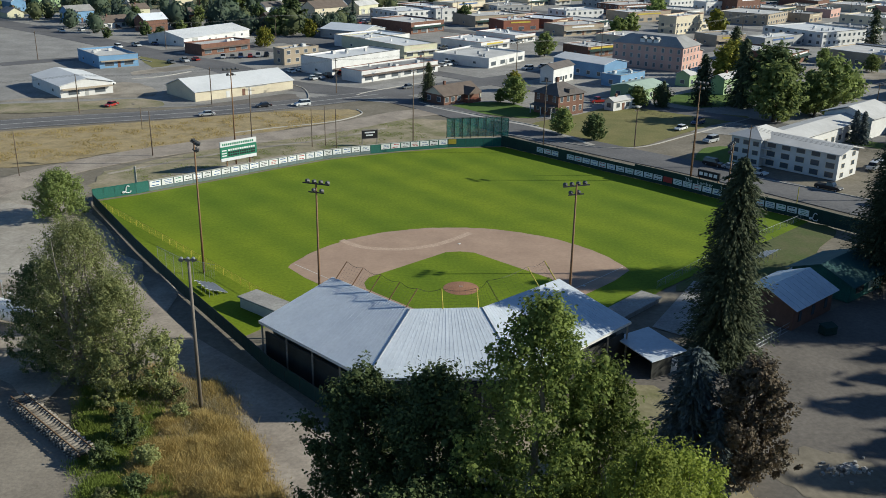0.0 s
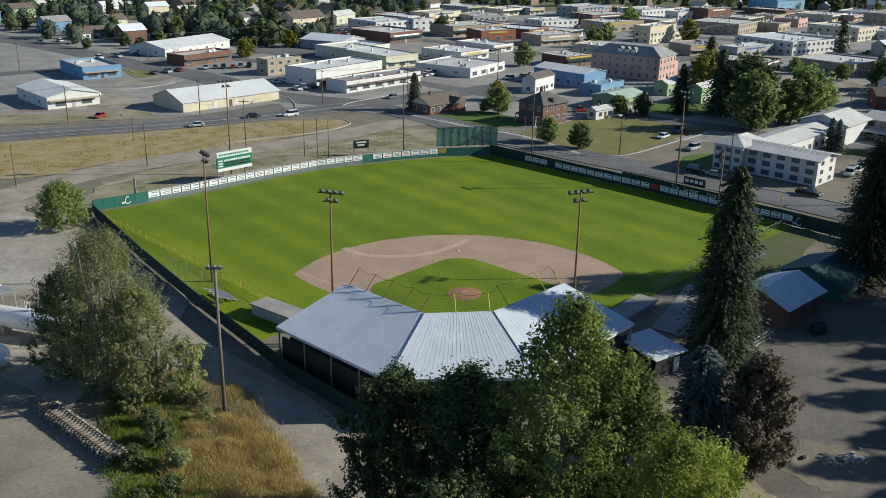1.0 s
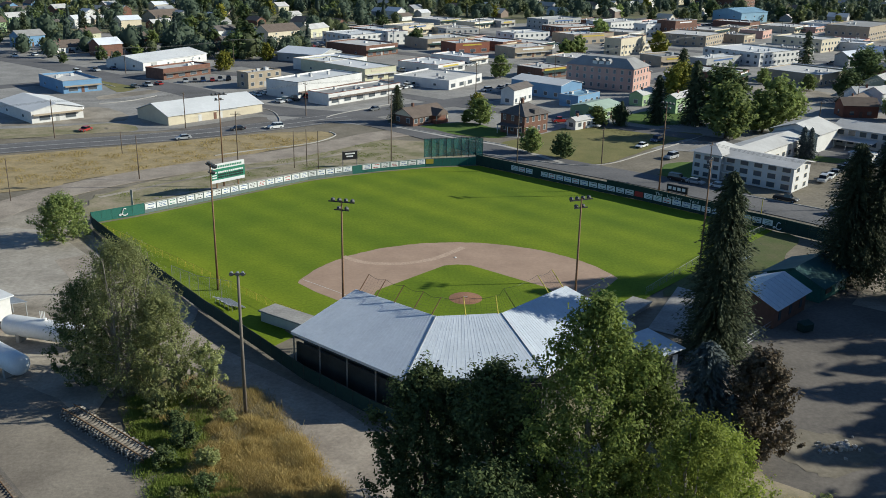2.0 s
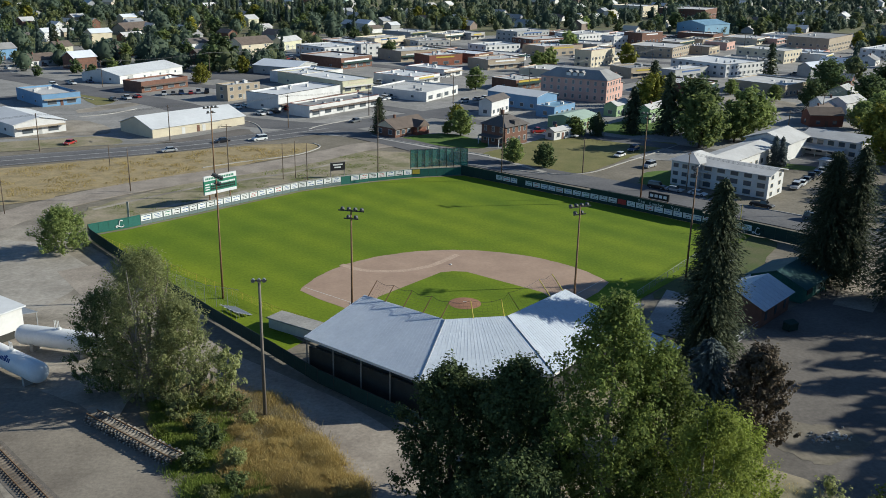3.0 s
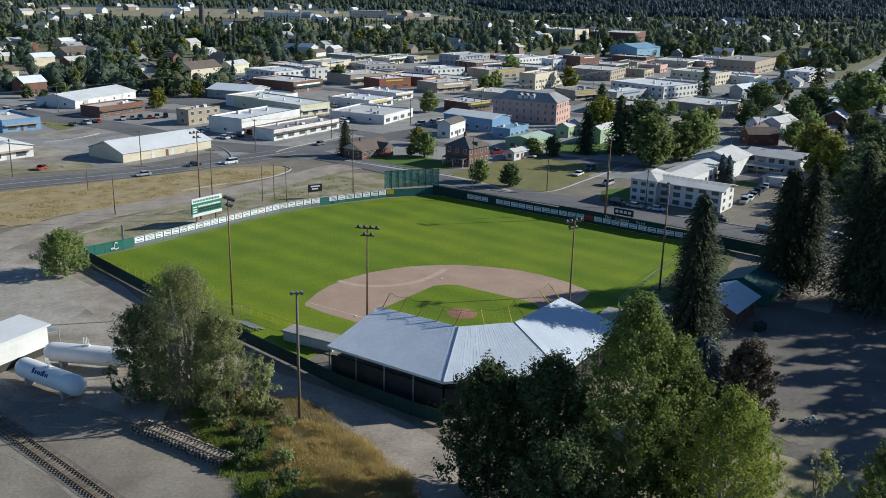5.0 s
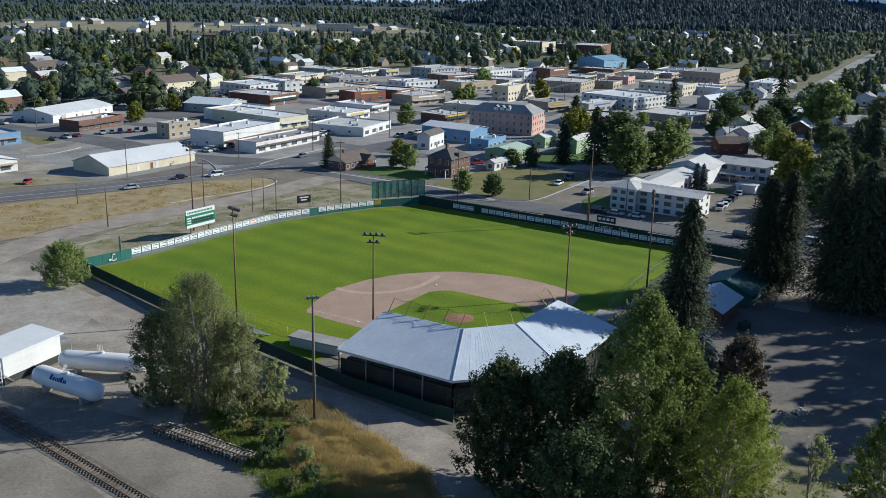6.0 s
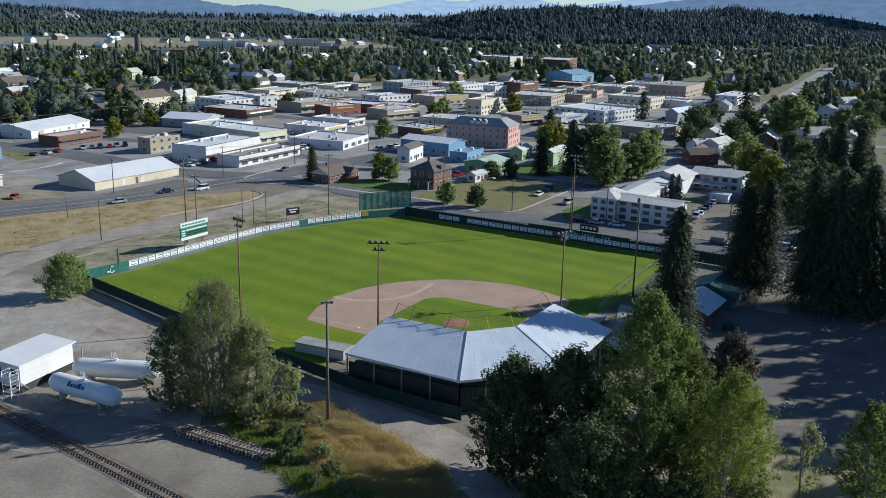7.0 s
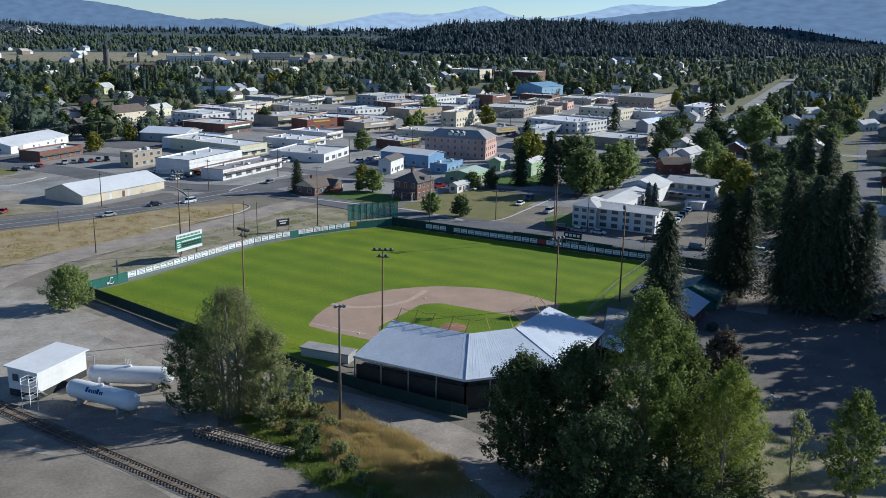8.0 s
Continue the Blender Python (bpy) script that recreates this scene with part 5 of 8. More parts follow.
# bungalow with crossed gables
bg = thing("house", "brown-roofed brick bungalow with half-timbered gables", "house", pose(-0.8, 164.1, 0, 0, 0, 42))
part("wall", MB().box(0, 0, 0, 15, 9, 2.9), "wall_brick", bg)
part("roof", MB().slab([(-0.6, -0.6, 2.8), (15.6, -0.6, 2.8), (15.6, 4.5, 5.4), (-0.6, 4.5, 5.4)], 0.15), "roof_brown", bg)
part("roof", MB().slab([(-0.6, 4.5, 5.4), (15.6, 4.5, 5.4), (15.6, 9.6, 2.8), (-0.6, 9.6, 2.8)], 0.15), "roof_brown", bg)
part("gable_wall", MB().add([(0, 0, 2.9), (0, 9, 2.9), (0, 4.5, 5.2), (15, 0, 2.9), (15, 9, 2.9), (15, 4.5, 5.2)], [(0, 2, 1), (3, 4, 5)]), "wall_cream", bg)
part("porch_gable", MB().add([(8, -2.4, 2.6), (14, -2.4, 2.6), (11, -2.4, 4.6), (8, 3.5, 2.6), (14, 3.5, 2.6), (11, 3.5, 4.6)], [(0, 1, 2), (1, 4, 5, 2), (3, 0, 2, 5)]), "roof_brown", bg)
part("porch_wall", MB().box(8.3, -2.2, 0, 13.7, 0, 1.1), "wall_red", bg)
for xx in (8.5, 13.4):
    part("porch_post", MB().box(xx - 0.15, -2.2, 1.1, xx + 0.15, -1.9, 2.6), "wall_cream", bg)
part("chimney", MB().box(4, 4.2, 4.6, 4.7, 4.9, 6.4), "wall_brick", bg)
windows_on(bg, 7.5, 0.9, 2.2, 3, pose(0, 0, 0))
windows_on(bg, 9, 0.9, 2.2, 2, pose(0, 9, 0, 0, 0, -90))

# pink hotel with a tiled mansard roof
ph = thing("hotel", "three-storey pink rendered hotel with grey hipped roof and dormers", "hotel", pose(89.6, 234.1, 0, 0, 0, 52))
w, d, h = 16.0, 29.0, 9.0
part("wall", MB().box(0, 0, 0, w, d, h), "wall_pink", ph)
part("roof", MB().add([(-0.6, -0.6, h), (w + 0.6, -0.6, h), (w + 0.6, d + 0.6, h), (-0.6, d + 0.6, h), (4, 5, h + 3.4), (w - 4, 5, h + 3.4), (w - 4, d - 5, h + 3.4), (4, d - 5, h + 3.4)], [(3, 2, 1, 0), (4, 5, 6, 7), (0, 1, 5, 4), (1, 2, 6, 5), (2, 3, 7, 6), (3, 0, 4, 7)]), "roof_grey", ph)
for yy in (11.4, 14.2, 17.0):
    dm = part("dormer", MB().box(0.6, yy - 1.0, h + 0.2, 4, yy + 1.0, h + 2.2), "wall_white", ph)
    part("dormer_roof", MB().slab([(0.3, yy - 1.2, h + 2.2), (0.3, yy, h + 3.0), (4.4, yy, h + 3.0), (4.4, yy - 1.2, h + 2.2)], 0.1).slab([(0.3, yy, h + 3.0), (0.3, yy + 1.2, h + 2.2), (4.4, yy + 1.2, h + 2.2), (4.4, yy, h + 3.0)], 0.1), "roof_grey", dm)
for z0 in (1.0, 3.9, 6.7):
    windows_on(ph, d, z0, z0 + 1.5, 9, pose(0, d, 0, 0, 0, -90), tall=0.95)
    windows_on(ph, w, z0, z0 + 1.5, 5, pose(0, 0, 0), tall=0.95)
part("annex", MB().box(w, 1.5, 0, w + 7, d * 0.5, 6), "wall_pink", ph)
part("annex_roof", MB().slab([(w, 1.0, 7.6), (w, d * 0.52, 7.6), (w + 7.5, d * 0.52, 6), (w + 7.5, 1.0, 6)][::-1], 0.2), "roof_grey", ph)
part("chimney", MB().box(w + 2, 3, 5, w + 3, 4, 10.5), "wall_brick", ph)

# motel: a three-level front block and long rear wings
mo = thing("motel", "white three-level motel with long grey hipped roofs and wings", "motel", pose(66.7, 100.0, 0, 0, 0, -47.5))
L, D, H = 25.2, 11.6, 6.1
part("wall", MB().box(0, 0, 0, 7.5, D, H + 0.4), "wall_white", mo)
part("wall", MB().box(7.5, 1.8, 0, L, D, H), "wall_white", mo)
part("roof", MB().add([(-0.8, -0.8, H + 0.4), (8.2, -0.8, H + 0.4), (8.2, D + 0.6, H + 0.4), (-0.8, D + 0.6, H + 0.4), (3.7, 4, H + 2.2), (3.7, D - 3, H + 2.2)], [(3, 2, 1, 0), (0, 1, 4), (1, 2, 5, 4), (2, 3, 5), (3, 0, 4, 5)]), "roof_paleg", mo)
part("roof", MB().slab([(6, 0.9, H), (L + 0.8, 0.9, H), (L + 0.8, D / 2 + 0.9, H + 1.2), (6, D / 2 + 0.9, H + 1.2)], 0.2), "roof_paleg", mo)
part("roof", MB().slab([(6, D / 2 + 0.9, H + 1.2), (L + 0.8, D / 2 + 0.9, H + 1.2), (L + 0.8, D + 0.8, H), (6, D + 0.8, H)], 0.2), "roof_paleg", mo)
part("gable_wall", MB().add([(L, 1.8, H), (L, D, H), (L, D / 2 + 0.9, H + 1.1), (L - 0.1, 1.8, H), (L - 0.1, D, H), (L - 0.1, D / 2 + 0.9, H + 1.1)], [(0, 1, 2), (5, 4, 3), (0, 2, 5, 3), (1, 4, 5, 2)]), "wall_white", mo)
for z0 in (0.5, 2.6, 4.7):
    windows_on(mo, 7.5, z0, z0 + 1.0, 3, pose(0, 0, 0), "wall_cream", 1.4)
    windows_on(mo, L - 7.5, z0, z0 + 1.2, 5, pose(7.5, 1.8, 0), "wall_cream", 2.6)
    windows_on(mo, D - 1.8, z0, z0 + 1.0, 2, pose(L, 1.8, 0, 0, 0, 90), "wall_cream", 1.4)
part("balcony", MB().box(6.8, 0.3, 2.2, 9.5, 1.9, 2.35).box(6.8, 0.3, 4.3, 9.5, 1.9, 4.45), "wall_white", mo)
def motel_wing(x0, y0, x1, y1, h, rise, along_y):
    """A low white wing under a shallow two-pitched roof with wide eaves."""
    part("wing_wall", MB().box(x0, y0, 0, x1, y1, h), "wall_white", mo)
    e, cx, cy = 0.9, (x0 + x1) / 2, (y0 + y1) / 2
    if along_y:
        halves = (((x0 - e, y1 + e, h), (x0 - e, y0 - e, h), (cx, y0 - e, h + rise), (cx, y1 + e, h + rise)), ((cx, y1 + e, h + rise), (cx, y0 - e, h + rise), (x1 + e, y0 - e, h), (x1 + e, y1 + e, h)))
        tri = [(x0, y0, h), (x1, y0, h), (cx, y0, h + rise * 0.9)]
    else:
        halves = (((x0 - e, y0 - e, h), (x1 + e, y0 - e, h), (x1 + e, cy, h + rise), (x0 - e, cy, h + rise)), ((x0 - e, cy, h + rise), (x1 + e, cy, h + rise), (x1 + e, y1 + e, h), (x0 - e, y1 + e, h)))
        tri = [(x1, y0, h), (x1, y1, h), (x1, cy, h + rise * 0.9)]
    for q in halves:
        part("wing_roof", MB().slab([Vector(c) + Vector((0, 0, 0.12)) for c in q], 0.16), "roof_paleg", mo)
    part("wing_gable", MB().add(tri, [(0, 1, 2)]), "wall_white", mo)


motel_wing(0.5, D + 0.1, 9.0, 49.0, 4.6, 1.3, True)
windows_on(mo, 36, 1.0, 2.3, 9, pose(9.0, D + 1, 0, 0, 0, 90), "wall_cream", 1.6)
motel_wing(-1.0, 50.0, 12.0, 65.0, 5.4, 2.4, True)
windows_on(mo, 13, 1.2, 2.6, 3, pose(-1.0, 50.0, 0), "wall_cream", 1.6)
motel_wing(10.5, 67.0, 27.5, 79.0, 5.2, 1.6, False)
for z0 in (0.9, 3.4):
    windows_on(mo, 16, z0, z0 + 1.3, 5, pose(10.7, 67.0, 0), "wall_cream", 1.8)
part("porch_roof", MB().slab([(11.0, 61.5, 2.7), (23.5, 61.5, 2.7), (23.5, 66.0, 3.1), (11.0, 66.0, 3.1)], 0.18), "roof_paleg", mo)
for xx in (12.5, 16.0, 19.5, 23.0):
    part("porch_post", MB().box(xx - 0.08, 61.7, 0, xx + 0.08, 61.86, 2.55), "wall_white", mo)
ms_ = thing("shed", "small white flat-roofed shed beside the motel lawn", "shed", mo.matrix_basis @ pose(22.4, 46.8, 0))
part("wall", MB().box(0, 0, 0, 6.0, 4.2, 2.5), "wall_white", ms_)
part("roof", MB().bevel_box(-0.4, -0.4, 2.52, 6.4, 4.6, 2.8, 0.06), "roof_paleg", ms_)
part("door", MB().box(1.0, -0.05, 0, 1.9, -0.004, 2.05), "wall_grey", ms_)

# ballpark buildings on the first-base side
cl = thing("clubhouse", "brick clubhouse with weathered pale metal gable roof", "clubhouse", pose(45.8, 3.7, 0, 0, 0, 41))
w, d, h = 11.3, 8.5, 3.4
part("wall", MB().box(0, 0, 0, w, d, h), "wall_brick", cl)
part("gable_wall", MB().add([(0, 0, h), (0, d, h), (0, d / 2, h + 1.9), (w, 0, h), (w, d, h), (w, d / 2, h + 1.9)], [(0, 2, 1), (3, 4, 5)]), "wall_brick", cl)
for q in (((-0.6, -0.7, h - 0.1), (w + 0.6, -0.7, h - 0.1), (w + 0.6, d / 2, h + 2.0), (-0.6, d / 2, h + 2.0)), ((-0.6, d / 2, h + 2.0), (w + 0.6, d / 2, h + 2.0), (w + 0.6, d + 0.7, h - 0.1), (-0.6, d + 0.7, h - 0.1))):
    n = 9
    for i in range(n):
        a, b = i / n, (i + 1) / n - 0.006
        p = [Vector(c) for c in q]
        part("roof_panel", MB().slab([p[0].lerp(p[1], a), p[0].lerp(p[1], b), p[3].lerp(p[2], b), p[3].lerp(p[2], a)], 0.06), "roof_sheet", cl)
windows_on(cl, w, 1.0, 2.4, 3, pose(0, 0, 0), "wall_dark", 0.7)
sh = thing("shed", "dark open-fronted shed with pale mono-pitch metal roof", "shed", pose(26.8, -8.6, 0, 0, 0, 30))
part("wall", MB().box(-4.6, 0.1, 0, 0.0, 0.25, 2.7).box(-4.6, 5.8, 0, 0, 6, 3.1).box(-0.15, 0.25, 0, 0, 5.8, 2.8), "wall_dark", sh)
part("door", MB().box(-1.3, 0.0, 0, -0.3, 0.08, 2.05), "wall_white", sh, "pale door")
part("roof", MB().slab([(-5.2, -0.5, 2.75), (0.6, -0.5, 2.95), (0.6, 6.6, 3.35), (-5.2, 6.6, 3.15)], 0.12), "roof_sheet", sh)
gb = thing("concession_stand", "dark green building with teal metal roof beside tall spruces", "building", pose(58.1, 13.7, 0, 0, 0, 40))
w, d, h = 10.5, 9.5, 3.0
part("wall", MB().box(0, 0, 0, w, d, h), "fence_green", gb)
part("gable_wall", MB().add([(0, 0, h), (0, d, h), (0, d / 2, h + 2.0), (w, 0, h), (w, d, h), (w, d / 2, h + 2.0)], [(0, 2, 1), (3, 4, 5)]), "fence_green", gb)
part("roof", MB().slab([(-0.7, -0.9, h - 0.1), (w + 0.7, -0.9, h - 0.1), (w + 0.7, d / 2, h + 2.1), (-0.7, d / 2, h + 2.1)], 0.14), "roof_teal", gb)
part("roof", MB().slab([(-0.7, d / 2, h + 2.1), (w + 0.7, d / 2, h + 2.1), (w + 0.7, d + 0.9, h - 0.1), (-0.7, d + 0.9, h - 0.1)], 0.14), "roof_teal", gb)
part("hatch", MB().box(2, -0.08, 1.0, 4.4, -0.01, 2.1), "wall_dark", gb)
part("mural_panel", MB().box(6.0, -0.07, 0.5, 9.6, -0.01, 2.4), "roof_mint", gb)
ga = thing("metal_gate", "galvanised tube gate and fence by the clubhouse", "gate", pose(38.0, -3.3, 0, 0, 0, 42))
for i in range(4):
    g = MB().tube((i * 2.4, 0, 0), (i * 2.4, 0, 1.6), 0.04, n=6)
    part("post", g, "galv_steel", ga)
    for z in (0.3, 0.9, 1.5):
        part("rail", MB().tube((i * 2.4, 0, z), (i * 2.4 + 2.4, 0, z), 0.03, n=6), "galv_steel", ga)
dm = thing("dumpster", "dark green steel waste dumpster on the dirt lot", "dumpster", pose(49.8, 1.8, 0, 0, 0, 20))
part("body", MB().prism([(0, 0), (2.0, 0), (2.1, 1.3), (-0.1, 1.3)], 0.1, 1.25), "fence_dark", dm)
part("lid", MB().slab([(-0.05, -0.05, 1.26), (2.05, -0.05, 1.26), (2.15, 1.35, 1.5), (-0.15, 1.35, 1.5)], 0.06), "fence_dark", dm)

# ---------- propane yard, tracks ----------
pb = thing("plant_building", "white metal plant building with flat roof on a dark base", "building", pose(-75.7, 1.6, 0, 0, 0, 52.5))
part("base", MB().box(0, 0, 0, 11.1, 5.8, 1.2), "wall_dark", pb)
part("wall", MB().box(-0.05, -0.05, 1.2, 11.15, 5.85, 4.7), "wall_white", pb)
part("roof", MB().slab([(-0.5, -0.5, 4.75), (11.6, -0.5, 4.75), (11.6, 6.3, 5.15), (-0.5, 6.3, 5.15)], 0.2), "roof_white", pb)
windows_on(pb, 5.8, 2.6, 3.8, 2, pose(0, 5.8, 0, 0, 0, -90), "wall_white", 1.2)
part("lean_to", MB().slab([(11.2, 0.5, 3.2), (14.2, 0.5, 2.6), (14.2, 4.5, 2.6), (11.2, 4.5, 3.2)], 0.1), "galv_steel", pb)
for yy in (0.7, 4.3):
    part("lean_to_post", MB().box(13.9, yy - 0.06, 0, 14.05, yy + 0.06, 2.55), "galv_steel", pb)
stw = thing("stair_tower", "white steel loading stair tower beside the track", "stair", pose(-76.7, -1.1, 0, 0, 0, 52))
for px, py in ((0, 0), (1.6, 0), (1.6, 1.6), (0, 1.6)):
    part("post", MB().box(px - 0.05, py - 0.05, 0, px + 0.05, py + 0.05, 4.6), "tank_white", stw)
for z in (1.2, 2.4, 3.5):
    part("platform", MB().box(-0.1, -0.1, z, 1.7, 1.7, z + 0.06), "galv_steel", stw)
for z in (1.9, 3.0, 4.0, 4.55):
    for q in (((0, 0), (1.6, 0)), ((1.6, 0), (1.6, 1.6)), ((1.6, 1.6), (0, 1.6)), ((0, 1.6), (0, 0))):
        part("guard_rail", MB().tube((*q[0], z), (*q[1], z), 0.03, n=6), "tank_white", stw)
for i in range(8):
    part("tread", MB().box(1.7 + i * 0.3, 0.4, 2.35 - i * 0.27, 2.0 + i * 0.3, 1.3, 2.39 - i * 0.27), "galv_steel", stw)


def tank(ax, ay, bx, by, r, z, letters):
    L = math.dist((ax, ay), (bx, by))
    t = thing("propane_tank", "long white cylindrical propane tank on concrete saddles", "tank", pose(ax, ay, 0, 0, 0, rot(bx - ax, by - ay)), "propane tanks")
    mb, n, prof = MB(), 28, []
    for i in range(7):
        q = math.pi / 2 * i / 6
        prof.append((r - r * math.cos(q), r * math.sin(q)))
    prof = [(0.02, 0.02)] + prof[1:] + [(L - a, b) for a, b in prof[:0:-1]] + [(L - 0.02, 0.02)]
    for x, q in prof:
        mb.v += [(x, q * math.cos(2 * math.pi * i / n), z + q * math.sin(2 * math.pi * i / n)) for i in range(n)]
    for k in range(len(prof) - 1):
        mb.f += [(k * n + i, k * n + (i + 1) % n, (k + 1) * n + (i + 1) % n, (k + 1) * n + i) for i in range(n)]
    part("shell", mb, "tank_white", t, smooth=True)
    for s in (0.22, 0.78):
        part("saddle", MB().prism([(L * s - 0.25, -r * 0.85), (L * s + 0.25, -r * 0.85), (L * s + 0.25, r * 0.85), (L * s - 0.25, r * 0.85)], 0, z - r * 0.55), "concrete", t)
    for i in range(4):
        part("vent_pipe", MB().tube((L * 0.45 + i * 0.25, 0, z + r - 0.05), (L * 0.45 + i * 0.25, 0, z + r + 1.3), 0.04, n=6), "tank_white", t)
    part("valve_dome", MB().tube((L * 0.5, 0, z + r - 0.1), (L * 0.5, 0, z + r + 0.25), 0.3, n=12), "tank_white", t)
    if letters:
        x = L * 0.34
        for i, (lw, lh) in enumerate(((0.62, 0.8), (0.55, 0.5), (0.38, 0.5), (0.36, 0.5), (0.28, 0.65), (0.62, 0.8), (0.4, 0.5), (0.36, 0.5))):
            lb = MB()
            for j in range(4):
                a0 = math.radians(22 + 26 * lh / 0.8 * j / 4 * 1.2)
                a1 = math.radians(22 + 26 * lh / 0.8 * (j + 1) / 4 * 1.2)
                q = [(xx, -(r + 0.012) * math.cos(a), z + (r + 0.012) * math.sin(a)) for xx, a in ((x, a0), (x + lw * 0.8, a0), (x + lw * 0.8, a1), (x, a1))]
                lb.quad(*q)
            part("lettering_bar", lb, "blue_lettering", t)
            x += lw
    return t


tank(-71.1, 0.9, -60.7, -8.7, 1.5, 2.1, True)
tank(-68.5, 6.0, -54.9, 0.9, 1.5, 2.1, False)
screen_fence([(-77.5, -3.8), (-73.3, -2.6), (-69.5, -6.8)], 1.8, "thin chain-link fence round the loading stair", rail="galv_steel", infill=False, name="chainlink_fence", step=2.0)

u = Vector((26.0, -34.0, 0)).normalized()
nv = Vector((-u.y, u.x, 0))
tr = thing("railway_track", "railway track on dark ballast with timber sleepers", "railway track")
c0 = Vector((-80.5, -0.9, 0)) - u * 70
LT = 150.0
bd = MB()
for o, wd, z in ((0, 1.75, 0.02),):
    q = [c0 - nv * wd, c0 + u * LT - nv * wd, c0 + u * LT + nv * wd, c0 + nv * wd]
    bd.prism([(p.x, p.y) for p in q], -0.1, z)
part("ballast_bed", bd, "ballast", tr)
sl = MB().bevel_box(-1.25, -0.12, 0.0, 1.25, 0.12, 0.13, 0.02).mesh("sleeper", "sleeper_wood")
for i in range(int(LT / 0.62)):
    p = c0 + u * (i * 0.62)
    part("sleeper", sl, None, tr, m=pose(p.x, p.y, 0.01, 0, 0, rot(nv.x, nv.y)))
for s in (-0.72, 0.72):
    a, b = c0 + nv * s, c0 + u * LT + nv * s
    part("rail", MB().add([tuple(p + nv * o + Vector((0, 0, z))) for p in (a, b) for o, z in ((-0.035, 0.13), (0.035, 0.13), (0.035, 0.29), (-0.035, 0.29))], [(0, 4, 5, 1), (1, 5, 6, 2), (2, 6, 7, 3), (3, 7, 4, 0), (0, 1, 2, 3), (7, 6, 5, 4)]), "rust_steel", tr)

# stacked panels of old track
a, b = Vector((-52.6, -17.7, 0)), Vector((-40.5, -29.5, 0))
u2 = (b - a).normalized()
n2 = Vector((-u2.y, u2.x, 0))
sp = thing("track_panel", "old track panels with grey sleepers stacked on the gravel", "track panels")
rr = random.Random(8)
sl2 = MB().bevel_box(-1.2, -0.13, 0.0, 1.2, 0.13, 0.2, 0.03).mesh("old_sleeper", "weathered_sleeper" if "weathered_sleeper" in MATS else mat("weathered_sleeper", (0.34, 0.31, 0.27), (0.14, 0.12, 0.10), 0.6, 0.9, 0.01, vary=0.4))
Ls = (b - a).length
for layer, z in ((0, 0.0), (1, 0.38), (2, 0.76)):
    for i in range(int(Ls / 0.62)):
        p = a + u2 * (i * 0.62 + 0.2 + layer * 0.1) + n2 * rr.uniform(-0.15, 0.15)
        part("sleeper", sl2, None, sp, m=pose(p.x, p.y, z, 0, 0, rot(n2.x, n2.y) + rr.uniform(-5, 5)))
    for s in (-0.72, 0.72):
        q0, q1 = a + n2 * s, b + n2 * s
        part("rail", MB().add([tuple(p + n2 * o + Vector((0, 0, zz))) for p in (q0, q1) for o, zz in ((-0.04, z + 0.2), (0.04, z + 0.2), (0.04, z + 0.37), (-0.04, z + 0.37))], [(0, 4, 5, 1), (1, 5, 6, 2), (2, 6, 7, 3), (3, 7, 4, 0), (0, 1, 2, 3), (7, 6, 5, 4)]), "rust_steel", sp)


# ---------- utility lines ----------
def line_of_poles(pts, h):
    """Wooden poles with a crossarm, and sagging wires from pole to pole."""
    tops = []
    for k, (x, y) in enumerate(pts):
        a, b = pts[max(k - 1, 0)], pts[min(k + 1, len(pts) - 1)]
        ang = rot(b[0] - a[0], b[1] - a[1])
        u = thing("utility_pole", "weathered wooden utility pole with a crossarm and wires", "pole", pose(x, y, 0, 0, 0, ang), "utility poles")
        part("shaft", MB().tube((0, 0, -0.1), (0, 0, h), 0.17, 0.11, 8), "pole_wood", u)
        part("crossarm", MB().box(-0.06, -1.2, h - 0.7, 0.06, 1.2, h - 0.55), "pole_wood", u)
        for yy in (-1.1, 0.0, 1.1):
            part("insulator", MB().tube((0, yy, h - 0.55), (0, yy, h - 0.35), 0.06, n=6), "galv_steel", u)
        if k < len(pts) - 1:
            L = math.dist((x, y), b)
            for yy in (-1.1, 0.0, 1.1):
                q = [(L * i / 8, yy, h - 0.35 - 4 * 0.9 * (i / 8) * (1 - i / 8)) for i in range(9)]
                w = MB().add([(x_, y_ + o, z_ + u_) for x_, y_, z_ in q for o, u_ in ((-0.02, -0.012), (0.02, -0.012), (0.0, 0.022))], [(3 * i + j, 3 * i + (j + 1) % 3, 3 * i + 3 + (j + 1) % 3, 3 * i + 3 + j) for i in range(8) for j in range(3)])
                part("wire", w, "dark_steel", u, m=pose(0, 0, 0, 0, 0, rot(b[0] - x, b[1] - y) - ang))


line_of_poles([(-140.3, 130.9), (-104.7, 147.0), (-70.4, 161.4), (-35.2, 182.9), (-7.2, 206.2)], 11)
line_of_poles([(-7.2, 206.2), (27.4, 234.3), (64.7, 265.1), (105.2, 304.8), (148.8, 347.7), (195.7, 396.0), (246.1, 448.0)], 11)
line_of_poles([(-155.5, 244.5), (-116.2, 280.0), (-75.9, 316.4), (-34.7, 355.5), (9.7, 403.7), (55.2, 451.0)], 11)
line_of_poles([(46.5, 112.5), (68.6, 93.4), (92.9, 68.1), (111.2, 46.3)], 10)
line_of_poles([(126.7, 154.6), (159.9, 193.3), (200.5, 237.3), (246.5, 284.7), (298.3, 335.9)], 10)


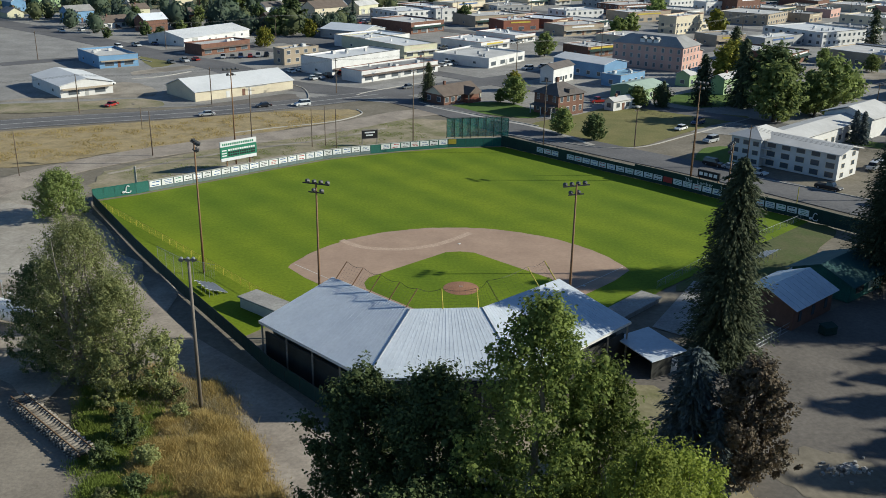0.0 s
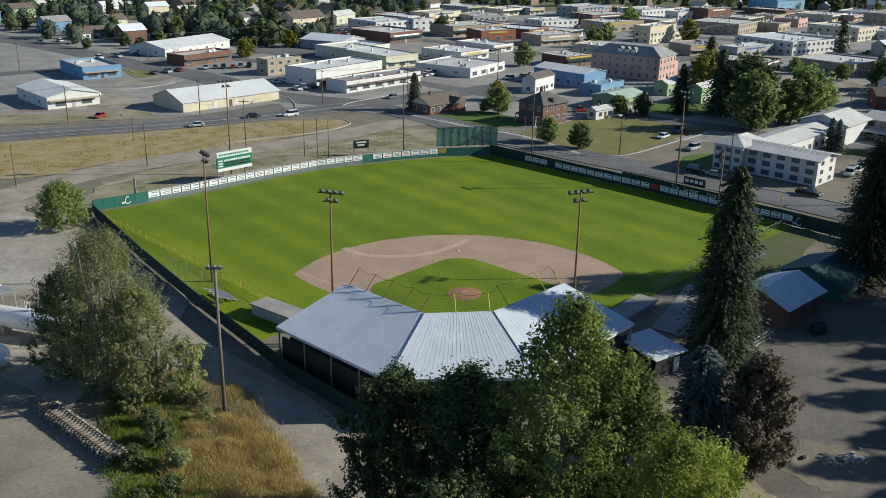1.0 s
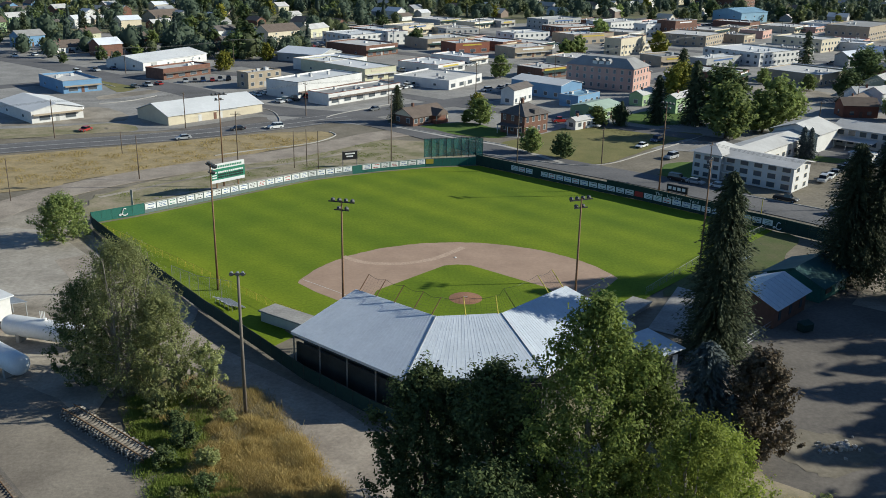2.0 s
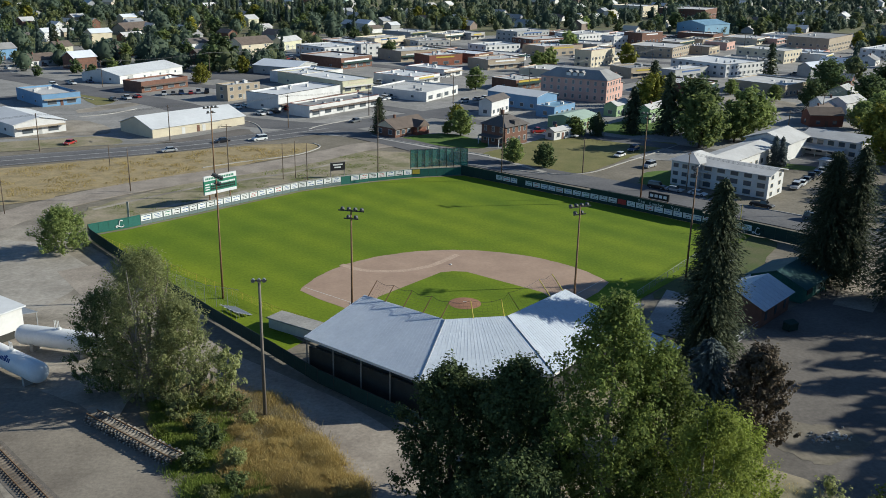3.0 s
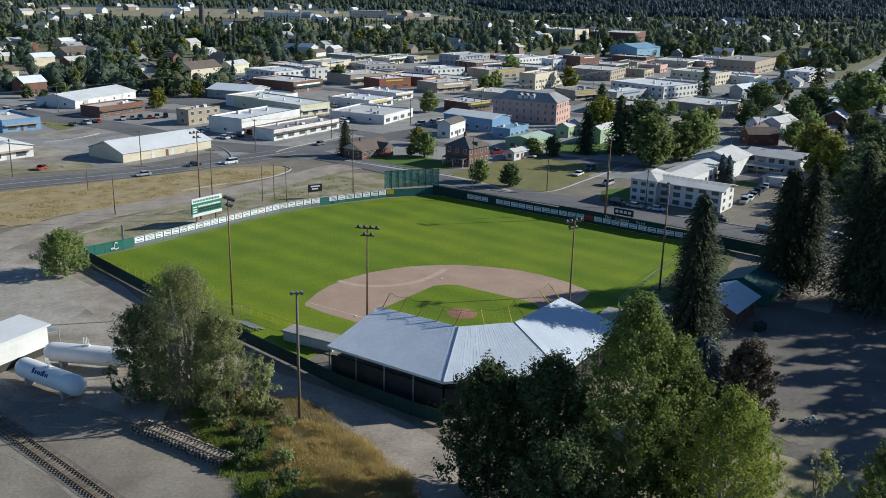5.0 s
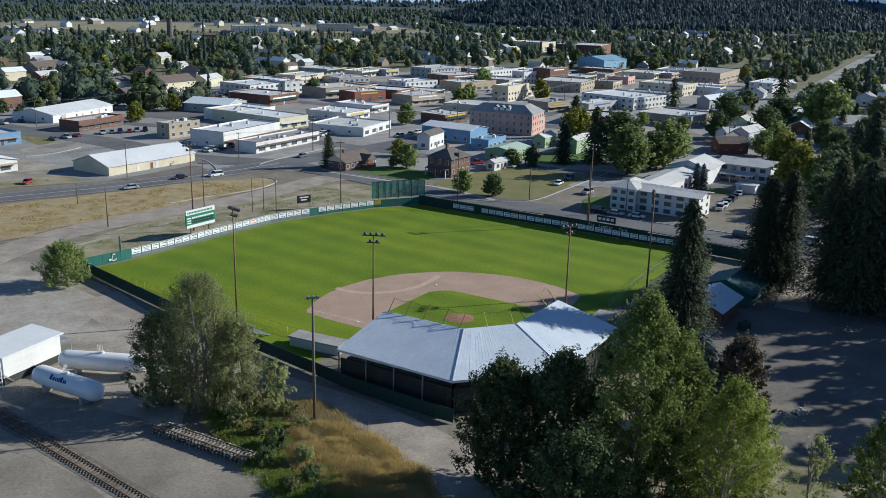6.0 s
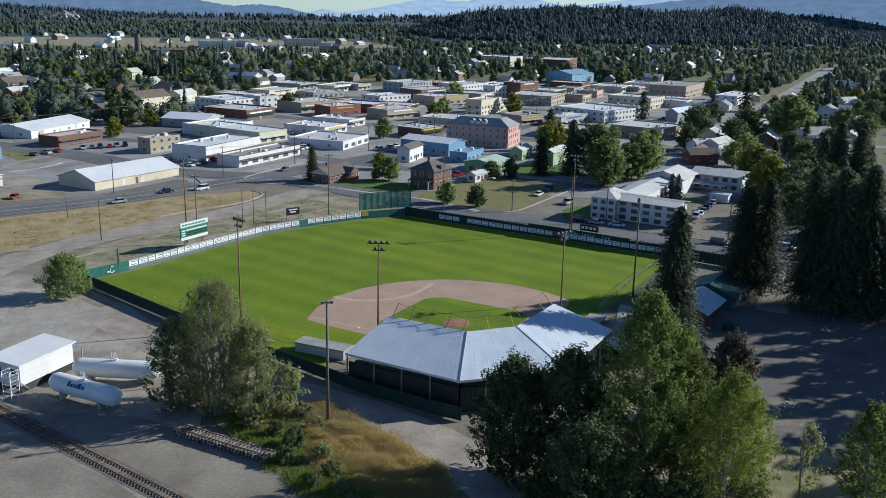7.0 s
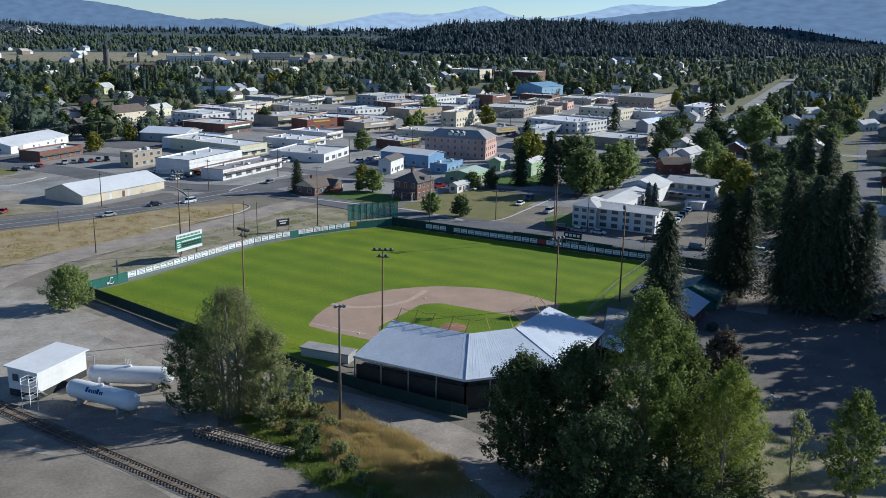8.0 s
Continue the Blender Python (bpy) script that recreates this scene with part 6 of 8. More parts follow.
# large buildings at the far end of the valley
building("factory", -14, 1120, 2, 46, 24, 9.0, "flat", "wall_white", "roof_white", "long white factory hall far down the valley")
building("factory", 110, 1210, 3, 50, 24, 10.0, "flat", "wall_grey", "roof_paleg", "long grey factory hall far down the valley")
building("factory", -70, 925, 4, 34, 16, 7.0, "gable", "wall_brick", "roof_brown", "brown brick mill building by a tall stack")
stack = thing("smokestack", "dark brick smokestack of the old mill", "smokestack", pose(-84, 910, 0))
part("shaft", MB().tube((0, 0, -0.1), (0, 0, 24), 3.6, 2.8, 14), "roof_shingle", stack)
part("rim", MB().tube((0, 0, 24), (0, 0, 25), 3.1, 3.1, 14), "wall_dark", stack)

# ---------- trees ----------
def quads_mesh(name, centres, sx, sy, nrm, rngn, material, body=None, along=None):
    """Many small leaf quads: centres (n,3), half sizes, rough normals."""
    n = len(centres)
    rnd = rngn.normal(size=(n, 3))
    nrm = nrm / (np.linalg.norm(nrm, axis=1)[:, None] + 1e-9)
    t = np.cross(nrm, rnd) if along is None else along + rnd * 0.25
    t /= np.linalg.norm(t, axis=1)[:, None] + 1e-9
    b = np.cross(nrm, t)
    sx, sy = np.broadcast_to(sx, n)[:, None], np.broadcast_to(sy, n)[:, None]
    v = np.stack([centres - t * sx, centres - b * sy * 0.8 + t * sx * 0.1, centres + t * sx, centres + b * sy], 1).reshape(-1, 3)
    index = np.arange(4 * n, dtype=np.int32)
    leaves = n
    if body is not None:
        index = np.concatenate([index, 4 * n + body[1].astype(np.int32).ravel()])
        v = np.concatenate([v, body[0]])
        n = len(index) // 4
    me = bpy.data.meshes.new(name)
    me.vertices.add(len(v))
    me.vertices.foreach_set("co", v.astype(np.float32).ravel())
    me.loops.add(4 * n)
    me.loops.foreach_set("vertex_index", index)
    me.polygons.add(n)
    me.polygons.foreach_set("loop_start", np.arange(0, 4 * n, 4, dtype=np.int32))
    me.polygons.foreach_set("use_smooth", np.arange(n) >= leaves)
    me.update(calc_edges=True)
    me.materials.append(MATS[material])
    return me


def limb(mb, a, b, r0, r1, bend, rnd, n=4):
    """A crooked tapering limb from a to b."""
    a, b = Vector(a), Vector(b)
    way = (b - a).normalized()
    u = way.cross(Vector((0.31, 0.9, 0.17))).normalized()
    w = way.cross(u)
    vs = []
    for i in range(n + 1):
        t = i / n
        off = Vector((rnd.uniform(-bend, bend), rnd.uniform(-bend, bend), rnd.uniform(-bend, bend) * 0.4)) * (1 if 0 < i < n else 0)
        p, r = a.lerp(b, t) + off, r0 + (r1 - r0) * t
        vs += [tuple(p + (u * math.cos(k * math.pi / 3) + w * math.sin(k * math.pi / 3)) * r) for k in range(6)]
    mb.add(vs, [(6 * i + k, 6 * i + (k + 1) % 6, 6 * i + 6 + (k + 1) % 6, 6 * i + 6 + k) for i in range(n) for k in range(6)])


def crown_clumps(h, r, base, n, rngn, shape):
    """Clump centres of a crown, thicker towards its surface."""
    u = rngn.uniform(0, 1, n) ** 0.9
    z = base + (h - base) * u
    if shape == "tall":
        prof = np.interp(u, [0, 0.18, 0.45, 0.8, 1], [0.45, 0.9, 1.0, 0.62, 0.12])
    elif shape == "round":
        prof = np.interp(u, [0, 0.15, 0.45, 0.8, 1], [0.55, 0.92, 1.0, 0.7, 0.2])
    else:
        prof = np.interp(u, [0, 0.2, 0.5, 0.85, 1], [0.8, 1.0, 0.95, 0.7, 0.25])
    a = rngn.uniform(0, 2 * np.pi, n)
    lob = 1 + 0.18 * np.sin(3 * a + z) + 0.12 * np.sin(5 * a - 0.7 * z)
    q = rngn.uniform(0.15, 1, n) ** 0.55
    return np.stack([np.cos(a) * r * prof * q * lob, np.sin(a) * r * prof * q * lob, z], 1)


def leafy(name, h, r, base, leaf, seed, clumps, per, size, shape="round", bark="bark", stems=1, droop=0.0, fine=2.2, puff=1.0):
    """Trunk and crown meshes of one broad-leaved tree."""
    rngn, rnd = np.random.default_rng(seed), random.Random(seed)
    cl = crown_clumps(h * 0.97, r * 0.88, base, clumps, rngn, shape)
    if clumps > 60:
        clumps, per, size = int(clumps * fine), int(per * 0.72), size * 0.72
        cl = crown_clumps(h * 0.97, r * 0.9, base, clumps, rngn, shape)
    rc = r * (0.06 + 0.15 * rngn.uniform(0, 1, clumps) ** 1.6) * (puff if clumps > 60 else 1.9)
    d = rngn.normal(size=(clumps, per, 3))
    d /= np.linalg.norm(d, axis=2)[:, :, None]
    rad = rngn.uniform(0.25, 1.0, (clumps, per, 1)) ** 0.45
    axis = cl * np.array([1.0, 1.0, 0.0]) / r + np.array([0, 0, 0.75]) + rngn.normal(size=(clumps, 3)) * 0.35
    axis /= np.linalg.norm(axis, axis=1)[:, None]
    along = (d * axis[:, None, :]).sum(2, keepdims=True)
    off = (d * 0.72 + axis[:, None, :] * along * 1.15) * rad * rc[:, None, None]
    off[:, :, 2] -= droop * rngn.uniform(0, 1, (clumps, per)) * rc[:, None]
    c = (cl[:, None, :] + off).reshape(-1, 3)
    keep = c[:, 2] > 0.4
    nr = (d + np.array([0, 0, 0.5]) + rngn.normal(size=d.shape) * 0.5).reshape(-1, 3)
    s = size * rngn.uniform(0.6, 1.35, len(c))
    crown = quads_mesh(name + "_crown", c[keep], s[keep], s[keep] * rngn.uniform(0.5, 0.9, keep.sum()), nr[keep], rngn, leaf)
    tk = MB()
    for k in range(stems):
        o = Vector((rnd.uniform(-1, 1), rnd.uniform(-1, 1), 0)) * (0.0 if stems == 1 else r * 0.3)
        top = Vector((o.x * 1.8, o.y * 1.8, h * rnd.uniform(0.8, 0.92)))
        r0 = 0.018 * h + 0.06 if stems == 1 else 0.011 * h + 0.05
        limb(tk, o, top, r0, 0.04, r * 0.05, rnd, 7)
        for i in range(7 if clumps > 60 else 4):
            q = cl[rnd.randrange(clumps)]
            t = min(0.85, max(0.2, (q[2] - base * 0.6) / h - 0.12))
            limb(tk, o.lerp(top, t), q, r0 * (1 - t) * 0.6 + 0.03, 0.025, r * 0.05, rnd, 4)
    return tk.mesh(name + "_trunk", bark), crown


def conifer(name, h, r, leaf, seed, levels, per, sprays, size, bare=0.06, narrow=1.0):
    """Trunk and boughs of one spruce: drooping boughs in whorls, each a row of flat sprays."""
    rngn = np.random.default_rng(seed)
    cs, ns, ss = [], [], []
    for i in range(levels):
        u = (i + rngn.uniform(-0.3, 0.3)) / levels
        z = h * (bare + (1 - bare) * u)
        L = r * ((1 - u) ** (0.72 * narrow)) * rngn.uniform(0.72, 1.16) + 0.1 * r * (1 - u) + 0.15
        k = max(4, int(per * (0.5 + 0.5 * (1 - u))))
        a = rngn.uniform(0, 2 * np.pi) + np.arange(k) * 2 * np.pi / k + rngn.uniform(-0.3, 0.3, k)
        l = L * rngn.uniform(0.62, 1.12, k) * np.where(rngn.uniform(0, 1, k) < 0.16, 0.6, 1.0)
        t = (np.linspace(0.1, 1, sprays) ** 0.8)[None, :] * np.ones((k, 1))
        x = np.cos(a)[:, None] * l[:, None] * t
        y = np.sin(a)[:, None] * l[:, None] * t
        zz = z - (0.34 * t ** 1.5) * l[:, None] + rngn.uniform(-0.06, 0.06, (k, sprays)) * L
        c = np.stack([x, y, zz], 2) + rngn.normal(size=(k, sprays, 3)) * size * 0.45
        cs.append(c.reshape(-1, 3))
        n = np.stack([np.cos(a)[:, None] * 0.45 * np.ones_like(t), np.sin(a)[:, None] * 0.45 * np.ones_like(t), np.ones_like(t)], 2) + rngn.normal(size=(k, sprays, 3)) * 0.45
        ns.append(n.reshape(-1, 3))
        ss.append((size * (1.25 - 0.55 * t) * rngn.uniform(0.7, 1.3, t.shape)).ravel())
    c, n, s = np.concatenate(cs), np.concatenate(ns), np.concatenate(ss)
    along = c * np.array([1.0, 1.0, 0.0])
    along /= np.linalg.norm(along, axis=1)[:, None] + 1e-6
    along[:, 2] = -0.45
    boughs = quads_mesh(name + "_boughs", c, s * 1.25, s * 0.55, n, rngn, leaf, None, along)
    return MB().tube((0, 0, 0), (0, 0, h * 0.97), 0.014 * h + 0.05, 0.03, 8).mesh(name + "_trunk", "bark"), boughs


def plant(kind, label, meshes, x, y, s=1.0, turn=0.0, group="", sz=None):
    t = thing(kind, label, "shrub" if kind == "shrub" else "tree", pose(x, y, -0.05, 0, 0, turn), group)
    t.scale = (s, s, sz or s)
    part("trunk", meshes[0], None, t)
    part("crown", meshes[1], None, t)
    return t


# foreground broad-leaved group
plant("aspen_tree", "tall sunlit green aspen with pale branches behind the grandstand", leafy("aspen", 27.0, 7.4, 3.0, "leaf_aspen", 11, 330, 80, 0.23, "tall", "pale_bark"), 4.0, -48.6)
plant("aspen_tree", "tall green aspen crown beside a larger one", leafy("aspen_b", 21.5, 5.4, 3.0, "leaf_aspen", 12, 190, 80, 0.23, "tall", "pale_bark"), 8.9, -48.4)
plant("maple_tree", "dense dark green broadleaf tree in shade", leafy("maple", 18.8, 6.4, 1.5, "leaf_maple_shaded", 13, 260, 80, 0.24, "round"), -4.4, -45.0)
plant("maple_tree", "dense dark green broadleaf tree beside the gravel road", leafy("maple_b", 16.8, 6.2, 1.2, "leaf_maple_shaded", 14, 250, 80, 0.24, "round"), -10.6, -41.4)
plant("maple_tree", "dark green broadleaf tree low among larger ones", leafy("maple_c", 14.0, 6.6, 0.8, "leaf_maple_shaded", 15, 200, 80, 0.24, "bushy"), -6.5, -55.7)
plant("birch_tree", "light yellow-green feathery birch with white stems", leafy("birch", 19.5, 6.4, 1.0, "leaf_birch", 16, 240, 80, 0.17, "tall", "pale_bark", 3), 10.4, -57.7)
plant("birch_tree", "light green feathery birch at the edge of the lot", leafy("birch_b", 15.5, 5.6, 1.0, "leaf_birch", 17, 190, 80, 0.18, "round", "pale_bark", 3), 15.0, -51.8)
plant("poplar_sapling", "thin half-bare sapling with pale twigs on dry grass", leafy("sapling", 11.0, 2.6, 2.0, "leaf_willow", 18, 40, 36, 0.16, "tall", "pale_bark", 2), 23.5, -55.8)
plant("poplar_tree", "small green poplar at the edge of the lot", leafy("poplar", 15.0, 4.2, 1.0, "leaf_aspen", 19, 140, 70, 0.22, "round", "pale_bark"), 27.9, -60.8)
under = leafy("thicket", 5.5, 3.4, 0.1, "leaf_maple_shaded", 41, 58, 64, 0.17, "bushy")
for i, (x, y, sc) in enumerate(((-11.4, -51.7, 1.0), (-5.2, -60.6, 1.1), (0.4, -55.7, 1.2), (4.3, -58.7, 1.2), (8.4, -53.8, 1.0), (-3.0, -51.8, 1.2), (13.4, -56.3, 0.8), (5.2, -63.6, 1.0), (10.7, -63.2, 0.8))):
    plant("shrub", "dense dark green shrub beneath the tall trees", under, x, y, sc, i * 61, "thicket")
# willow clump by the track panels
wl = leafy("willow", 20.6, 7.2, 1.2, "leaf_willow", 21, 330, 92, 0.155, "round", "pale_bark", 9, 0.6)
plant("willow_tree", "large grey-green willow with many pale stems", wl, -46.6, -11.4)
plant("willow_tree", "lower dark willow growing against a larger one", leafy("willow_b", 14.0, 5.0, 0.6, "leaf_dark", 22, 200, 100, 0.165, "bushy", "bark", 3, 0.4), -52.3, -8.4)
plant("willow_tree", "smaller grey-green willow above the weedy bank", leafy("willow_c", 14.5, 4.6, 0.5, "leaf_willow", 23, 200, 100, 0.155, "bushy", "pale_bark", 3, 0.5), -41.6, -14.6)
plant("willow_sapling", "small green sapling above dry weeds", leafy("willow_d", 7.5, 2.6, 0.4, "leaf_willow", 24, 60, 60, 0.18, "bushy", "pale_bark", 2, 0.3), -36.2, -14.1)
bush = [leafy(f"bush_{k}", 2.4, 1.5, 0.1, ("leaf_willow", "leaf_dark")[k], 26 + k, 58, 40, 0.13, "bushy") for k in range(2)]
for i, (x, y, sc) in enumerate(((-41.9, -18.6, 1.1), (-39.1, -21.9, 0.9), (-34.7, -17.1, 1.0), (-37.2, -26.3, 1.2), (-33.9, -30.7, 1.0), (-33.4, -35.6, 0.9), (-33.0, -40.0, 0.8), (-38.8, -30.2, 0.9), (-32.9, -20.9, 0.7), (-32.4, -44.6, 0.8), (-36.0, -37.5, 0.8))):
    plant("shrub", "low green shrub on the weedy bank", bush[i % 2], x, y, sc, i * 53, "bank shrubs")
plant("maple_tree", "round green bushy tree at the corner of the gravel yard", leafy("corner_tree", 8.8, 5.2, 0.4, "leaf_light", 25, 170, 64, 0.24, "bushy"), -73.8, 51.6)
# conifers
plant("spruce_tree", "tall dark green spruce with drooping boughs", conifer("spruce", 27.0, 5.6, "needle_green", 31, 84, 24, 24, 0.3, 0.03, 0.6), 33.0, -5.2)
plant("spruce_tree", "grey-blue spruce with dense boughs", conifer("blue_spruce", 13.8, 4.3, "needle_blue", 32, 60, 22, 18, 0.3, 0.02, 0.5), 21.8, -30.5)
plant("spruce_tree", "small grey-blue spruce beside a larger one", conifer("blue_spruce_b", 9.0, 3.0, "needle_blue", 33, 30, 11, 7, 0.3), 23.5, -34.0)
plant("dry_conifer", "brownish drying conifer with dense crown", leafy("brown_conifer", 13.8, 4.6, 0.6, "needle_brown", 34, 190, 70, 0.26, "round"), 27.2, -32.8)
sp_a = conifer("big_spruce", 24.0, 6.2, "needle_green", 35, 76, 16, 17, 0.3, 0.1, 0.66)
sp_b = conifer("big_spruce_b", 26.0, 5.8, "needle_green", 36, 78, 16, 17, 0.3, 0.12, 0.62)
for i, (x, y, s) in enumerate(((66.2, 22.6, 1.04), (70.6, 21.4, 1.0), (69.2, 26.4, 0.96), (74.2, 12.0, 1.16), (78.2, 8.4, 1.26), (82.4, 5.4, 1.2), (79.6, 13.0, 1.08), (85.6, 9.2, 1.16), (87.4, 3.4, 1.04))):
    plant("spruce_tree", "tall dark spruce standing in a row at the dirt lot", (sp_a, sp_b)[i % 2], x, y, s, i * 47, "spruce row")

def tufts(name, label, outline, n, height, width, leaf, seed, patchy=-1.0):
    """Standing grass: thin upright blades inside an outline."""
    rn = np.random.default_rng(seed)
    o = np.array(outline)
    lo, hi = o.min(0), o.max(0)
    p = rn.uniform(lo, hi, (n * 3, 2))
    ins = np.zeros(len(p), bool)
    for (x1, y1), (x2, y2) in zip(o, np.roll(o, -1, 0)):
        hit = ((y1 > p[:, 1]) != (y2 > p[:, 1])) & (p[:, 0] < (x2 - x1) * (p[:, 1] - y1) / (y2 - y1 + 1e-9) + x1)
        ins ^= hit
    p = p[ins][:n] + rn.normal(size=(len(p[ins][:n]), 2)) * 0.7
    n = len(p)
    seeds = rn.uniform(lo, hi, (int(max(60, (hi - lo).prod() / 22)), 2))
    clump = np.zeros(n)
    for (cx, cy), size in zip(seeds, rn.uniform(0.8, 2.8, len(seeds))):
        clump = np.maximum(clump, np.exp(-((p[:, 0] - cx) ** 2 + (p[:, 1] - cy) ** 2) / size ** 2))
    on = clump + rn.uniform(-0.2, 0.2, n) > patchy
    p, clump, n = p[on], clump[on], int(on.sum())
    hgt = height * (0.25 + 0.75 * clump) * rn.uniform(0.5, 1.2, n)
    a = rn.uniform(0, np.pi, n)
    d = np.stack([np.cos(a), np.sin(a), 0 * a], 1) * width * rn.uniform(0.6, 1.4, n)[:, None]
    lean = rn.normal(size=(n, 3)) * 0.4
    lean[:, 2] = 1
    b = np.concatenate([p, -0.05 * np.ones((n, 1))], 1)
    v = np.stack([b - d, b + d, b + lean * hgt[:, None] + d * 0.35, b + lean * hgt[:, None] - d * 0.35], 1).reshape(-1, 3)
    me = bpy.data.meshes.new(name)
    me.from_pydata(v.tolist(), [], np.arange(4 * n).reshape(-1, 4).tolist())
    me.materials.append(MATS[leaf])
    tagged(new(name, me), label, "grass", kind="stuff")


tufts("dry_weeds", "tall golden dry grass on the bank", [(-39.2, -8.8), (-31.5, -12.6), (-25.9, -22.4), (-19.4, -36.0), (-18.8, -50.7), (-29.5, -48.8), (-34.0, -33.1), (-40.5, -19.5)], 115000, 0.95, 0.03, "straw", 3, 0.08)
tufts("pale_weeds", "bleached dry weeds on the upper bank", [(-41.1, -7.9), (-30.5, -11.7), (-24.9, -23.3), (-22.2, -33.1), (-31.1, -35.1), (-38.6, -21.5)], 16000, 0.8, 0.025, "straw_pale", 9, 0.3)
tufts("green_weeds", "low green weeds below the willows", [(-46.1, -13.7), (-38.0, -13.7), (-34.2, -25.3), (-30.2, -36.0), (-28.6, -46.0), (-34.0, -46.0), (-40.8, -31.2)], 50000, 0.7, 0.045, "weed_leaf", 4, 0.12)
tufts("field_grass_dry", "long dry grass beside the highway", [(-177.7, 82.4), (-98.8, 89.1), (-82.4, 101.2), (-60.1, 116.6), (-44.4, 129.0), (-32.5, 139.3), (-27.4, 148.3), (-47.7, 151.1), (-74.8, 138.1), (-111.0, 121.9), (-177.4, 95.5)], 26000, 0.5, 0.07, "straw", 5, 0.2)
tufts("verge_tufts", "patchy tufts of grass behind the fence", [(-72.4, 84.3), (-58.6, 102.2), (-36.9, 119.6), (-14.8, 141.2), (2.9, 136.2), (10.3, 116.9), (-11.7, 110.0), (-29.6, 101.5), (-52.3, 84.1), (-63.1, 75.0)], 16000, 0.22, 0.07, "weed_leaf", 6, 0.35)
tufts("lot_edge_grass", "dry grass under the trees at the lot", [(-8.4, -68.5), (-5.5, -35.0), (6.8, -21.2), (19.0, -13.2), (26.9, -21.1), (28.4, -39.0), (44.3, -52.9), (58.3, -69.0)], 16000, 0.3, 0.03, "straw", 7, 0.35)

structure("ground_rubble_patch", blob([(31.0, -32.0), (34.5, -27.0), (41.0, -28.0), (43.0, -32.0), (39.0, -35.5), (34.0, -36.5)], -0.003, 0.8), "dry_earth", "tan bare earth at the edge of the lot")
rub, rr5 = MB(), random.Random(15)
for i in range(70):
    q, e = rr5.uniform(0, 2 * math.pi), abs(rr5.gauss(0, 1.0))
    x, y, k = 39.0 + 1.5 * e * math.cos(q), -30.6 + 1.0 * e * math.sin(q), rr5.uniform(0.12, 0.34)
    z = max(0.0, 0.4 - 0.25 * e) * rr5.uniform(0.3, 1.0)
    t = rr5.uniform(0, 3)
    c, n = math.cos(t) * k, math.sin(t) * k
    top = [(x + c * 0.8, y + n * 0.8), (x - n * 0.7, y + c * 0.7), (x - c * 0.9, y - n * 0.8), (x + n * 0.7, y - c * 0.8)]
    rub.add([(a * 1.08 - x * 0.08, b * 1.08 - y * 0.08, z - 0.1) for a, b in top] + [(a, b, z + k * rr5.uniform(0.4, 0.9)) for a, b in top], [(4, 5, 6, 7), (0, 1, 5, 4), (1, 2, 6, 5), (2, 3, 7, 6), (3, 0, 4, 7)])
tagged(part("rubble_pile", rub, "kerb_concrete"), "heap of pale broken concrete on dry grass", "rubble", kind="stuff")
sg = thing("wooden_post", "short brown wooden post on dry grass", "post", pose(86.5, 3.6, 0))
part("shaft", MB().tube((0, 0, -0.2), (0, 0, 5.4), 0.15, 0.12, 10), "pole_wood", sg)
part("cap", MB().tube((0, 0, 5.4), (0, 0, 5.48), 0.15, 0.08, 10), "dark_steel", sg)

# town trees, from a few shared shapes
def far_road(x, y):
    for nm, pts, w, *_ in roads:
        for p, q in zip(pts, pts[1:]):
            ex, ey = q[0] - p[0], q[1] - p[1]
            t = max(0, min(1, ((x - p[0]) * ex + (y - p[1]) * ey) / (ex * ex + ey * ey)))
            if math.hypot(x - p[0] - ex * t, y - p[1] - ey * t) < w / 2 + 7:
                return True
    return False


ROUND, CON = {}, {}
for lod in (0, 1):
    for i, lf in enumerate(("leaf_dark", "leaf_light", "leaf_willow", "leaf_yellow")):
        ROUND[lf, lod] = [leafy(f"town_{lf}_{k}", 10.0, 4.4, 1.2, "leaf_garden" if lf == "leaf_willow" else lf, 50 + i * 5 + k, (140, 60)[lod], (40, 24)[lod], (0.52, 0.76)[lod], ("round", "bushy")[k], fine=1.2, puff=1.75) for k in range(2)]
    CON["needle_green", lod] = [conifer(f"town_spruce_{k}", 18.0, 5.0, "needle_green", 80 + k, (44, 24)[lod], (13, 9)[lod], (8, 5)[lod], (0.6, 0.95)[lod], 0.06, 0.75) for k in range(2)]
CON["needle_blue", 0] = [conifer("town_blue_spruce", 18.0, 5.0, "needle_blue", 84, 30, 11, 6, 0.85)]
TREE_WORDS = {"leaf_dark": "dark green broadleaf street tree", "leaf_light": "light green broadleaf street tree", "leaf_willow": "dull grey-green broadleaf garden tree", "leaf_yellow": "yellowing green broadleaf garden tree", "needle_green": "tall dark green spruce among houses", "needle_blue": "small blue-grey spruce beside the motel"}
tcount = [0]


def town_tree(kind, x, y, h, leaf):
    tcount[0] += 1
    pool = (ROUND if kind == "round" else CON)[leaf, 1 if y > 300 else 0]
    ref = 10.0 if kind == "round" else 18.0
    plant("street_tree" if kind == "round" else "spruce_tree", TREE_WORDS[leaf], pool[tcount[0] % len(pool)], x, y, h / ref * (1.18 if kind == "round" else 1.0), tcount[0] * 67 % 360, "town trees", h / ref)


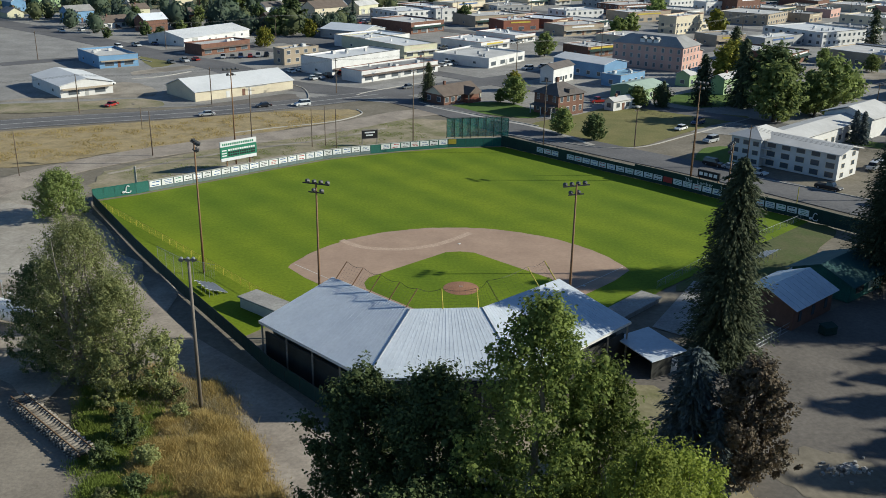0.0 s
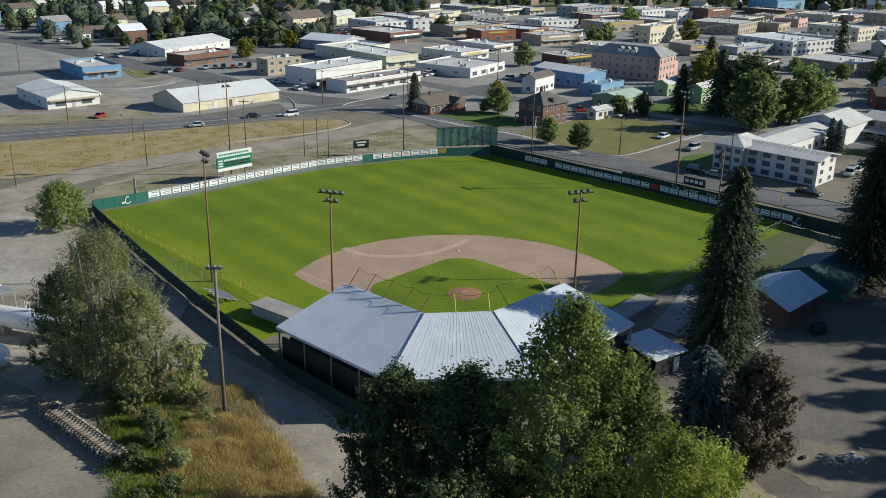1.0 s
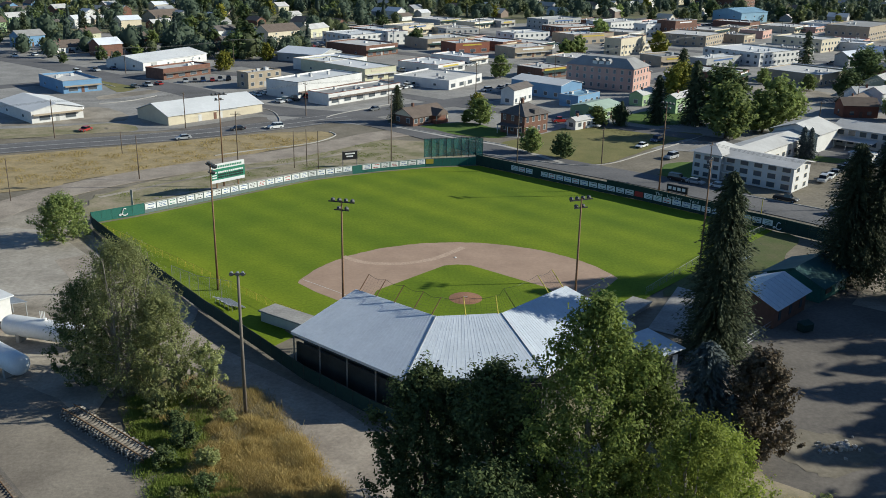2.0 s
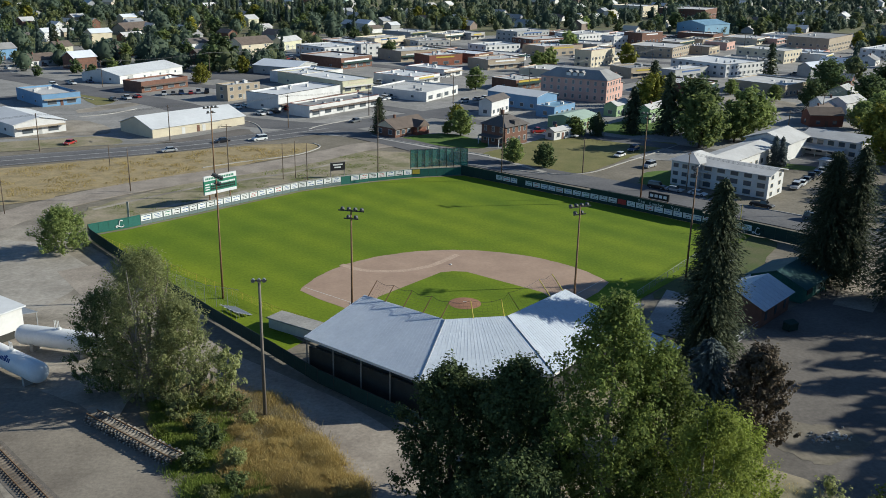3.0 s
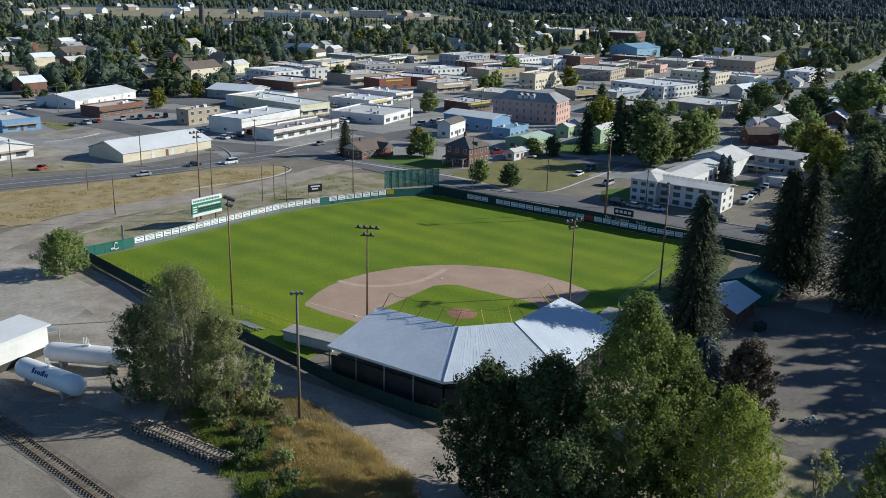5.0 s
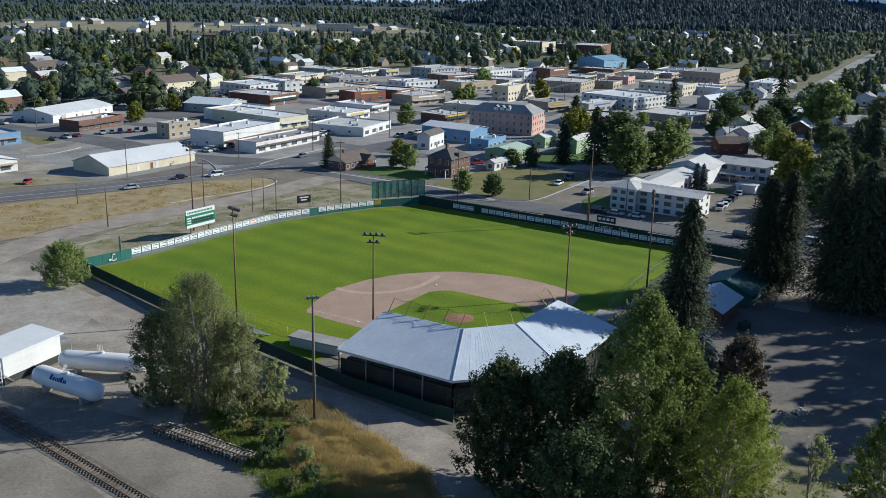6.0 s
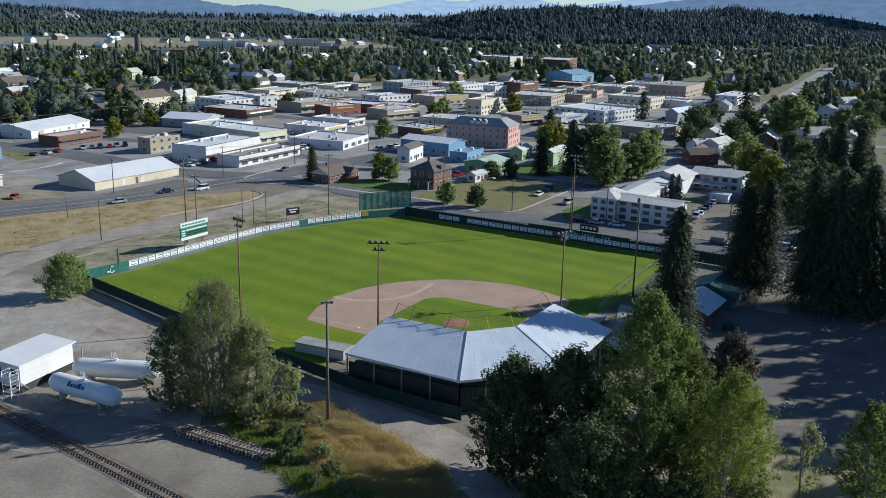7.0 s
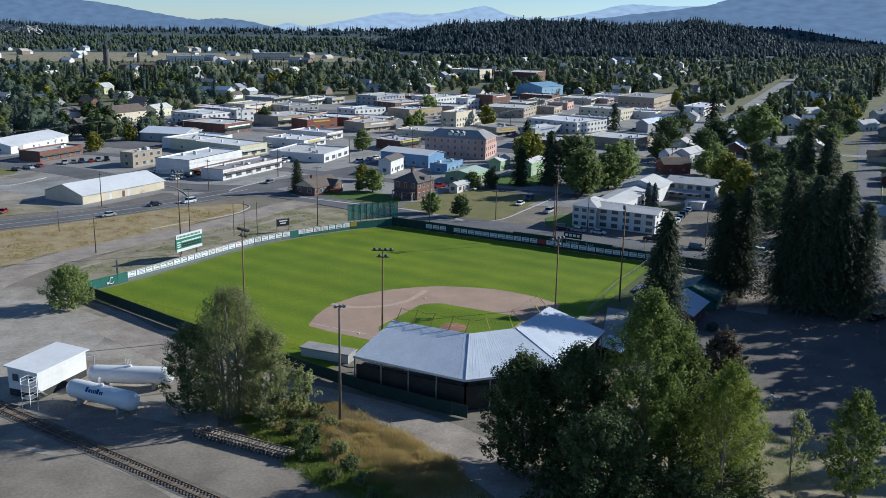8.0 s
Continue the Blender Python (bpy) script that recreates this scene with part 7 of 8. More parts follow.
town_tree("spruce", -5.5, 172.3, 11.8, "needle_green")
town_tree("spruce", 79.4, 170.4, 15.5, "needle_green")
town_tree("spruce", 107.0, 228.5, 18.0, "needle_green")
town_tree("spruce", 90.8, 168.5, 20.5, "needle_green")
town_tree("round", 100.0, 167.5, 17.5, "leaf_dark")
town_tree("round", 93.3, 146.0, 15.8, "leaf_light")
town_tree("round", 113.5, 158.0, 16.0, "leaf_light")
town_tree("round", 108.5, 154.5, 12.4, "leaf_light")
town_tree("round", 101.5, 212.5, 13.4, "leaf_yellow")
town_tree("round", 30.2, 127.4, 6.5, "leaf_light")
town_tree("round", 37.5, 120.1, 6.3, "leaf_dark")
town_tree("round", 20.8, 167.6, 8.0, "leaf_light")
town_tree("round", 22.8, 191.0, 6.0, "leaf_yellow")
town_tree("round", 16.9, 170.4, 4.0, "leaf_light")
town_tree("round", -77.0, 291.7, 7.6, "leaf_yellow")
town_tree("round", -73.0, 348.4, 13.4, "leaf_dark")
town_tree("round", -77.1, 334.7, 11.4, "leaf_dark")
town_tree("round", -62.0, 327.5, 7.7, "leaf_yellow")
town_tree("round", -159.4, 380.4, 7.3, "leaf_dark")
town_tree("round", -152.0, 314.1, 4.6, "leaf_dark")
town_tree("round", -137.8, 325.3, 5.6, "leaf_dark")
town_tree("round", -128.9, 316.0, 4.7, "leaf_dark")
town_tree("round", -123.2, 332.8, 5.6, "leaf_light")
town_tree("round", -126.9, 384.2, 7.5, "leaf_light")
town_tree("round", -110.2, 399.6, 5.6, "leaf_light")
town_tree("round", -110.4, 454.6, 8.4, "leaf_dark")
town_tree("round", -109.3, 498.2, 9.4, "leaf_dark")
town_tree("round", -123.0, 452.7, 5.6, "leaf_light")
town_tree("round", 13.1, 394.9, 8.9, "leaf_dark")
town_tree("round", 42.5, 272.9, 9.0, "leaf_light")
town_tree("round", 85.8, 339.9, 9.2, "leaf_light")
town_tree("round", 95.9, 357.0, 9.2, "leaf_light")
town_tree("spruce", 201.5, 320.4, 17.1, "needle_green")
town_tree("round", 153.3, 258.5, 6.3, "leaf_light")
town_tree("round", 165.6, 242.0, 6.3, "leaf_light")
town_tree("round", 196.2, 255.6, 15.0, "leaf_dark")
town_tree("round", 169.4, 218.0, 10.6, "leaf_dark")
town_tree("round", 215.2, 240.7, 15.1, "leaf_dark")
town_tree("round", 184.3, 196.9, 9.6, "leaf_light")
town_tree("round", 243.2, 312.8, 9.8, "leaf_willow")
town_tree("round", 58.5, 165.8, 6.1, "leaf_light")
town_tree("round", 66.3, 167.7, 6.1, "leaf_dark")
town_tree("spruce", 66.2, 165.7, 8.1, "needle_green")
town_tree("spruce", 106.0, 121.7, 8.3, "needle_blue")
town_tree("spruce", 107.0, 119.4, 8.3, "needle_blue")
town_tree("round", 131.3, 181.4, 8.3, "leaf_light")
town_tree("round", 158.5, 151.5, 10.5, "leaf_dark")
town_tree("round", 165.1, 176.2, 9.5, "leaf_light")
town_tree("spruce", 296.5, 362.5, 22.2, "needle_green")
EAST_TREES = (("spruce", 206.4, 181.6, 21, "needle_green"), ("spruce", 188.3, 141.7, 20, "needle_green"), ("spruce", 203.5, 139.3, 24, "needle_green"), ("spruce", 194.7, 116.2, 25, "needle_green"), ("spruce", 186.0, 99.4, 24, "needle_green"), ("spruce", 198.8, 126.3, 22, "needle_green"), ("round", 292.2, 284.2, 22, "leaf_light"), ("round", 201.8, 219.6, 15, "leaf_dark"), ("round", 148.7, 118.6, 15, "leaf_yellow"), ("round", 157.9, 113.1, 14, "leaf_willow"), ("round", 168.4, 126.4, 13, "leaf_dark"), ("round", 212.6, 102.9, 14, "leaf_yellow"), ("round", 228.6, 116.1, 13, "leaf_dark"), ("round", 179.6, 64.5, 12, "leaf_dark"), ("round", 196.4, 77.4, 13, "leaf_willow"), ("round", 250.4, 171.7, 14, "leaf_dark"), ("spruce", 549.1, 455.5, 28, "needle_green"), ("spruce", 576.8, 497.5, 30, "needle_green"), ("spruce", 608.9, 546.4, 30, "needle_green"), ("spruce", 529.5, 457.6, 26, "needle_green"), ("round", 461.0, 346.7, 20, "leaf_willow"))
EAST_GROVE = (("round", 131.3, 81.5, 14, "leaf_dark"), ("round", 140.1, 89.9, 15, "leaf_dark"), ("spruce", 148.5, 82.0, 21, "needle_green"), ("spruce", 141.7, 69.5, 22, "needle_green"), ("round", 155.2, 92.5, 14, "leaf_willow"), ("spruce", 161.4, 80.4, 20, "needle_green"), ("round", 132.9, 63.2, 11, "leaf_dark"), ("spruce", 151.2, 104.7, 20, "needle_green"), ("round", 166.3, 103.2, 13, "leaf_dark"), ("spruce", 174.2, 113.8, 22, "needle_green"), ("round", 180.0, 126.5, 14, "leaf_dark"), ("round", 160.7, 137.9, 12, "leaf_dark"), ("spruce", 178.6, 157.3, 20, "needle_green"), ("round", 194.1, 160.2, 13, "leaf_dark"), ("round", 215.0, 196.7, 12, "leaf_willow"), ("round", 232.8, 191.6, 13, "leaf_dark"), ("spruce", 240.3, 219.3, 19, "needle_green"), ("spruce", 261.2, 237.6, 20, "needle_green"))
for k, x, y, h, lf in EAST_TREES:
    if not far_road(x - 8.0, y):
        town_tree(k, x - 8.0, y, h * 0.88, lf)
for k, x, y, h, lf in EAST_GROVE:
    if not far_road(x - 8.0, y):
        town_tree(k, x - 8.0, y, h * (0.64 if k == "spruce" else 0.85), lf)
town_tree("round", 150.0, 140.0, 13.5, "leaf_yellow")
town_tree("spruce", 172.0, 124.0, 24.0, "needle_green")
town_tree("spruce", 177.5, 120.0, 22.0, "needle_green")
town_tree("round", 238.7, 241.7, 21.0, "leaf_light")
# trees on both sides of the long residential street
rs = random.Random(4)
for i in range(72):
    t, side = rs.random(), rs.choice([-1, 1, 1])
    off = side * rs.uniform(11, 34)
    x, y = 160 + 300 * t + off * 0.72, 80 + 314 * t - off * 0.69
    if not far_road(x, y):
        town_tree(*(("spruce", x, y, rs.uniform(12, 18), "needle_green") if rs.random() < 0.3 else ("round", x, y, rs.uniform(8, 14), rs.choice(["leaf_dark", "leaf_dark", "leaf_willow", "leaf_light", "leaf_yellow"]))))
town_tree("round", 102.8, 218.0, 12.0, "leaf_yellow")
# the tall spruces round the far side of the dirt lot, mostly out of view, known by their shadows; the last nine are
# added to fill gaps in that shade
for i, (x, y, s) in enumerate(((110.2, 6.7, 1.5), (115.3, -2.3, 1.6), (107.7, -8.5, 1.5), (102.3, -15.6, 1.55), (110.6, -20.7, 1.6), (98.9, -24.8, 1.45), (93.5, -30.9, 1.5), (101.8, -35.9, 1.6), (89.1, -40.0, 1.5), (84.7, -46.0, 1.45), (95.2, -46.0, 1.6), (78.3, -54.0, 1.45), (88.6, -58.1, 1.5), (122.0, 11.0, 1.6), (124.6, -11.4, 1.6), (119.9, -29.8, 1.6), (113.2, -44.0, 1.6), (133.6, 6.0, 1.6), (137.6, -6.2, 1.5), (130.9, -18.5, 1.6), (139.2, -28.7, 1.6), (128.3, -36.9, 1.5), (123.6, -51.2, 1.6), (106.5, -55.2, 1.5), (134.5, -45.1, 1.6), (117.0, -59.3, 1.6))):
    plant("spruce_tree", "tall dark spruce standing in a row at the dirt lot", CON["needle_green", 1][i % 2], x, y, s, i * 71, "spruce row")

# ---------- cars ----------
CARS = {}


def car(x, y, a, colour, kind="sedan", far=False):
    """A parked car built of body, cabin glass, roof, wheels, lamps."""
    key = (colour, kind)
    if key not in CARS:
        L, Wd, hb, hc = {"sedan": (4.6, 0.9, 0.82, 1.42), "suv": (4.8, 0.96, 1.0, 1.78), "pickup": (5.6, 0.98, 1.02, 1.82)}[kind]
        c0, c1 = {"sedan": (1.2, 3.9), "suv": (1.3, 4.7), "pickup": (1.4, 3.2)}[kind]
        body = MB()
        prof = [(0.0, 0.35), (0.02, 0.62), (0.25, hb - 0.12), (c0 - 0.1, hb), (c1 + 0.05, hb), (L - 0.12, hb - 0.05), (L, 0.62), (L - 0.02, 0.32), (L - 0.3, 0.24), (0.3, 0.24)]
        n = len(prof)
        for yy, ins in ((-Wd, 0.05), (-Wd + 0.1, 0.0), (Wd - 0.1, 0.0), (Wd, 0.05)):
            body.v += [(px, yy, pz if ins == 0 else pz * 0.96 + 0.01) for px, pz in prof]
        for k in range(3):
            body.f += [(k * n + i, k * n + (i + 1) % n, (k + 1) * n + (i + 1) % n, (k + 1) * n + i) for i in range(n)]
        body.f += [tuple(range(n - 1, -1, -1)), tuple(range(3 * n, 4 * n))]
        cab = MB()
        i0, i1 = (0.55, 0.5) if kind == "sedan" else (0.5, 0.18)
        lo = [(c0, -Wd + 0.06), (c1, -Wd + 0.06), (c1, Wd - 0.06), (c0, Wd - 0.06)]
        hi = [(c0 + i0, -Wd + 0.2), (c1 - i1, -Wd + 0.2), (c1 - i1, Wd - 0.2), (c0 + i0, Wd - 0.2)]
        cab.add([(*p, hb - 0.02) for p in lo] + [(*p, hc - 0.05) for p in hi], [(4, 5, 6, 7)] + [(i, (i + 1) % 4, 4 + (i + 1) % 4, 4 + i) for i in range(4)])
        rf = MB().bevel_box(c0 + i0 - 0.06, -Wd + 0.17, hc - 0.07, c1 - i1 + 0.06, Wd - 0.17, hc, 0.04)
        wheel = MB().tube((0, -0.11, 0.33), (0, 0.11, 0.33), 0.33, n=16)
        rim = MB().tube((0, -0.12, 0.33), (0, 0.12, 0.33), 0.19, n=12)
        lamp = MB().box(-0.02, -0.16, 0.58, 0.05, 0.16, 0.72)
        bed = MB().box(c1 + 0.12, -Wd + 0.14, hb - 0.05, L - 0.15, Wd - 0.14, hb + 0.012) if kind == "pickup" else None
        CARS[key] = (L, Wd, body.mesh("car_body", "car_" + colour), cab.mesh("car_cabin", "car_glass"), rf.mesh("car_roof", "car_" + colour), wheel.mesh("car_wheel", "tyre_rubber"), rim.mesh("car_rim", "galv_steel"), lamp.mesh("car_lamp", "sign_red"), lamp.mesh("car_headlamp", "sign_white"), bed.mesh("car_bed", "car_black") if bed else None)
    L, Wd, body, cab, rf, wheel, rim, tail, head, bed = CARS[key]
    word = {"sedan": "sedan", "suv": "sport utility car", "pickup": "pickup truck"}[kind]
    t = thing("pickup_truck" if kind == "pickup" else "car", f"{colour} {word} standing on the asphalt", "car", pose(x, y, 0.03, 0, 0, a) @ pose(-L / 2, 0, 0), "vehicles")
    part("body", body, None, t)
    part("cabin_glass", cab, None, t)
    part("roof", rf, None, t)
    for px in (0.85, L - 0.95):
        for py in (-Wd + 0.1, Wd - 0.1):
            w_ = part("wheel", wheel, None, t, m=pose(px, py, 0))
            if not far:
                part("rim", rim, None, w_)
    for yy in () if far else (-0.6, 0.6):
        part("headlight", head, None, t, m=pose(-0.02, yy, 0))
        part("tail_light", tail, None, t, m=pose(L - 0.02, yy, 0))
    if bed:
        part("cargo_bed", bed, None, t)


for x, y, a, c, k in ((-68.1, 145.1, 24, "silver", "sedan"), (-43.3, 161.3, 32, "white", "suv"), (-54.4, 158.4, 30, "black", "sedan"), (63.7, 133.7, 45, "white", "sedan"), (70.5, 141.6, 45, "blue", "suv"), (67.8, 119.4, 40, "silver", "suv"), (69.3, 87.8, 135, "white", "sedan"), (64.8, 91.9, 135, "silver", "sedan"), (61.4, 95.1, 135, "black", "suv"), (98.2, 93.3, 50, "silver", "suv"), (101.6, 96.5, 50, "white", "sedan"), (104.8, 100.0, 50, "grey", "sedan"), (108.1, 103.4, 50, "black", "pickup"), (111.5, 107.0, 50, "blue", "sedan"), (114.8, 110.5, 50, "silver", "sedan"), (102.0, 54.9, 130, "white", "suv"), (47.7, 172.2, 20, "red", "pickup"), (50.5, 166.9, 30, "white", "suv"), (61.3, 169.1, 50, "silver", "pickup"), (57.0, 164.3, 140, "white", "sedan"), (-98.9, 157.0, 70, "red", "sedan"), (-2.1, 173.7, 125, "black", "suv"), (-12.5, 193.1, 45, "grey", "sedan"), (80.6, 75.8, 135, "black", "pickup"), (87.5, 63.9, 130, "grey", "suv"), (89.0, -0.6, 15, "black", "sedan")):
    car(x, y, a, c, k)
rc = random.Random(9)
cols, kinds = ["white", "silver", "black", "red", "blue", "grey", "tan", "white", "silver"], ["sedan", "suv", "pickup", "sedan"]
ROWS_NEAR = ((-55.5, 223.1, 2.6, 3.0, 9, 130), (-46.2, 208.3, 2.4, 2.2, 5, 130), (-86.9, 256.0, 3.2, 1.2, 6, 100), (-13.2, 279.0, 3.6, 3.0, 7, 135), (25.3, 230.2, 3.4, 3.2, 6, 40), (-8.5, 233.5, 2.5, 2.8, 6, 130), (14.9, 296.3, 3.5, 3.2, 7, 40), (77.1, 264.2, 3.4, 3.2, 6, 40), (130.3, 293.0, 3.0, 3.0, 6, 40), (174.6, 342.3, 3.4, 3.0, 6, 40))
ROWS_FAR = ((-49.4, 381.8, 3.0, 2.7, 10, 130), (-59.4, 366.2, 3.0, 2.7, 8, 130), (71.8, 381.5, 3.2, 3.0, 8, 40), (218.3, 326.0, 3.0, 3.0, 6, 130), (-108.0, 237.1, 4, 4, 4, 130), (-136.4, 281.9, 6, 5, 4, 130), (-118.4, 193.7, 3.4, -1.0, 3, 60), (122.6, 407.7, 3.4, 3.0, 8, 40), (212.1, 522.2, 4, 4, 9, 40), (-180.2, 333.5, 7, 6, 5, 130), (253.2, 371.3, 4, 4, 6, 130))
for x0, y0, dx, dy, n, a in ROWS_NEAR + ROWS_FAR:
    for i in range(n):
        if rc.random() < 0.62:
            car(x0 + dx * i + rc.uniform(-0.3, 0.3), y0 + dy * i + rc.uniform(-0.3, 0.3), a + rc.choice([0, 180]) + rc.uniform(-4, 4), rc.choice(cols), rc.choice(kinds), True)

# ---------- further town: houses, shops, trees ----------
A, B = Vector((0.74, -0.67)), Vector((0.67, 0.74))
taken = [(o.location.x, o.location.y, 24.0) for o in scene.objects if o.get("group") == "town buildings"]
taken += [(27, 147, 18), (-4, 166, 22), (83, 231, 38), (80, 110, 46), (100, 130, 30), (40, 140, 26), (70, 150, 20), (60, 130, 20)]


def free(x, y, r):
    return all((x - a) ** 2 + (y - b) ** 2 > (r + c) ** 2 * 0.55 for a, b, c in taken)


def downtown(x, y):
    """The blocks of shops: between the highway and the houses."""
    return -70 < x - (y - 240) * 0.3 and x < 150 + 0.65 * max(0.0, y - 200) and y < 570


rh = random.Random(21)
DETAIL[0] = 1
walls = ["wall_white", "wall_white", "wall_cream", "wall_grey", "wall_tan", "wall_green", "wall_yellow", "wall_brick", "wall_blue"]
hroofs = ["roof_shingle", "roof_paleg", "roof_brown", "roof_grey", "roof_white", "roof_metal", "roof_paleg"]
RW = {"roof_shingle": "dark shingle", "roof_paleg": "pale grey", "roof_brown": "brown", "roof_grey": "grey", "roof_white": "white", "roof_metal": "pale metal"}
WW = {"wall_white": "white", "wall_cream": "cream", "wall_grey": "grey", "wall_tan": "tan", "wall_green": "pale green", "wall_yellow": "yellowish", "wall_brick": "brick", "wall_blue": "blue"}
shops = 0
for i in range(900):
    x, y = rh.uniform(-40, 330), rh.uniform(240, 520)
    q = Vector((x, y))
    if not downtown(x, y) or not free(x, y, 15) or far_road(x, y):
        continue
    w, d = rh.uniform(15, 32), rh.uniform(14, 28)
    wl_, rf_ = rh.choice(["wall_white", "wall_white", "wall_tan", "wall_brick", "wall_cream", "wall_grey", "wall_pink"]), rh.choice(["roof_white", "roof_metal", "roof_paleg", "roof_paleg", "roof_grey", "roof_paleg"])
    building("store", x, y, rot(*B) + rh.choice([0, 0, -2, 2]), w, d, rh.choice([3.3, 3.6, 3.9, 4.3, 5.4]), rh.choice(["flat", "flat", "flat", "awning"]), wl_, rf_, f"{WW.get(wl_, 'pink')} storefront building with {RW.get(rf_, 'pale')} flat roof in town")
    taken.append((x + 6, y + 8, 22.0))
    shops += 1
    if shops > 58:
        break
houses = 0
for x, y, w, d, h, wl_, rf_ in ((277.3, 249.3, 20, 11, 6.4, "wall_grey", "roof_grey"), (375.2, 373.8, 22, 12, 3.4, "wall_white", "roof_paleg"), (241.4, 265.5, 16, 9, 4.0, "wall_white", "roof_metal"), (231.5, 216.9, 19, 10, 5.8, "wall_white", "roof_grey"), (322.6, 419.5, 24, 14, 4.0, "wall_cream", "roof_white"), (164.9, 201.8, 17, 9, 4.2, "wall_white", "roof_paleg"), (362.2, 302.3, 15, 9, 4.0, "wall_white", "roof_paleg"), (423.7, 355.9, 18, 9, 4.0, "wall_white", "roof_grey"), (148.8, 181.3, 12, 8, 4.0, "wall_red", "roof_brown")):
    building("house", x, y, rh.uniform(-8, 12), w, d, h, "gable", wl_, rf_, f"{WW.get(wl_, 'red')} gabled house with {RW[rf_]} roof among trees")
    taken.append((x + w / 2, y + d / 2, 16.0))
for i in range(5000):
    if 330 <= i < 700:
        y = rh.uniform(330, 640)
        x = rh.uniform(-0.62, 0.1) * (y + 150)
    elif i < 330:
        x, y = rh.uniform(150, 470), rh.uniform(60, 420)
    else:
        y = 240 + 900 * rh.random() ** 1.3
        x = rh.uniform(-0.75, 0.85) * (y + 150)
    DETAIL[0] = 1 if y < 460 else 0
    if downtown(x, y) or not free(x, y, 9) or far_road(x, y) or (x < 0 and y < 260):
        continue
    w, d = rh.uniform(9, 15), rh.uniform(7, 10)
    wl_, rf_ = rh.choice(walls), rh.choice(hroofs)
    building("house", x, y, rot(*B) + rh.choice([0, 90, 0, 90]) + rh.uniform(-4, 4), w, d, rh.choice([2.8, 3.0, 4.6, 5.4]), "gable", wl_, rf_, f"{WW[wl_]} gabled house with {RW[rf_]} roof among trees")
    taken.append((x, y, 15.0))
    houses += 1
    if houses > 145:
        break
for x, y, h, lf, k in [(rh.uniform(-0.72, 0.8), rh.random(), rh.uniform(6, 12.5), rh.choice(["leaf_dark", "leaf_dark", "leaf_light", "leaf_willow", "leaf_yellow", "leaf_dark"]), rh.random()) for _ in range(1000)]:
    yy = 230 + 500 * y
    xx = x * (yy + 150)
    if y < 0.27:
        xx, yy = 140 + 340 * (x + 0.72) / 1.52, 60 + 360 * y / 0.27
    if (downtown(xx, yy) and rh.random() < 0.9) or far_road(xx, yy) or not free(xx, yy, 3) or (xx < -60 and yy < 300) or (xx - yy > 240):
        continue
    if tcount[0] > 440:
        break
    if k < 0.25:
        town_tree("spruce", xx, yy, h * (1.1 if y < 0.27 else 1.35), "needle_green")
    else:
        town_tree("round", xx, yy, h, lf)

# the many small houses of the far suburbs
def houses_mass():
    """Distant gabled houses, walls and roofs differing from house to house."""
    r = random.Random(33)
    m = bpy.data.materials.new("far_house")
    m.use_nodes = True
    nodes, link = m.node_tree.nodes, m.node_tree.links.new
    ge, ramp = nodes.new("ShaderNodeNewGeometry"), nodes.new("ShaderNodeValToRGB")
    ramp.color_ramp.interpolation = "CONSTANT"
    for k, (at, c) in enumerate(((0.0, (0.62, 0.61, 0.59)), (0.3, (0.42, 0.40, 0.37)), (0.5, (0.20, 0.15, 0.12)), (0.65, (0.55, 0.5, 0.4)), (0.8, (0.3, 0.31, 0.33)))):
        e = ramp.color_ramp.elements[k] if k < 2 else ramp.color_ramp.elements.new(at)
        e.position, e.color = at, (*c, 1)
    link(ge.outputs["Random Per Island"], ramp.inputs[0])
    link(ramp.outputs[0], nodes["Principled BSDF"].inputs["Base Color"])
    nodes["Principled BSDF"].inputs["Roughness"].default_value = 0.85
    MATS["far_house"] = m
    mb, spots = MB(), []
    for _ in range(1500):
        y = 480 + 1100 * r.random() ** 1.2
        x = r.uniform(-0.7, 0.8) * (y + 150)
        if downtown(x, y) or far_road(x, y) or not free(x, y, 9):
            continue
        w, d, h, q = r.uniform(5, 9), r.uniform(4, 5.5), r.choice([3.0, 3.4, 5.6]), radians(48 + r.choice([0, 90]) + r.uniform(-6, 6))

        def at(u, v, z):
            return (x + u * math.cos(q) - v * math.sin(q), y + u * math.sin(q) + v * math.cos(q), z)
        up = h + d * 0.6
        mb.add([at(-w, -d, 0), at(w, -d, 0), at(w, d, 0), at(-w, d, 0), at(-w, -d, h), at(w, -d, h), at(w, d, h), at(-w, d, h), at(-w, 0, up - 0.2), at(w, 0, up - 0.2)], [(0, 1, 5, 4), (2, 3, 7, 6), (1, 2, 6, 9, 5), (3, 0, 4, 8, 7)])
        e = 0.5
        mb.add([at(-w - e, -d - e, h - 0.2), at(w + e, -d - e, h - 0.2), at(w + e, 0, up), at(-w - e, 0, up), at(w + e, d + e, h - 0.2), at(-w - e, d + e, h - 0.2)], [(0, 1, 2, 3), (3, 2, 4, 5)])
        taken.append((x, y, 13.0))
        spots.append(x)
        if len(spots) > 260:
            break
    tagged(part("far_houses", mb, "far_house"), "small pale and brown roofed houses of the far suburbs", "houses", kind="stuff")


houses_mass()

# woods of the far town and valley, one joined mass
rngn = np.random.default_rng(77)


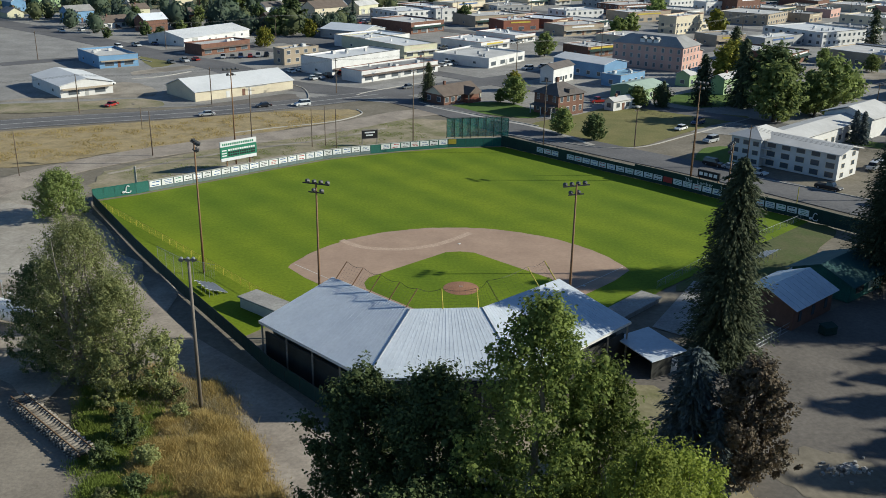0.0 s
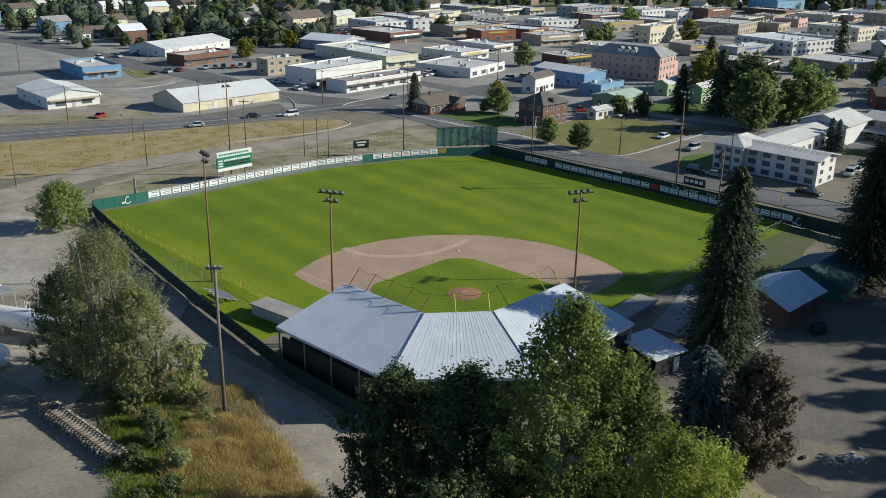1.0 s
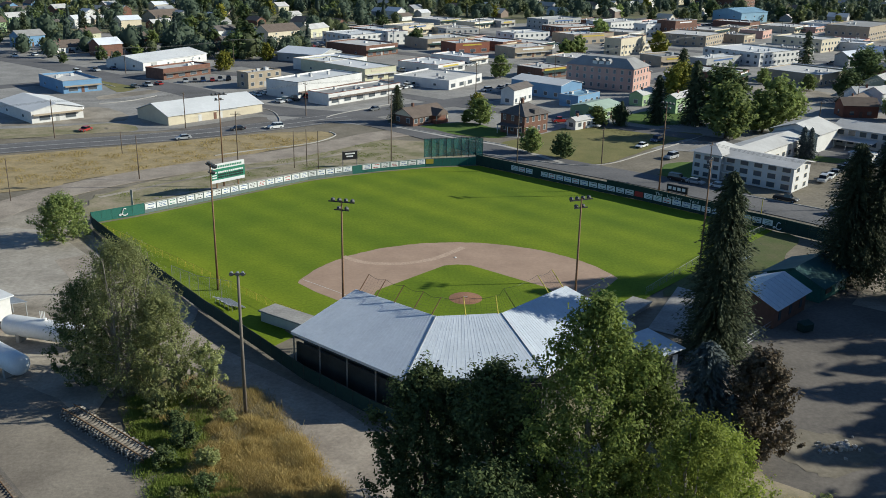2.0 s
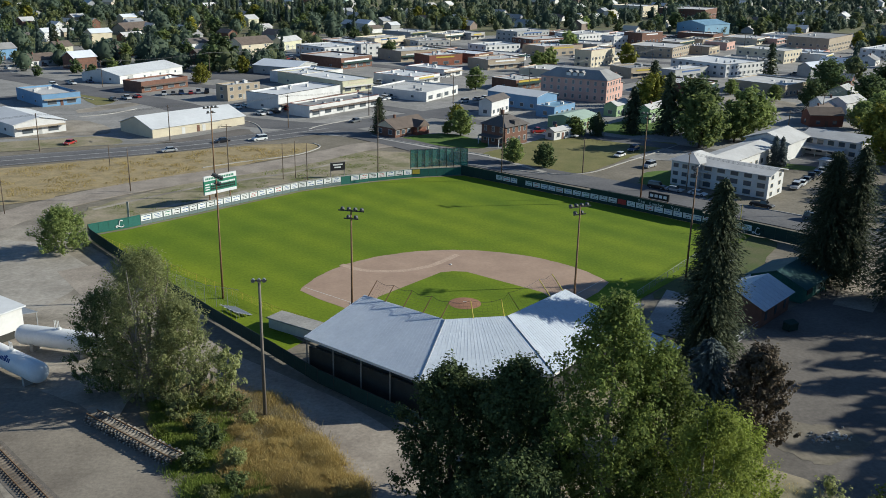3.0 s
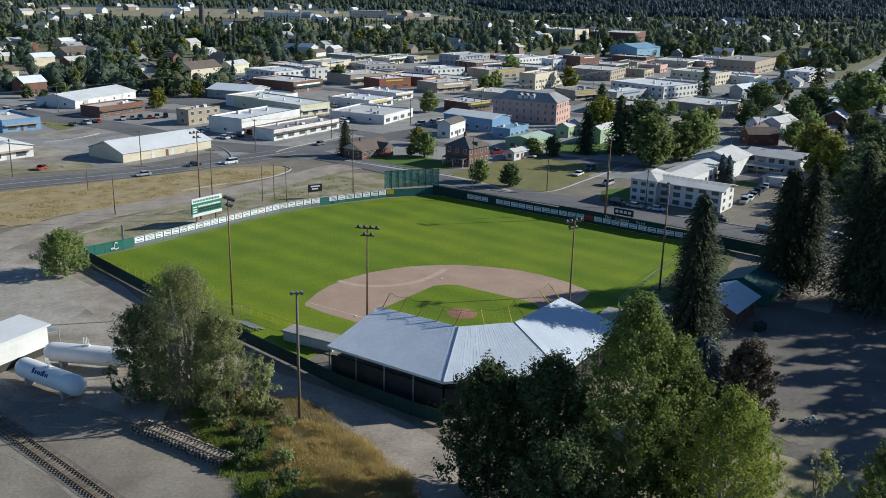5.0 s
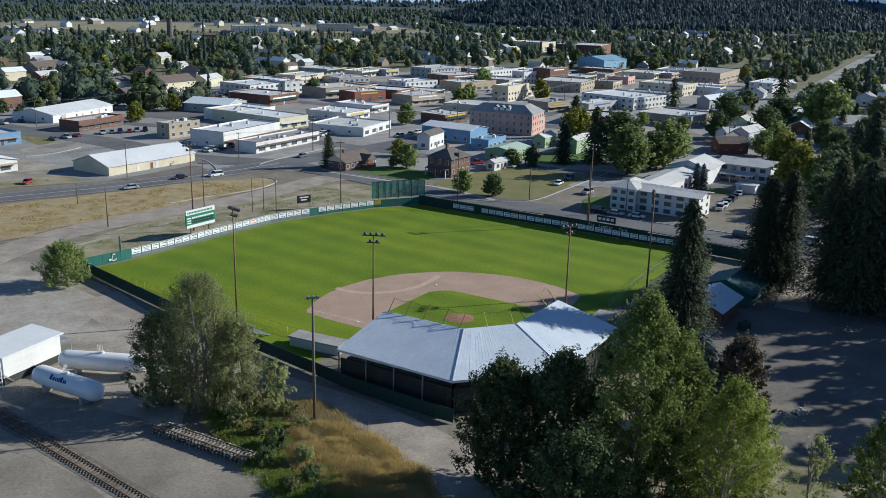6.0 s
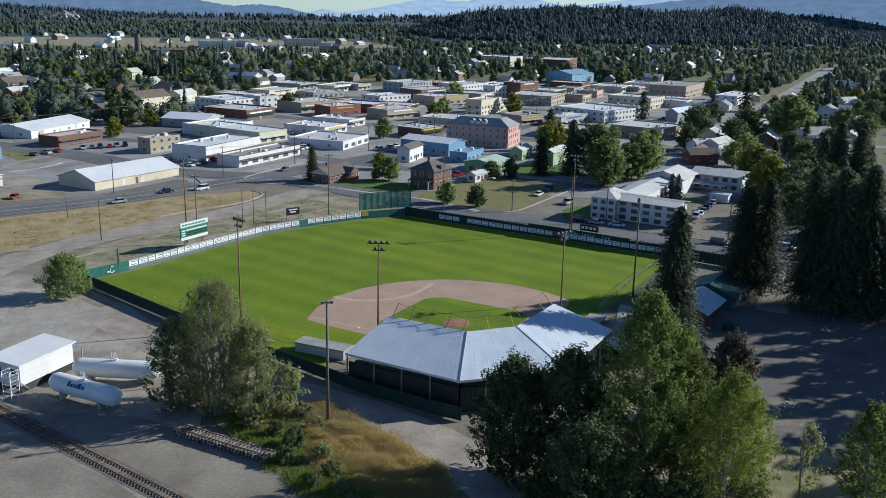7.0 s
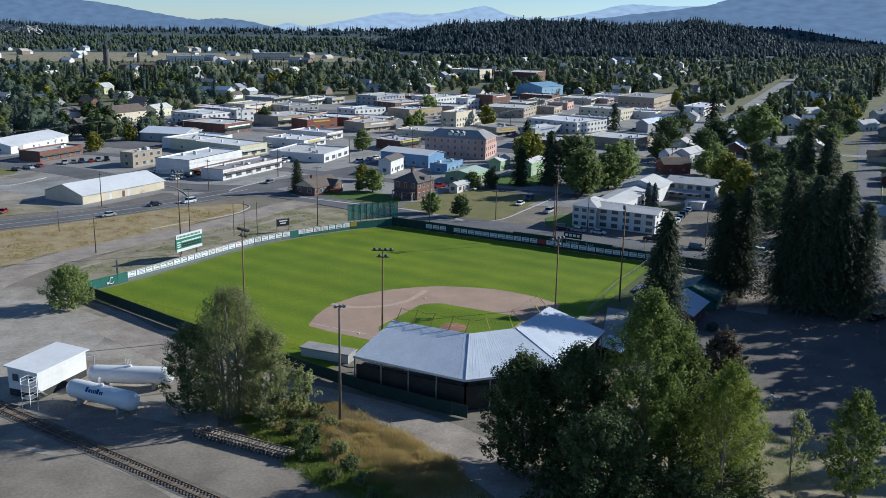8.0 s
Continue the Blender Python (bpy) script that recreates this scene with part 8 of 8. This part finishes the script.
def wood_mass(name, label, pts, heights, leaf, quads, slim, R=5, S=6, kind_cat="woods"):
    """Many far trees joined: each a ragged body of facets with loose sprays standing out of it."""
    n = len(pts)
    con = rngn.uniform(0, 1, (n, 1)) < slim
    tall = heights[:, None] * np.where(con, 1.25, 0.85)

    def radius(u):
        return np.where(con, (1 - u) ** 0.8 * 0.25 + 0.012, 0.52 * np.sqrt(np.clip(1 - (2 * u - 1.0) ** 2, 0.04, 1))) * heights[:, None]

    rings = []
    for k in range(R):
        u = np.full((n, 1), 0.04 + 0.94 * k / (R - 1)) + (rngn.uniform(-0.07, 0.07, (n, 1)) if 0 < k < R - 1 else 0)
        a = 2 * np.pi * (np.arange(S)[None, :] + rngn.uniform(0, 0.5, (n, S))) / S
        rr_ = radius(u) * rngn.uniform(0.45, 0.8, (n, S))
        z = u * tall + rngn.uniform(-0.05, 0.05, (n, S)) * heights[:, None]
        rings.append(np.stack([pts[:, :1] + np.cos(a) * rr_, pts[:, 1:2] + np.sin(a) * rr_, pts[:, 2:3] + z], 2))
    v = np.stack(rings, 1)
    at = np.arange(n * R * S).reshape(n, R, S)
    by = np.roll(at, -1, 2)
    body = (v.reshape(-1, 3), np.stack([at[:, :-1], by[:, :-1], by[:, 1:], at[:, 1:]], 3).reshape(-1, 4))
    u = rngn.uniform(0, 1, (n, quads))
    a = rngn.uniform(0, 2 * np.pi, (n, quads))
    rr_ = rngn.uniform(0.55, 1.15, (n, quads)) * radius(u)
    c = np.stack([pts[:, :1] + np.cos(a) * rr_, pts[:, 1:2] + np.sin(a) * rr_, pts[:, 2:3] + (0.06 + 0.96 * u) * tall], 2).reshape(-1, 3)
    nr = (np.stack([np.cos(a), np.sin(a), 0.6 + 0 * a], 2) + rngn.normal(size=(n, quads, 3)) * 0.4).reshape(-1, 3)
    s = (heights[:, None] * (0.055 if quads > 60 else 0.1) * rngn.uniform(0.6, 1.5, (n, quads)) * np.where(con, 0.8, 1.1)).ravel()
    me = quads_mesh(name, c, s, s * 0.8, nr, rngn, leaf, body)
    return tagged(new(name, me), label, kind_cat, kind="stuff")


m = 18000
yy = 330 + 2300 * rngn.uniform(0, 1, m) ** 1.25
xx = rngn.uniform(-0.8, 1.3, m) * (yy + 150)
street = np.array([downtown(a, b) or (far_road(a, b) if b < 800 else False) for a, b in zip(xx, yy)])
keep = ~street & (rngn.uniform(0, 1, m) < np.clip((yy - 100) / 700, 0.5, 1.0)) & ~((xx > -330) & (xx < 270) & (yy > 1110) & (yy < 1480) & (rngn.uniform(0, 1, m) < 0.94)) & ~((xx > 0.27 * yy) & (xx < 0.8 * yy) & (yy > 1330))
pts = np.stack([xx, yy, 0 * xx], 1)[keep]
pts = pts[[free(a, b, 3 if b < 900 else -4) for a, b in pts[:, :2]]]
near = pts[:, 1] < 850
hh = rngn.uniform(6.0, 13.5, len(pts)) * np.where(rngn.uniform(0, 1, len(pts)) < 0.12, 1.45, 1.0)
hh *= np.where((pts[:, 0] > -330) & (pts[:, 0] < 270) & (pts[:, 1] > 880) & (pts[:, 1] < 1480), 0.62, 1.0)
sort = rngn.uniform(0, 1, len(pts)) + 0.12 * np.sin(pts[:, 0] / 60.0) * np.cos(pts[:, 1] / 75.0)
# these leaf colours already carry the haze of distance
for nm, lab, pick, lf, slim, grow in (("far_woods", "green broadleaf trees of the far suburbs", sort < 0.62, "far_wood_hazed", 0.0, 0.9), ("far_light_woods", "light green broadleaf trees of the far suburbs", (sort >= 0.62) & (sort < 0.91), "far_light_hazed", 0.0, 0.85), ("far_conifers", "dark conifers among the far houses", sort >= 0.91, "far_conifer_hazed", 1.0, 1.1)):
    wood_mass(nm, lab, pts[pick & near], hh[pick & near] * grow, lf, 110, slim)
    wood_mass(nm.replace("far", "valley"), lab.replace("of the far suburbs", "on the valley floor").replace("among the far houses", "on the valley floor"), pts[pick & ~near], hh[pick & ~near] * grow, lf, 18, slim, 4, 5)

# ---------- hills ----------
RIDGE_X = [330, 420, 470, 525, 580, 730, 870, 1010, 1155, 1195, 1265, 1320, 1385, 1470, 1750, 2400]
RIDGE_Z = [0, 3, 14, 34, 46, 54, 55, 52, 58, 60, 56, 40, 20, 12, 8, 5]


def hill_h(x, y):
    """Height of the wooded ridge and the valley's other hills."""
    ridge = np.interp(x, RIDGE_X, RIDGE_Z)
    out = ridge * math.exp(-((y - 1750) / (230 if y < 1750 else 320)) ** 2) * (0.96 + 0.05 * math.sin(x / 61.0 + y / 90.0) + 0.03 * math.sin(x / 23.0))
    west = np.interp(x, [-1700, -900, -473, -384, -308, -216, -170, -110], [70, 46, 28, 26, 21, 10, 3, 0])
    out += west * math.exp(-((y - 2850) / 300) ** 2) * (0.95 + 0.05 * math.sin(x / 47.0))
    mid = np.interp(x, [-1200, -300, 320, 863, 1018, 1200, 2000, 3200], [12, 9, 12, 20, 26, 42, 54, 60])
    return float(out + mid * math.exp(-((y - 3250) / 180) ** 2))


hm = MB()
NX, NY = 120, 64
for j in range(NY):
    for i in range(NX):
        x, y = -3200 + 6400 * i / (NX - 1), 1150 + 2900 * j / (NY - 1)
        hm.v.append((x, y, hill_h(x, y) + 0.05))
hm.f = [(j * NX + i, j * NX + i + 1, (j + 1) * NX + i + 1, (j + 1) * NX + i) for j in range(NY - 1) for i in range(NX - 1)]
# hill ground takes the same bluish haze in its colour
mat("hill_ground_hazed", (0.05, 0.075, 0.08), (0.062, 0.09, 0.094), 60.0, 0.95)
structure("ground_hills", hm, "hill_ground_hazed", "low wooded hills closing the valley, haze put into their colour", True)
structure("ground_rail_yard", blob([(-330, 1190), (-120, 1150), (90, 1160), (270, 1200), (250, 1400), (40, 1460), (-180, 1450), (-340, 1390)], 0.14, 6.0), "sparse_verge", "pale open rail yard far down the valley")
m = 19000
hx, hy = np.where(np.arange(m) % 3 == 0, rngn.uniform(-1700, 3100, m), rngn.uniform(300, 2300, m)), np.where(np.arange(m) % 3 == 0, rngn.uniform(2450, 3300, m), 1780 - 520 * rngn.uniform(0, 1, m) ** 1.3)
hz = np.array([hill_h(a, b) for a, b in zip(hx, hy)])
k = (hz > 2.5)
wood_mass("hill_woods", "dense conifer woods on the ridge, tinted blue for haze", np.stack([hx, hy, hz - 2], 1)[k], rngn.uniform(9, 19, int(k.sum())), "ridge_wood_hazed", 10, 0.45, 4, 5)
rk = MB()
rr3 = random.Random(5)
for i in range(40):
    x, y = -325 + rr3.uniform(-45, 45), 2540 + rr3.uniform(-40, 40)
    z = hill_h(x, y) + rr3.uniform(-2, 13)
    s = rr3.uniform(7, 16)
    rk.add([(x + s * rr3.uniform(-1, 1), y + s * rr3.uniform(-0.4, 0.4), z + s * rr3.uniform(-0.5, 0.9)) for _ in range(5)], [(0, 1, 2), (1, 2, 3), (2, 3, 4), (0, 3, 4)])
tagged(part("rock_face", rk, "rock"), "pale broken rock face on the hill", "rock", kind="stuff")


def mountain(name, d, pts, col, label):
    """A far range as a plain glowing backdrop of distance, haze put into its colour, on an arc of radius d: bearings in
    degrees and heights.
    """
    mm = bpy.data.materials.new(name)
    mm.use_nodes = True
    b = mm.node_tree.nodes["Principled BSDF"]
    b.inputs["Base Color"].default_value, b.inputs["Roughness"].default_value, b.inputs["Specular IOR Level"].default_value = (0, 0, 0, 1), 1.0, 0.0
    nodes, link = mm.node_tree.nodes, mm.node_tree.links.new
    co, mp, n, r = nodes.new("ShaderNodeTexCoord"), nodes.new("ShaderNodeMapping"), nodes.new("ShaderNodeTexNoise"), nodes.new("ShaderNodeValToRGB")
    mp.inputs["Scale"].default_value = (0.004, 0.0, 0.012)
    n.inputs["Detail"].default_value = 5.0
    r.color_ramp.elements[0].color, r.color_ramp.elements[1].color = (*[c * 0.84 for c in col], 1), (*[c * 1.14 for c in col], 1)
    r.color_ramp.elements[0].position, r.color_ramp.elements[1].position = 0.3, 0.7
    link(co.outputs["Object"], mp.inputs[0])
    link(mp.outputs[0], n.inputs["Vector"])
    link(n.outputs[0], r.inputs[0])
    # emission stands in for daylight and haze on the range
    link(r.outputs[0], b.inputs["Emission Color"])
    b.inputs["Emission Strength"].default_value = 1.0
    line = smooth_line(pts, 8)
    rm = random.Random(int(d))
    mb = MB()
    for a, z in line:
        sx, sy = math.sin(radians(a)), math.cos(radians(a))
        z += rm.uniform(-2.0, 2.0)
        mb.v += [(-58 + d * sx, -147 + d * sy, -60), (-58 + (d + 40) * sx, -147 + (d + 40) * sy, z), (-58 + (d + 90) * sx, -147 + (d + 90) * sy, -60)]
    for i in range(len(line) - 1):
        k = 3 * i
        mb.f += [(k, k + 3, k + 4, k + 1), (k + 1, k + 4, k + 5, k + 2)]
    MATS[name] = mm
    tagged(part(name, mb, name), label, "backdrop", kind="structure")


mountain("backdrop_near_range", 4300, [(-60, 330), (-30, 300), (-14, 235), (-8.2, 185), (-4.9, 139), (-2.9, 118), (-1.4, 108), (0.7, 80), (2.2, 61), (3.7, 45), (4.5, 50), (5.5, 52), (6.8, 41), (8.2, 19), (9.4, 2), (12.8, -28), (22.4, 36), (27.8, 86), (30.4, 114), (33.9, 150), (35.1, 175), (38.5, 220), (44.7, 271), (55, 300), (75, 320)], (0.115, 0.17, 0.265), "blue mountain range beyond the valley, glowing, haze painted into its colour")
mountain("backdrop_far_range", 4650, [(-60, 120), (-8.4, 60), (2.2, 15), (6.7, 8), (8.2, 21), (9.1, 38), (9.7, 26), (10.3, 22), (12.1, 49), (15.2, 97), (16.9, 89), (18.6, 100), (20.0, 124), (21.0, 136), (22.5, 96), (24.4, 85), (26.7, 110), (29.4, 156), (31.7, 152), (33.9, 157), (36.1, 175), (44.8, 217), (75, 230)], (0.30, 0.39, 0.52), "pale blue far mountains, glowing, haze painted into their colour")
